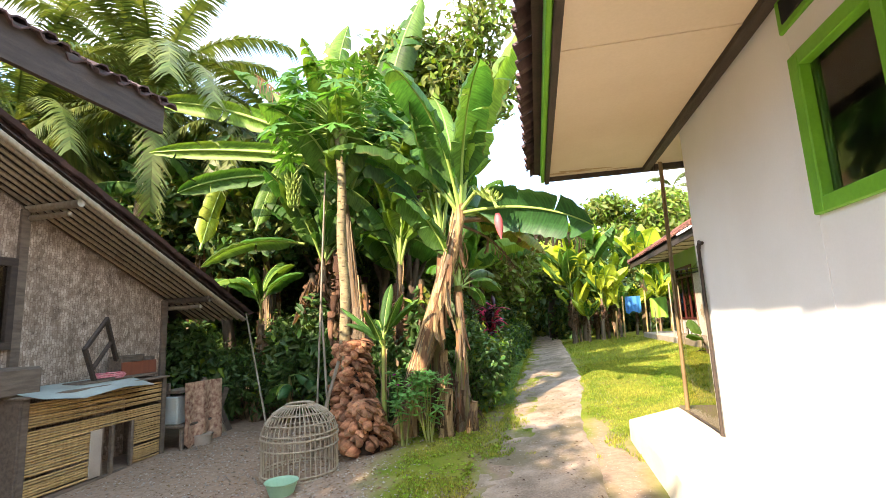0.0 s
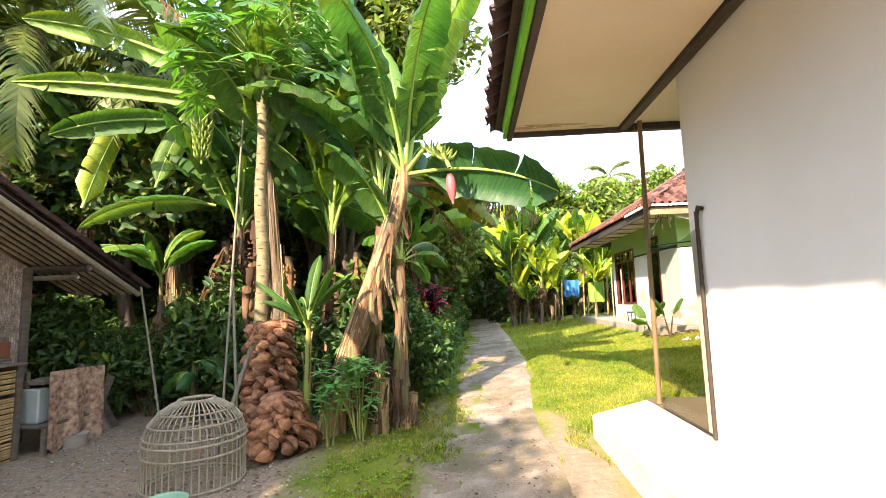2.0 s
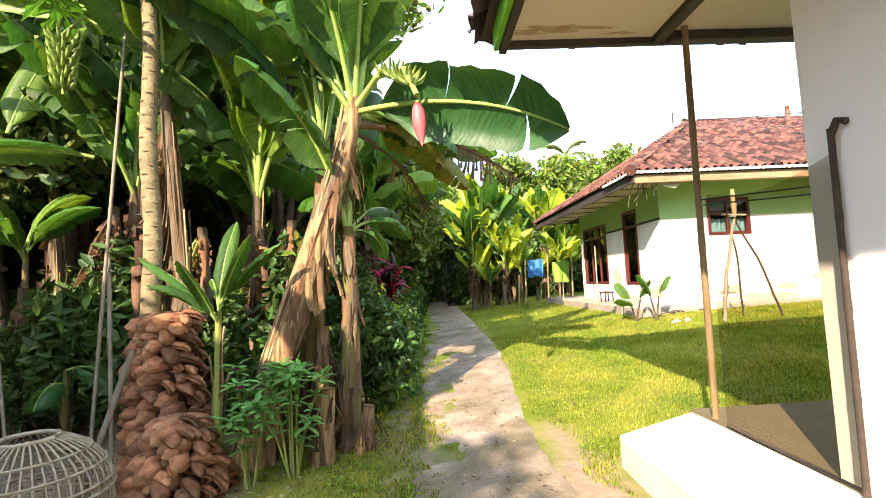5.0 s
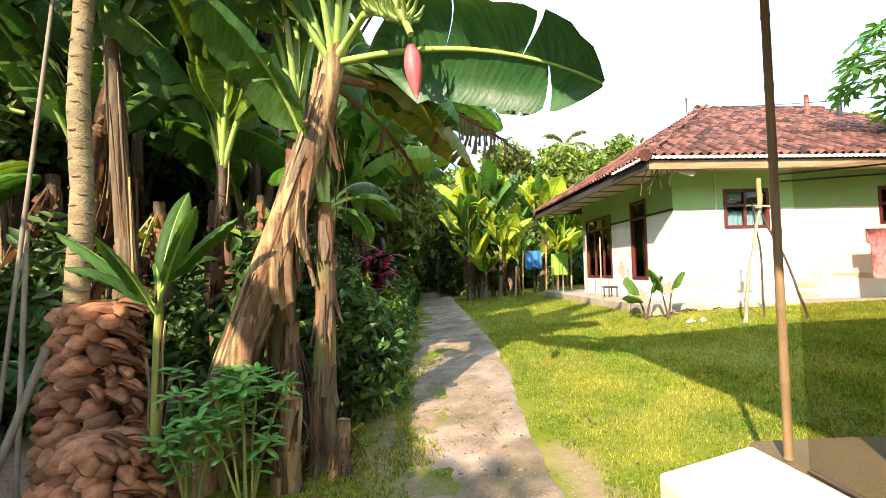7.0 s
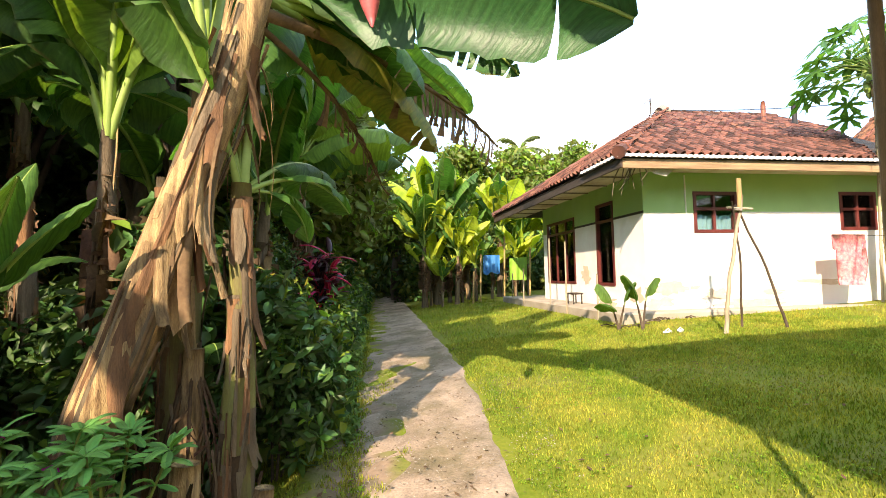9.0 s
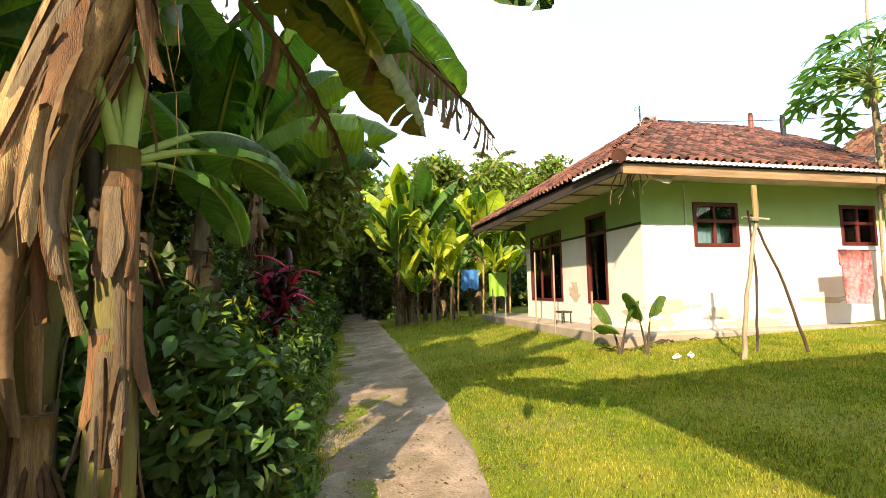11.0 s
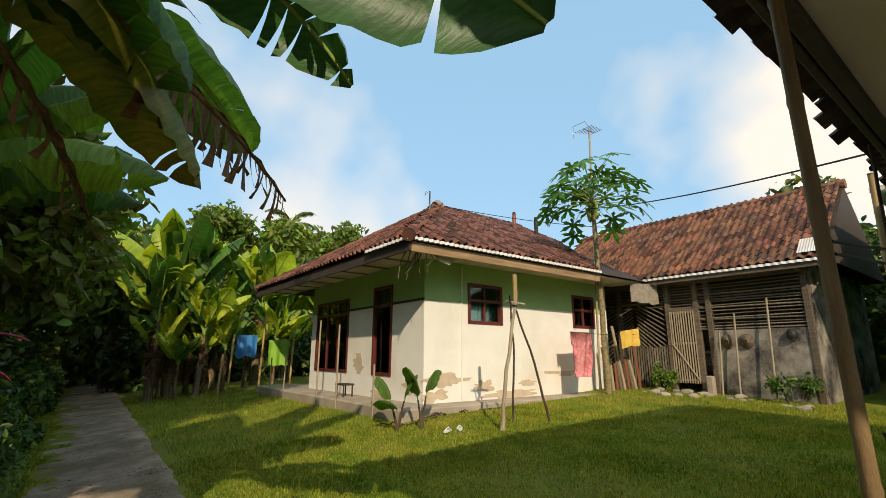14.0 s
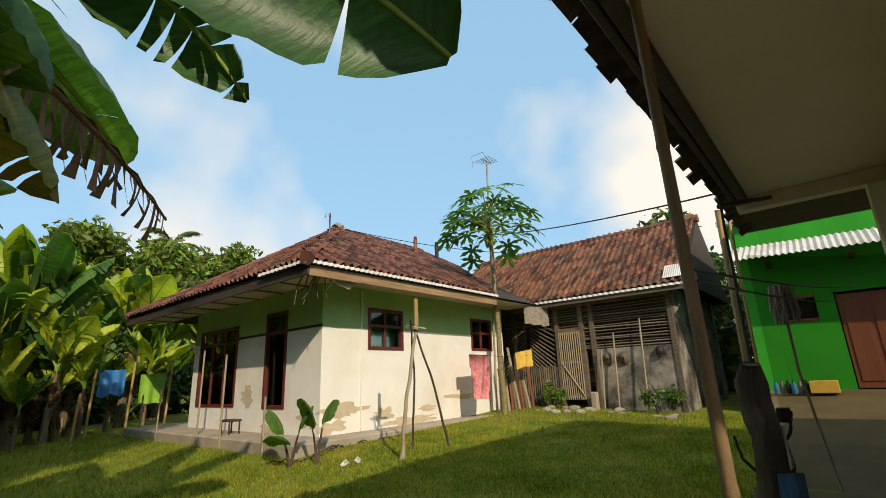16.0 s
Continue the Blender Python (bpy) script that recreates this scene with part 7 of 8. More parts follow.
def weeds(name, n, seed, lo, hi, size, keep, mat, label):
    """Low broad-leaved weeds: rosettes of small leaves among the grass."""
    g = np.random.default_rng(seed)
    V, F = [], []
    for _ in range(n):
        x, y = g.uniform(lo[0], hi[0]), g.uniform(lo[1], hi[1])
        if not keep(x, y):
            continue
        z = ground_z(x, y) + 0.012
        r = size * g.uniform(0.5, 1.4)
        for k in range(g.integers(4, 8)):
            a = g.uniform(0, 2 * np.pi)
            d, e = np.array((math.cos(a), math.sin(a), 0.0)), np.array((-math.sin(a), math.cos(a), 0.0))
            c, up = np.array((x, y, z)), np.array((0, 0, 1.0))
            h = g.uniform(0.2, 0.9) * r
            o = len(V)
            V += [c, c + d * r * 0.55 + e * r * 0.26 + up * h, c + d * r + up * h * 0.6, c + d * r * 0.55 - e * r * 0.26 + up * h]
            F.append((o, o + 1, o + 2, o + 3))
    return tagged(mesh_np(name, V, F, mat), label, "weeds", kind="stuff")


WEED = paint("lawn_weed", (0.16, 0.28, 0.025), (0.26, 0.36, 0.04), 3, 30, 0.7, 0.0, through_light=0.3, vary=0.4, spec=0.1)
weeds("lawn_weeds", 9000, 21, (0.5, 6.6), (6.5, 12.6), 0.017, lambda x, y: on_lawn(x, y) and noise.noise((x * 1.1, y * 1.1, 12)) > 0.0, WEED, "small broad-leaved weeds in the lawn")
weeds("verge_weeds", 1500, 22, (-2.0, 3.0), (-0.5, 9.2), 0.03, lambda x, y: -0.45 - 0.24 * y < x < path_sides(y)[0] + 0.1 and noise.noise((x * 1.7, y * 1.7, 13)) > -0.05, WEED, "small green weeds beside the path")
weeds("verge_weeds", 2600, 23, (-1.1, 9.0), (-0.3, 20.0), 0.07, lambda x, y: x < path_sides(y)[0] + 0.02, LEAF_YOUNG, "leafy green weeds along the path")


def litter(name, n, seed, keep, lo, hi, size, mat, label):
    """Chips and dead leaves lying on bare earth."""
    g = np.random.default_rng(seed)
    V, F = [], []
    for _ in range(n):
        x, y = g.uniform(lo[0], hi[0]), g.uniform(lo[1], hi[1])
        if not keep(x, y):
            continue
        z, a, s = ground_z(x, y) + (0.045 if path_sides(y)[0] < x < path_sides(y)[1] else 0.006), g.uniform(0, 6.28), size * g.uniform(0.4, 1.3)
        ca, sa = math.cos(a) * s, math.sin(a) * s
        h = g.uniform(0.0, 0.5) * s
        o = len(V)
        V += [(x - ca, y - sa, z), (x + sa * 0.4, y - ca * 0.4, z + h), (x + ca, y + sa, z + 0.004), (x - sa * 0.4, y + ca * 0.4, z + h * 0.4)]
        F.append((o, o + 1, o + 2, o + 3))
    return tagged(mesh_np(name, V, F, mat), label, "litter", kind="stuff")


off_path = lambda x, y: x < path_sides(y)[0] + 0.1
litter("leaf_litter", 5200, 11, off_path, (-6.1, 2.5), (-0.7, 8.2), 0.026, LEAF_DRY, "dead brown leaves on the bare earth")
litter("chips", 3800, 12, off_path, (-6.1, 2.5), (-0.9, 7.6), 0.010, STONE, "pale chips and grit on the bare earth")
litter("path_grit", 6500, 13, lambda x, y: path_sides(y)[0] < x < path_sides(y)[1] + 0.6 and not (x > 0.9 and y < 6.5), (-0.9, 2.5), (1.3, 13.0), 0.012, STONE, "pale grit on the footpath")
litter("leaf_litter", 2600, 14, lambda x, y: path_sides(y)[0] - 0.6 < x < path_sides(y)[1] + 0.1 and noise.noise((x * 2, y * 2, 3)) > -0.1, (-1.6, 3.5), (1.0, 16.0), 0.02, LEAF_DEAD, "small dead leaves on the footpath")

# ---- things in the shed's yard ----


def husk_meshes():
    """Three shapes of split coconut husk: a thick, rough half shell."""
    out = []
    for seed in (1, 2, 3):
        V, F = [], []
        nu, nv = 7, 10
        for inner in (0, 1):
            for i in range(nu):
                for j in range(nv):
                    u = (i / (nu - 1)) * math.pi * 0.56
                    t = 2 * math.pi * j / nv
                    k = 0.74 if inner else 1.0
                    r = 0.10 * k * (1 + 0.26 * noise.noise((math.cos(t) * 2 + seed * 5, math.sin(t) * 2, u * 2)) + 0.1 * noise.noise((math.cos(t) * 6, math.sin(t) * 6 + seed, u * 5)))
                    V.append((0.85 * r * math.sin(u) * math.cos(t) * (1 - 0.35 * abs(math.sin(t)) ** 3), 1.5 * r * math.sin(u) * math.sin(t), r * 0.85 * math.cos(u) - (0.02 if inner else 0)))
        for inner in (0, 1):
            o = inner * nu * nv
            for i in range(nu - 1):
                for j in range(nv):
                    q = (o + i * nv + j, o + i * nv + (j + 1) % nv, o + (i + 1) * nv + (j + 1) % nv, o + (i + 1) * nv + j)
                    F.append(q if inner else q[::-1])
        a, b = (nu - 1) * nv, nu * nv + (nu - 1) * nv
        for j in range(nv):
            F.append((a + j, a + (j + 1) % nv, b + (j + 1) % nv, b + j))
        me = bpy.data.meshes.new("husk")
        me.from_pydata(V, [], F)
        me.materials.append(HUSK)
        me.polygons.foreach_set("use_smooth", [True] * len(F))
        out.append(me)
    return out


HUSKS = husk_meshes()


def husk_pile(name, at, h, r0, r1, n, seed, label):
    """Husks stacked like scales round a core."""
    rng = random.Random(seed)
    z0 = ground_z(*at)
    ob = empty(name, (*at, z0), label, "husk pile", "husk piles")
    # dark core shows between the husks as painted gap shade
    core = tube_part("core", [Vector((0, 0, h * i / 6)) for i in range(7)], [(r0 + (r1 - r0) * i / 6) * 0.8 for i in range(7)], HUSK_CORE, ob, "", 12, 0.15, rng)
    for k in range(n):
        s = (k + 0.5) / n
        a = k * 2.39996 + rng.uniform(-0.25, 0.25)
        r = (r0 + (r1 - r0) * s) * rng.uniform(0.8, 1.1) * (1 + 0.12 * math.sin(3 * a + 5 * s))
        e = new("husk", HUSKS[rng.randint(0, 2)])
        e.parent = ob
        q = rng.uniform(0.75, 1.2)
        e.matrix_local = Matrix.Translation((r * math.cos(a), r * math.sin(a), 0.06 + s * h)) @ pose(0, 0, 0, 0, 0, math.degrees(a)) @ pose(0, 0, 0, 0, 56 + rng.uniform(-24, 20), 90 + rng.uniform(-42, 42)) @ Matrix.Diagonal((q * 1.12, q, q * 0.9, 1))
    for k in range(int(n * 0.14)):
        a, r = rng.uniform(0, 6.28), rng.uniform(0, r1)
        e = new("husk", HUSKS[k % 3])
        e.parent = ob
        e.matrix_local = Matrix.Translation((r * math.cos(a), r * math.sin(a), h + 0.03)) @ pose(0, 0, 0, rng.uniform(-40, 40), rng.uniform(-40, 40), rng.uniform(0, 360))
    return ob


husk_pile("husk_pile", (-3.06, 7.52), 1.5, 0.33, 0.2, 175, 5, "tall pile of brown coconut husks round a papaya trunk")
husk_pile("husk_pile", (-2.68, 6.95), 0.6, 0.38, 0.12, 95, 6, "heap of split brown coconut husks on the ground")

# chicken cage: a dome of split bamboo
CG = (-3.3, 6.15)
cage = empty("chicken_cage", (*CG, ground_z(*CG)), "domed chicken cage of pale split bamboo", "cage")


def cage_r(z):
    return 0.5 if z < 0.5 else 0.5 * math.sqrt(max(0.0, 1 - ((z - 0.5) / 0.42) ** 2))


for k in range(46):
    a = 2 * math.pi * k / 46
    zs = [0.0, 0.2, 0.38, 0.5, 0.62, 0.72, 0.8, 0.86, 0.895]
    tube_part("rib", [Vector((cage_r(z) * math.cos(a), cage_r(z) * math.sin(a), z)) for z in zs], 0.0075, BAMBOO, cage, "", 5)
for z, w in ((0.015, 0.014), (0.06, 0.012), (0.38, 0.012), (0.5, 0.014), (0.56, 0.01), (0.68, 0.009), (0.79, 0.009), (0.895, 0.018)):
    r_ = cage_r(min(z, 0.895)) + 0.008
    tube_part("hoop", [Vector((r_ * math.cos(2 * math.pi * k / 36), r_ * math.sin(2 * math.pi * k / 36), z)) for k in range(37)], w, BAMBOO, cage, "", 6)

# chicken coop with slatted front, facing the path
cx0 = -6.2
coop = empty("chicken_coop", (cx0, 5.9, -0.45), "low chicken coop of pale bamboo slats with a small door", "coop")
C0 = coop.location


def cbox(name, lo, hi, mat, label="", parent=None, bevel=0.006):
    return box(name, Vector(lo) - C0, Vector(hi) - C0, mat, parent or coop, label, bevel)


for y in (4.78, 6.95):
    cbox("post", (cx0 - 0.05, y - 0.04, -0.5), (cx0 + 0.03, y + 0.04, 0.84), WOOD)
for y in (5.84, 6.02, 6.36):
    cbox("post", (cx0 - 0.03, y - 0.025, -0.42), (cx0 + 0.025, y + 0.025, 0.28), WOOD)
cbox("rail", (cx0 - 0.04, 4.8, -0.47), (cx0 + 0.035, 6.95, -0.38), WOOD)
r = random.Random(14)
for k in range(34):
    z = -0.34 + k * 0.0335
    dz = r.uniform(-0.008, 0.008)
    spans = [(4.82, 6.9)] if z > 0.28 else [(4.82, 5.7), (6.4, 6.9)]
    if abs(z - 0.45) < 0.015 or abs(z + 0.1) < 0.012:
        continue
    for a, b in spans:
        v, f = tube([Vector((cx0, a, z)) - C0, Vector((cx0 + r.uniform(-0.006, 0.012), (a + b) / 2, z + dz)) - C0, Vector((cx0, b, z + dz)) - C0], 0.0145, 6)
        ob_from("slat", v, f, BAMBOO_TAN, coop)
cbox("door_panel", (cx0 + 0.01, 5.66, -0.36), (cx0 + 0.03, 5.84, 0.27), CONCRETE, "pale worn sliding door")
# dark back sheet that stands in for shade within the coop
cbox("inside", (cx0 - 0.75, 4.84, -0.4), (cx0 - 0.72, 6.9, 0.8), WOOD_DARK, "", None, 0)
cbox("side_panel", (cx0 - 0.75, 4.72, -0.45), (cx0, 4.76, 0.84), WOOD, "grey board side")
cbox("side_panel", (cx0 - 0.75, 6.92, -0.45), (cx0, 6.96, 0.84), WOOD)
cbox("floor_board", (cx0 - 0.75, 4.8, -0.44), (cx0, 6.9, -0.4), WOOD)
cbox("top_board", (cx0 - 0.78, 4.7, 0.84), (cx0 + 0.08, 7.0, 0.87), WOOD, "weathered top board")
# things on the coop
sv = [Vector((cx0 + dx, y, z)) for y, z0 in ((4.75, 0.9), (5.3, 0.885), (5.9, 0.89), (6.45, 0.9)) for dx, z in ((-0.62, z0 + 0.03), (-0.1, z0), (0.3, z0 - 0.09 - 0.03 * math.sin(y * 5)))]
sf = [(i * 3 + j, i * 3 + j + 1, i * 3 + j + 4, i * 3 + j + 3) for i in range(3) for j in range(2)]
sheet_ob = tagged(ob_from("roofing_sheet", sv + [p + Vector((0, 0, 0.006)) for p in sv], sf + [tuple(q + 12 for q in reversed(t)) for t in sf], BLUE_SHEET), "faded green sheet lying on the coop", "sheet")
for k, (y, h, lean, wd) in enumerate(((7.62, 0.85, 0.3, 0.14), (7.8, 0.95, 0.34, 0.12), (7.98, 0.8, 0.4, 0.16), (8.15, 0.9, 0.45, 0.11))):
    pm = Matrix.Translation((cx0 + 0.12 + 0.05 * k, y - 0.35, ground_z(cx0, y))) @ pose(0, 0, 0, -math.degrees(math.atan(lean)), 0, 12 - 6 * k)
    tagged(box("plank", (-0.015, -wd / 2, 0), (0.015, wd / 2, h), WOOD, None, "", 0.004, pm), "grey weathered plank leaning in the yard", "plank", "leaning planks")
board = tagged(box("loose_board", (cx0 - 0.45, 5.6, 0.9), (cx0 - 0.1, 6.95, 0.93), WOOD, None, "", 0.006), "loose brown board lying on the coop", "board")


def leaning_frame(at, w, h, tilt, turn, label):
    """An old window frame of two panes, without glass."""
    ob = empty("window_frame", at, label, "frame")
    ob.rotation_euler = (radians(tilt), radians(46), radians(turn))
    for lo, hi in (((-w / 2, 0, 0), (-w / 2 + 0.06, 0.05, h)), ((w / 2 - 0.06, 0, 0), (w / 2, 0.05, h)), ((-w / 2, 0.002, h - 0.06), (w / 2, 0.048, h)), ((-w / 2, 0.002, h * 0.45), (w / 2, 0.048, h * 0.45 + 0.05))):
        box("rail", lo, hi, WOOD_DARK, ob, "", 0.005)
    return ob


leaning_frame((cx0 - 0.32, 6.15, 0.99), 0.62, 0.95, -16, -78, "old dark wooden window frame leaning on the wall")
bx = empty("wooden_crate", (cx0 - 0.42, 6.75, 0.9), "worn brown wooden crate on the coop", "crate")
for lo, hi in (((-0.14, -0.34, 0), (0.14, 0.34, 0.03)), ((0.11, -0.34, 0.03), (0.14, 0.34, 0.24)), ((-0.14, -0.34, 0.03), (-0.11, 0.34, 0.34)), ((-0.11, -0.34, 0.03), (0.11, -0.31, 0.3)), ((-0.11, 0.31, 0.03), (0.11, 0.34, 0.3))):
    box("board", lo, hi, DOOR_BROWN if lo[0] > 0 else WOOD, bx, "", 0.004)
stone = tagged(box("stone_block", (cx0 - 0.6, 4.5, 0.87), (cx0 - 0.1, 5.05, 1.22), WOOD, None, "", 0.03), "rough grey wooden block on the coop", "block")
rope = tagged(tube_part("rope_coil", [Vector((cx0 - 0.2 + 0.13 * math.cos(k * 0.5) * (1 + 0.2 * math.sin(k)), 6.1 + 0.24 * math.sin(k * 0.5) * (1 + 0.1 * math.cos(k * 1.7)), 0.945 + 0.002 * k)) for k in range(36)], 0.012, PINK_CLOTH, None, "", 6), "pink plastic rope coiled on the coop", "rope")
# low bench with the patterned cloth, bucket and planks beside the coop
bench = empty("bench", (-6.15, 7.5, -0.45), "low wooden bench with a blue crate beneath", "bench")
n0 = bench.location
box("seat", Vector((-6.45, 7.02, 0.0)) - n0, Vector((-5.9, 8.0, 0.04)) - n0, WOOD, bench)
for x, y in ((-6.4, 7.08), (-5.98, 7.08), (-6.4, 7.9), (-5.98, 7.9)):
    box("leg", Vector((x, y, -0.48)) - n0, Vector((x + 0.06, y + 0.06, 0.0)) - n0, WOOD, bench)
box("shelf", Vector((-6.4, 7.1, 0.55)) - n0, Vector((-6.0, 8.05, 0.6)) - n0, WOOD, bench)
for y in (7.12, 7.98):
    box("upright", Vector((-6.3, y, 0.04)) - n0, Vector((-6.24, y + 0.05, 0.72)) - n0, WOOD, bench)
crate = tagged(box("blue_crate", (-6.35, 7.1, 0.04), (-6.05, 7.4, 0.5), BLUE_SHEET, None, "", 0.02), "faded blue plastic crate on the bench", "crate")


def cloth(name, a, b, drop, mat, label, category, thick=0.012, nx=16, nz=10, wave=0.03, hem=0.08, seed=1, side=(1, 0, 0)):
    """A hanging cloth from a to b with folds and an uneven hem."""
    a, b = Vector(a), Vector(b)
    sd = Vector(side)
    rows_ = []
    for s in (0, 1):
        for i in range(nx + 1):
            for j in range(nz + 1):
                u, v = i / nx, j / nz
                d = drop * (1 + hem * noise.noise((u * 3, seed, 0)) * 2)
                p = a.lerp(b, u) - Vector((0, 0, d * v))
                p += sd * (wave * math.sin(u * 14 + seed) * (0.3 + v) + 0.02 * noise.noise((u * 4, v * 4, seed)) + s * thick)
                rows_.append(p)
    n = (nx + 1) * (nz + 1)
    F = []
    for i in range(nx):
        for j in range(nz):
            q = i * (nz + 1) + j
            F.append((q, q + 1, q + nz + 2, q + nz + 1))
            F.append((n + q, n + q + nz + 1, n + q + nz + 2, n + q + 1))
    ob = ob_from(name, rows_, F, mat)
    ob.data.polygons.foreach_set("use_smooth", [True] * len(F))
    return tagged(ob, label, category)


cloth("door_mat", (-5.92, 7.1, 0.72), (-5.88, 7.98, 0.70), 0.98, MAT, "brown and red patterned cloth hung over the bench", "cloth", 0.015, hem=0.12)
for k, (y, l, t, c) in enumerate(((8.08, 1.2, 14, WOOD), (8.25, 1.05, 20, BAMBOO), (8.42, 0.95, 26, WOOD))):
    pl = empty("plank", (-5.95, y, -0.45), "grey weathered plank leaning on the bench", "plank", "planks by the bench")
    pl.rotation_euler = (radians(t), radians(-8), 0)
    box("board", (-0.02, -0.09, 0), (0.02, 0.09, l), c, pl, "", 0.005)
bk = empty("bucket", (-5.85, 7.5, -0.45), "worn tan bucket under the bench", "bucket")
tube_part("body", [Vector((0, 0, z)) for z in (0, 0.02, 0.24, 0.26)], [0.12, 0.125, 0.155, 0.16], CONCRETE, bk, "", 16)
tube_part("rim", [Vector((0.158 * math.cos(k * math.pi / 10), 0.158 * math.sin(k * math.pi / 10), 0.26)) for k in range(21)], 0.009, CONCRETE, bk, "", 6)


def basin(at, r_):
    ob = empty("basin", (*at, ground_z(*at)), "pale green plastic basin standing on the earth", "basin")
    prof = ((0.0, 0.0), (0.68, 0.0), (0.74, 0.03), (0.92, 0.135), (1.0, 0.15), (1.0, 0.158), (0.9, 0.142), (0.7, 0.035), (0.64, 0.012), (0.0, 0.01))
    V, F = [], []
    n = 28
    for q, z in prof:
        for k in range(n):
            V.append((r_ * q * math.cos(2 * math.pi * k / n), r_ * q * math.sin(2 * math.pi * k / n), z))
    for i in range(len(prof) - 1):
        for k in range(n):
            F.append((i * n + k, i * n + (k + 1) % n, (i + 1) * n + (k + 1) % n, (i + 1) * n + k))
    ob_from("body", V, F, PALE_GREEN, ob)
    return ob


basin((-3.15, 5.42), 0.2)
# poles that stand in the yard
for a, b, r_, lab in (((-3.5, 7.0, -0.4), (-3.66, 7.8, 4.4), 0.017, "thin grey bamboo pole leaning on the papaya"), ((-3.45, 6.75, -0.4), (-3.12, 7.05, 1.0), 0.028, "short grey stick leaning on the husks"),
                      ((-4.6, 7.55, -0.4), (-5.9, 8.75, 1.9), 0.018, "thin pole propping the shed's eave"), ((-3.2, 6.9, -0.4), (-3.6, 7.45, 1.9), 0.02, "thin grey bamboo stick")):
    tagged(bamboo("bamboo_stick", a, b, r_, BAMBOO_STICK, None, "", 6, 8), lab, "stick", "sticks in the yard")
# pebbles and litter on the bare earth: too small to count
g = np.random.default_rng(9)
n = 6000
px_, py_ = g.uniform(-6.0, -0.9, n), g.uniform(3.6, 8.2, n)
keep_ = px_ < -0.1 - 0.24 * py_ + g.normal(0, 0.25, n)
px_, py_ = px_[keep_], py_[keep_]
bits = []
for x, y in zip(px_, py_):
    s = 0.006 + 0.016 * g.random() ** 2
    z = ground_z(x, y) + s * 0.3
    o = g.uniform(-0.4, 0.4, (6, 3)) * s
    c = np.array([(s, 0, 0), (-s, 0, 0), (0, s * 0.8, 0), (0, -s * 0.8, 0), (0, 0, s * 0.6), (0, 0, -s * 0.6)]) + o + (x, y, z)
    bits.append((c.tolist(), [(0, 2, 4), (2, 1, 4), (1, 3, 4), (3, 0, 4), (2, 0, 5), (1, 2, 5), (3, 1, 5), (0, 3, 5)]))
tagged(joined("pebbles", bits, STONE), "small pale stones and chips on the earth", "pebbles", kind="stuff")
# dry leaves and white litter on the lawn and the path
bits = []
for k in range(420):
    x, y = g.uniform(-1.0, 6.0), g.uniform(5.5, 13)
    if x > 0.9 and y < 6.5 or x > 4.1 and y > 12.5:
        continue
    s, a = g.uniform(0.012, 0.035), g.uniform(0, 6.28)
    z = ground_z(x, y) + 0.045
    d, e = np.array((math.cos(a), math.sin(a), 0.2)) * s, np.array((-math.sin(a), math.cos(a), 0.15)) * s * 0.5
    c = np.array((x, y, z))
    bits.append(([c - d, c + e, c + d, c - e], [(0, 1, 2, 3)]))
tagged(joined("fallen_leaves", bits, LEAF_DRY), "small dry fallen leaves on grass and path", "leaves", kind="stuff")

# ---- things on the lawn before the old house ----


def limb_stick(name, pts, r_, mat, parent=None, label=""):
    rr = random.Random(hash(len(pts)) + 3)
    line = []
    for a, b in zip(pts, pts[1:]):
        for i in range(5):
            line.append(Vector(a).lerp(Vector(b), i / 5) + Vector((rr.uniform(-1, 1), rr.uniform(-1, 1), 0)) * r_ * 0.5)
    line.append(Vector(pts[-1]))
    return tube_part(name, line, [r_ * (1.15 - 0.4 * i / len(line)) for i in range(len(line))], mat, parent, label, 7)


tg = ground_z(5.3, 11.0)
tripod = empty("tripod", (5.3, 11.0, tg), "tripod of sticks with a plank tied at the top", "tripod")
t0 = tripod.location
apex = Vector((5.25, 10.95, 2.42))
limb_stick("leg", [Vector((4.92, 10.95, tg)) - t0, Vector((5.05, 10.95, 1.4)) - t0, Vector((5.33, 10.95, 2.66)) - t0], 0.03, BAMBOO, tripod, "pale stick")
limb_stick("leg", [Vector((5.55, 11.35, tg + 0.02)) - t0, Vector((5.38, 11.1, 1.6)) - t0, Vector((5.1, 10.9, 2.55)) - t0], 0.017, BARK, tripod, "dark thin stick")
limb_stick("leg", [Vector((6.05, 11.0, tg + 0.05)) - t0, Vector((5.75, 11.0, 1.5)) - t0, Vector((5.2, 10.95, 2.5)) - t0], 0.02, BARK, tripod)
box("plank", Vector((5.25, 10.93, 2.42)) - t0, Vector((5.32, 10.97, 2.92)) - t0, BAMBOO_TAN, tripod, "pale upright board")
tube_part("tie", [apex - t0 + Vector((0.05 * math.cos(k), 0.05 * math.sin(k), 0.02 * math.sin(k * 2.2))) for k in range(14)], 0.014, GREY_CLOTH, tripod, "grey rag binding", 6)
tube_part("cross_stick", [Vector((5.05, 10.94, 2.46)) - t0, Vector((5.5, 10.95, 2.44)) - t0], 0.018, BAMBOO, tripod)


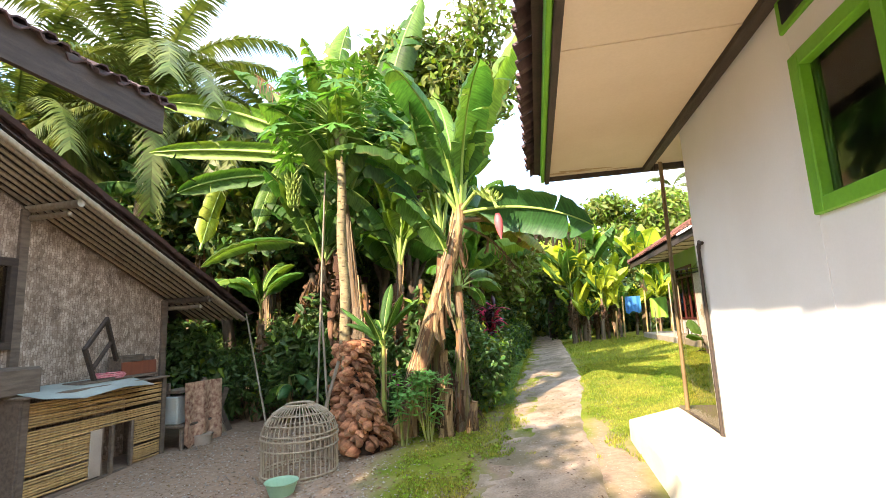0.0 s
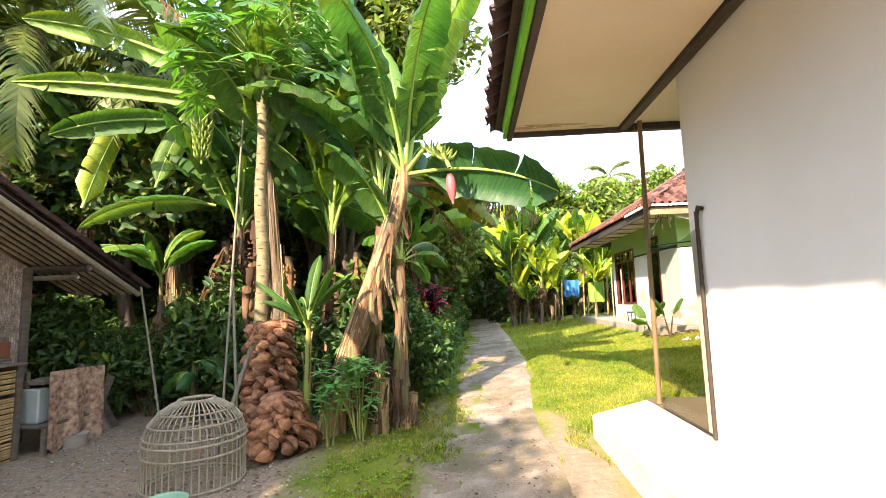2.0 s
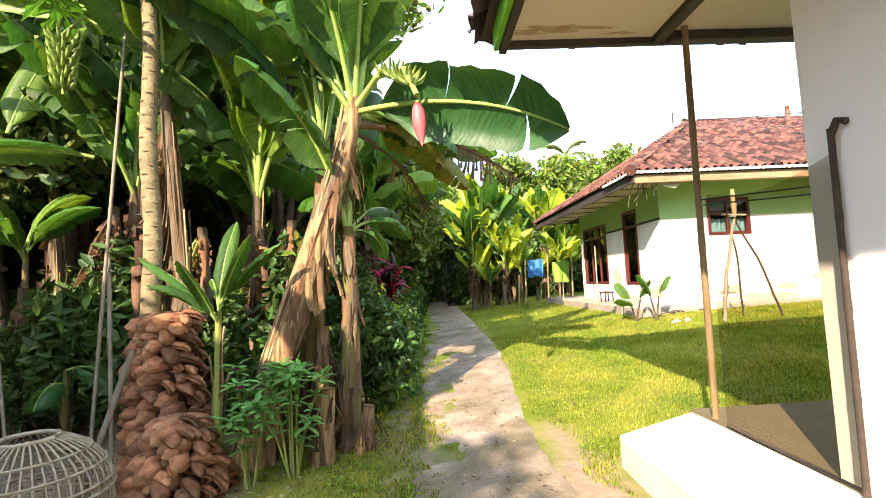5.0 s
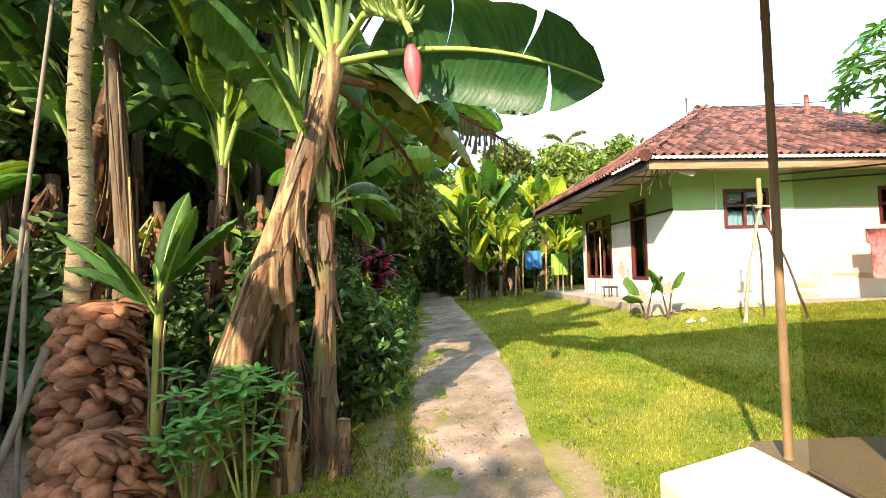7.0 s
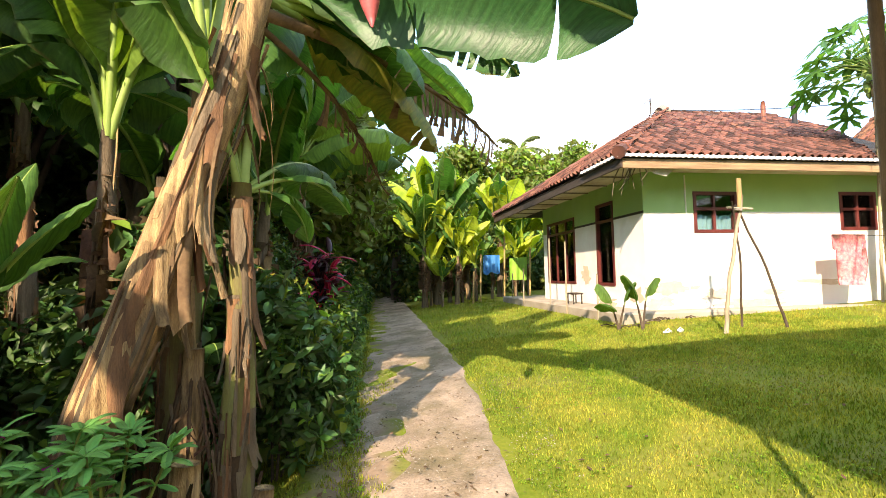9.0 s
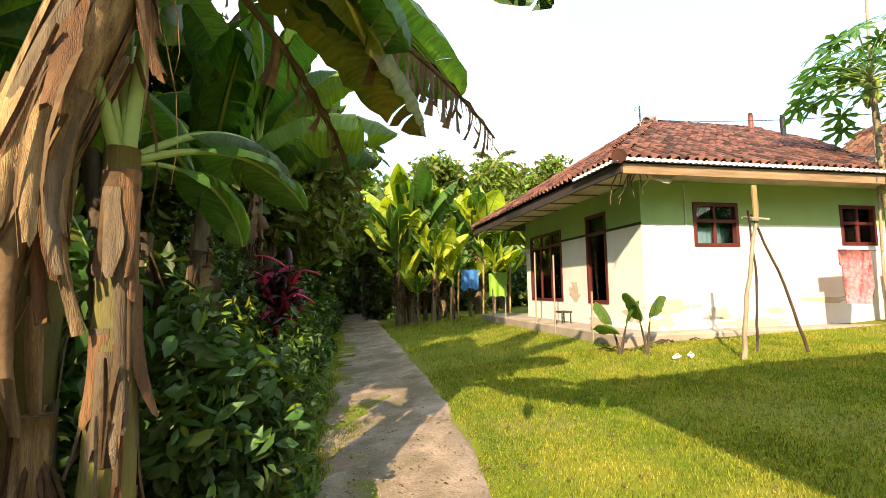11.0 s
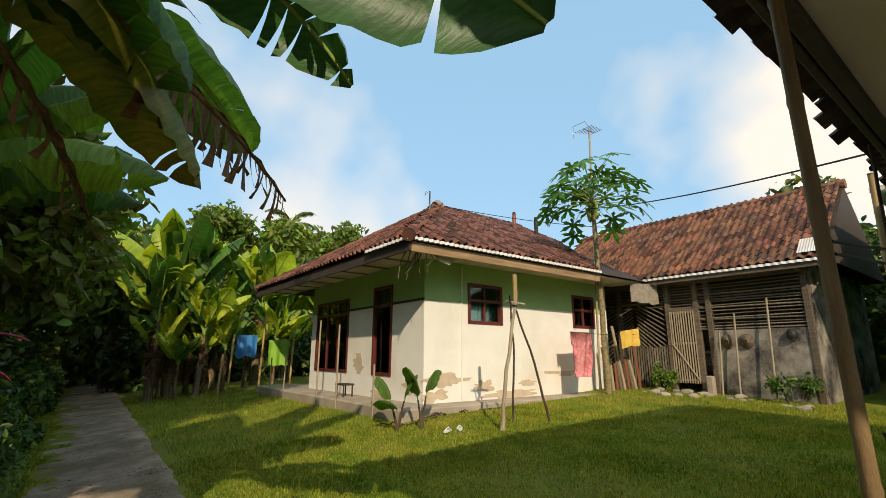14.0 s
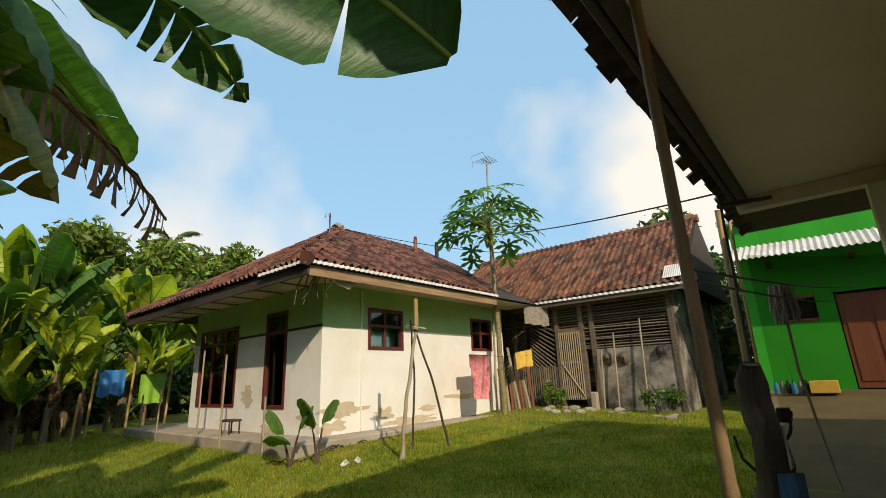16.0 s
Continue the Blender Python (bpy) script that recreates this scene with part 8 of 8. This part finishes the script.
def taro(at, seed, leaves, label):
    rng = random.Random(seed)
    ob = empty("young_banana", (*at, ground_z(*at)), label, "plant", "young plants by the slab")
    for az, el, L, hgt in leaves:
        base = Vector((0, 0, 0))
        top = Vector((0.1 * math.cos(radians(az)), 0.1 * math.sin(radians(az)), hgt))
        tube_part("stalk", [base, top * 0.5 + Vector((0, 0, 0.02)), top], [0.024, 0.018, 0.012], BARK, ob, "", 7)
        leaf_part(ob, banana_leaf(top, az, el, L * 1.15, 0.2, 40, rng, 0, 0.1, petiole=0.04, n=10, roll=rng.uniform(-0.6, 0.6)), LEAF)
    return ob


taro((4.2, 12.0), 3, ((190, 78, 0.5, 0.45), (20, 70, 0.42, 0.5)), "small plant with two upright dark green leaves")
taro((3.88, 12.22), 4, ((150, 74, 0.42, 0.42), (-30, 78, 0.4, 0.45), (200, 45, 0.35, 0.3)), "small plant with rounded green leaves")
for x, y, h in ((4.1, 13.4, 0.95), (4.18, 15.1, 1.75), (4.2, 18.3, 1.15), (4.22, 16.2, 1.9), (4.35, 19.9, 1.0)):
    tagged(bamboo("bamboo_stake", (x, y, ground_z(x, y) - 0.05), (x + 0.02, y + 0.02, ground_z(x, y) + h), 0.02, BAMBOO, None, "", 3, 7), "thin bamboo stake beside the slab", "stake", "stakes by the slab")
stool = empty("low_stool", (4.62, 15.6, 0.72), "small dark wooden stool on the slab", "stool")
box("seat", (-0.14, -0.2, 0.24), (0.14, 0.2, 0.28), WOOD_DARK, stool)
for x in (-0.12, 0.09):
    for y in (-0.18, 0.15):
        box("leg", (x, y, 0), (x + 0.03, y + 0.03, 0.24), WOOD_DARK, stool)
rr = random.Random(33)
for k in range(16):
    x, y = rr.uniform(3.9, 5.6), rr.uniform(12.25, 12.62)
    a = rr.uniform(0, 3.14)
    l = rr.uniform(0.15, 0.4)
    z = ground_z(x, y) + 0.03
    tagged(tube_part("fallen_branch", [Vector((x, y, z)), Vector((x + l * 0.5 * math.cos(a), y + l * 0.2 * math.sin(a), z + 0.03)), Vector((x + l * math.cos(a), y + l * 0.4 * math.sin(a), z))], 0.012, BARK, None, "", 5), "short dry branch lying beside the slab", "branch", "branches by the slab")
sl = tagged(box("bamboo_log", (5.9, 12.5, 0.55), (7.6, 12.58, 0.63), WOOD_DARK, None, "", 0.02), "dark log lying along the slab", "log")
for k, (x, y) in enumerate(((4.35, 11.55), (4.55, 11.5))):
    sp = empty("sandal", (x, y, ground_z(x, y) + 0.015), "white plastic sandal lying on the grass", "sandal", "pair of sandals")
    sp.rotation_euler = (0, 0, 0.5 + k * 0.4)
    V = [(0.13 * math.cos(t), 0.045 * math.sin(t) * (1.15 if math.cos(t) > 0 else 0.85), z) for z in (0.0, 0.022) for t in [2 * math.pi * q / 16 for q in range(16)]]
    ob_from("sole", V, [tuple(range(15, -1, -1)), tuple(range(16, 32))] + [(q, (q + 1) % 16, 16 + (q + 1) % 16, 16 + q) for q in range(16)], WHITE, sp)
    tube_part("strap", [Vector((0.02, -0.045, 0.02)), Vector((0.045, 0, 0.06)), Vector((0.02, 0.045, 0.02))], 0.01, WHITE, sp, "", 6)

# clothes line, clothes and the stacked wood by the papaya
line1 = tagged(tube_part("clothes_line", bend((9.0, 12.45, 2.15), (11.95, 12.1, 2.25), 0.08), 0.006, WIRE, None, "", 5), "thin dark clothes line", "line")
shirt = empty("shirt", (9.0, 12.42, 2.15), "pink patterned shirt hung to dry", "shirt")
sh0 = shirt.location
V, F = [], []
outline = ((-0.42, 0.0), (-0.42, -0.28), (-0.25, -0.32), (-0.25, -0.78), (-0.28, -1.0), (0.28, -1.02), (0.24, -0.78), (0.25, -0.3), (0.42, -0.26), (0.42, 0.0))
for s in (0, 1):
    for u, w in outline:
        V.append((u, 0.03 * math.sin(u * 16) + s * 0.02, w))
m_ = len(outline)
F = [tuple(range(m_)), tuple(range(2 * m_ - 1, m_ - 1, -1))] + [(q, (q + 1) % m_, m_ + (q + 1) % m_, m_ + q) for q in range(m_)]
bm = bmesh.new()
for v in V:
    bm.verts.new(v)
bm.verts.ensure_lookup_table()
for q in F:
    bm.faces.new([bm.verts[i] for i in q])
bmesh.ops.triangulate(bm, faces=bm.faces)
bmesh.ops.subdivide_edges(bm, edges=bm.edges, cuts=2, use_grid_fill=True)
for v in bm.verts:
    v.co.y += 0.035 * math.sin(v.co.x * 17 + v.co.z * 2) * (0.4 - v.co.z)
part("fabric", bm, PINK_CLOTH, shirt, "pink patterned fabric", True)
cloth("yellow_towel", (10.35, 12.25, 2.2), (11.1, 12.2, 2.3), 0.42, YELLOW_CLOTH, "yellow cloth hung over the line", "cloth", seed=4, side=(0, 1, 0))
WOODS = "boards leaning by the barn"
for k in range(9):
    x = 10.5 + 0.13 * k
    pl = empty("board", (x, 12.75 - 0.03 * k, 0.62), "weathered board leaning by the barn", "board", WOODS)
    pl.rotation_euler = (radians(-7), radians(rr.uniform(-8, 8)), 0)
    box("plank", (-0.04, -0.02, 0), (0.05, 0.015, rr.uniform(0.8, 1.9)), (WOOD, BAMBOO, DOOR_BROWN)[k % 3], pl, "", 0.005)
mast = empty("antenna", (10.3, 12.9, 0.65), "television antenna on a tall bamboo mast", "antenna")
bamboo("mast", (0, 0, 0), (0.35, 0.0, 7.3), 0.028, BAMBOO, mast, "", 12, 8)
tube_part("boom", [Vector((0.05, 0, 7.28)), Vector((0.75, 0.1, 7.42))], 0.012, METAL, mast, "", 6)
for k in range(7):
    x = 0.08 + 0.11 * k
    tube_part("element", [Vector((x, -0.28 + 0.02 * k, 7.29 + 0.02 * k)), Vector((x, 0.36 - 0.02 * k, 7.29 + 0.02 * k))], 0.007, METAL, mast, "", 5)
tube_part("reflector", [Vector((0.02, -0.3, 7.1)), Vector((0.0, -0.1, 7.45)), Vector((0.0, 0.3, 7.45)), Vector((0.02, 0.3, 7.1))], 0.008, METAL, mast, "", 5)
for a, b, sag in (((8.34, 17.14, 6.35), (14.3, 14.2, 5.95), 0.15), ((10.0, 12.6, 5.4), (5.3, 6.3, 3.45), 0.1)):
    tagged(tube_part("power_cable", bend(a, b, sag, 14), 0.011, WIRE, None, "", 5), "thin black cable between the roofs", "cable", "cables")
lamp_pole = empty("roof_bracket", (7.0, 15.7, 5.35), "metal cable bracket on the roof", "bracket")
tube_part("pipe", [Vector((0, 0, -0.3)), Vector((0, 0, 0.75))], 0.02, METAL, lamp_pole, "", 7)
tube_part("arm", [Vector((0, 0, 0.68)), Vector((-0.12, 0, 0.72)), Vector((-0.16, 0, 0.6))], 0.014, METAL, lamp_pole, "", 6)
for x, y, z, m_, lab in ((10.9, 16.2, 6.0, DOOR_BROWN, "small brown clay pot on the ridge"), (11.3, 15.6, 5.75, WIRE, "short dark pipe on the roof")):
    tagged(tube_part("roof_vent", [Vector((x, y, z - 0.4)), Vector((x, y, z + 0.2)), Vector((x, y, z + 0.36))], [0.06, 0.07, 0.05], m_, None, "", 9), lab, "vent")
cloth("grey_sack", (11.1, 12.3, 3.5), (11.75, 11.95, 3.45), 0.5, GREY_CLOTH, "torn grey sheet hanging from the barn's eave", "sheet", seed=9, side=(0, 1, 0))
# things before the barn
for y in (10.05, 10.45):
    tagged(tube_part("wall_hat", [Vector((11.97, y, 1.95)), Vector((11.93, y, 1.95)), Vector((11.9, y, 1.95))], [0.17, 0.14, 0.03], WOOD, None, "", 14), "round woven tray hung on the barn wall", "tray", "trays on the wall")
tagged(tube_part("black_kettle", [Vector((11.95, 9.15, z)) for z in (1.95, 2.0, 2.1, 2.18, 2.2)], [0.05, 0.1, 0.1, 0.06, 0.02], WIRE, None, "", 12), "small black kettle hung on the wall", "kettle")
for y, h in ((10.25, 2.0), (9.55, 2.3), (10.62, 1.6)):
    tagged(bamboo("bamboo_stake", (11.75, y, 0.6), (11.85, y - 0.05, 0.6 + h), 0.022, BAMBOO, None, "", 4, 7), "bamboo stake standing at the barn", "stake", "stakes at the barn")
bush("shrub", 11.6, 9.2, 0.25, 0.35, 0.6, 500, 0.05, 190, FOLIAGE, FOLIAGE_LIT, 0.3, "low green shrub at the barn's foot")
bush("shrub", 11.6, 11.95, 0.22, 0.25, 0.75, 500, 0.05, 191, FOLIAGE_LIT, FOLIAGE, 0.3, "small light green shrub at the gate")
for k in range(24):
    x, y = 11.1 + rr.uniform(-0.3, 0.7), rr.uniform(8.8, 12.3)
    s = rr.uniform(0.05, 0.16)
    bm = bmesh.new()
    bmesh.ops.create_icosphere(bm, subdivisions=2, radius=s)
    for v in bm.verts:
        v.co *= 1 + 0.3 * noise.noise(v.co * 9 + Vector((k, 0, 0)))
        v.co.z *= 0.5
    st = part("stone", bm, STONE, None, "", False)
    st.location = (x, y, ground_z(x, y) + s * 0.1)
    tagged(st, "rough grey stone at the barn's foot", "stone", "stones at the barn")
tagged(box("concrete_post", (11.7, 10.78, 0.6), (11.86, 10.95, 1.15), CONCRETE, None, "", 0.03), "short grey concrete post by the gate", "post")

# ---- under the porch and before the green house ----
post = empty("porch_post", (4.75, 6.38, PZ), "rough dark tree-stump post with a thin upright and tools", "post")
ps = random.Random(91)
limb_stick("upright", [Vector((0.06, 0.0, 0.9)), Vector((0.0, -0.02, 1.9)), Vector((-0.08, -0.04, 2.95))], 0.015, WOOD_DARK, post)
limb_stick("brace", [Vector((-0.06, -0.03, 2.75)), Vector((0.6, -0.4, 2.92))], 0.025, WOOD_DARK, post)
tube_part("stump", [Vector((0.04 * math.sin(k * 1.3), 0.03 * math.cos(k), 0.16 * k)) for k in range(9)], [0.2, 0.15, 0.13, 0.14, 0.12, 0.13, 0.115, 0.12, 0.07], BARK, post, "rough dark stump", 13, 0.16, ps)
for k in range(4):
    a = ps.uniform(0, 6.28)
    z = ps.uniform(0.2, 1.0)
    limb_stick("stub", [Vector((0.1 * math.cos(a), 0.1 * math.sin(a), z)), Vector((0.2 * math.cos(a), 0.2 * math.sin(a), z + 0.12)), Vector((0.24 * math.cos(a), 0.24 * math.sin(a), z + 0.3))], 0.014, WOOD_DARK, post)
for k in range(26):
    u = k / 25
    tube_part("broom_straw", [Vector((-0.16 + 0.02 * u, -0.16 + 0.02 * u, 0.78)), Vector((-0.24 + 0.16 * u, -0.18 + 0.03 * ps.random(), 0.46 + 0.05 * ps.random()))], 0.005, GREY_CLOTH, post, "", 4)
box("bracket", (0.12, -0.2, 0.78), (0.2, -0.1, 0.9), WOOD_DARK, post)
cloth("blue_rag", (4.55, 6.32, PZ + 0.42), (4.68, 6.16, PZ + 0.42), 0.36, DENIM, "small faded blue rag hung on the stump", "rag", nx=10, nz=8, wave=0.02, seed=8, side=(0.7, 0.7, 0))
mop = empty("mop", (5.1, 6.07, 0.56), "grey string mop hanging head up on its stick", "mop")
tube_part("stick", [Vector((0.15, -0.1, 0)), Vector((0.05, 0, 1.0)), Vector((0, 0, 1.75))], 0.012, BAMBOO, mop, "", 6)
for k in range(60):
    a = rr.uniform(0, 6.28)
    q = rr.uniform(0.01, 0.09)
    tube_part("strand", [Vector((0, 0, 1.8)), Vector((q * math.cos(a), q * math.sin(a), 1.78)), Vector((q * 1.3 * math.cos(a), q * 1.3 * math.sin(a), 1.62 - rr.uniform(0, 0.2)))], 0.012, MOP_GREY, mop, "", 4)
for a, b in (((1.68, 6.08, 1.95), (7.5, 5.6, 2.4)), ((1.66, 6.08, 1.99), (7.5, 5.4, 2.55))):
    tagged(tube_part("washing_wire", bend(a, b, 0.05, 12), 0.006, WIRE, None, "", 5), "thin wire tied to the bamboo pole", "wire", "washing wires")
for x, y, r_, lean in ((7.03, 6.75, 0.036, -0.06), (7.0, 6.62, 0.02, -0.05)):
    tagged(bamboo("bamboo_pole", (x, y, 0.4), (x + lean, y + lean, 3.75), r_, BAMBOO_TAN, None, "", 7, 9), "yellow bamboo pole standing by the yard", "pole", "poles by the yard")
tagged(box("cardboard_box", (11.6, 5.95, 1.07), (11.95, 6.4, 1.3), YELLOW_CLOTH, None, "", 0.01), "brown cardboard box on the yard", "box")
for k in range(7):
    x, y = 11.7 + 0.05 * (k % 3), 6.35 + 0.1 * k
    tagged(tube_part("bottle", [Vector((x, y, 1.06 + z)) for z in (0, 0.02, 0.17, 0.22, 0.26)], [0.04, 0.045, 0.045, 0.018, 0.018], (BLUE, WIRE, GREY_CLOTH)[k % 3], None, "", 10), "plastic bottle standing by the green wall", "bottle", "bottles by the wall")

# ---- far end of the lawn ----
cloth("blue_tarp", (3.85, 21.9, 2.25), (4.5, 21.9, 2.25), 0.7, BLUE, "blue plastic sheet hung between bananas", "sheet", wave=0.05, side=(0, 1, 0))
cloth("lime_tarp", (4.85, 21.8, 2.1), (5.55, 21.8, 2.15), 0.85, LIME, "lime green plastic sheet hung on sticks", "sheet", wave=0.04, seed=6, side=(0, 1, 0))
for x, y, h in ((3.7, 21.9, 2.0), (4.65, 21.9, 2.4), (5.6, 21.7, 1.9), (3.3, 21.4, 1.2), (6.3, 21.6, 2.1), (6.9, 22.4, 2.2)):
    tagged(bamboo("bamboo_stake", (x, y, ground_z(x, y) - 0.05), (x + 0.06, y, ground_z(x, y) + h), 0.035, BAMBOO_TAN, None, "", 5, 7), "thin bamboo stake among the bananas", "stake", "stakes among the bananas")

# ---- dense woods round the place: nobody could count the leaves ----


def woods(name, blobs, n, size, seed, mat, light, share, label):
    ob = leaf_cloud(name, blobs, n, size, mat, seed, None, "", 0.45, light=light, light_share=share, shell=0.2)
    return tagged(ob, label, "woods", kind="stuff")


woods("thicket", [(-4 - 2.2 * k, 15.5 + 0.8 * math.sin(k), 2.0, 2.2, 2.0, 3.0) for k in range(6)], 26000, 0.15, 301, FOLIAGE, FOLIAGE_FAR, 0.25, "dark dense thicket behind the bananas")
woods("thicket", [(-3.2, 18 + 3 * k, 1.6, 1.7, 2.2, 2.6) for k in range(6)], 22000, 0.14, 302, FOLIAGE, FOLIAGE_FAR, 0.3, "dark dense thicket along the path")
woods("far_woods", [(-10 + 3.6 * k, 38 + 2 * math.sin(k * 1.7), 2.4, 3.2, 3.0, 3.8 + math.sin(k)) for k in range(16)], 40000, 0.3, 303, FOLIAGE, FOLIAGE_FAR, 0.45, "far woods closing the view")
woods("far_woods", [(2 + 1.5 * k, 27.5 + 0.7 * math.sin(k * 2), 1.0, 1.3, 1.2, 1.9) for k in range(8)], 20000, 0.16, 304, FOLIAGE, FOLIAGE_FAR, 0.35, "dark undergrowth behind the far bananas")
woods("far_woods", [(20 + 3 * math.sin(k), 6 + 4.5 * k, 2.5, 3.0, 3.0, 3.6) for k in range(8)], 16000, 0.3, 305, FOLIAGE, FOLIAGE_FAR, 0.4, "woods behind the barn")
woods("far_woods", [(-16, -10 + 5 * k, 3, 3, 3.5, 4) for k in range(7)] + [(-12 + 5 * k, -18, 3, 3.5, 3, 4) for k in range(8)], 22000, 0.32, 306, FOLIAGE, FOLIAGE_FAR, 0.4, "woods round the yard")
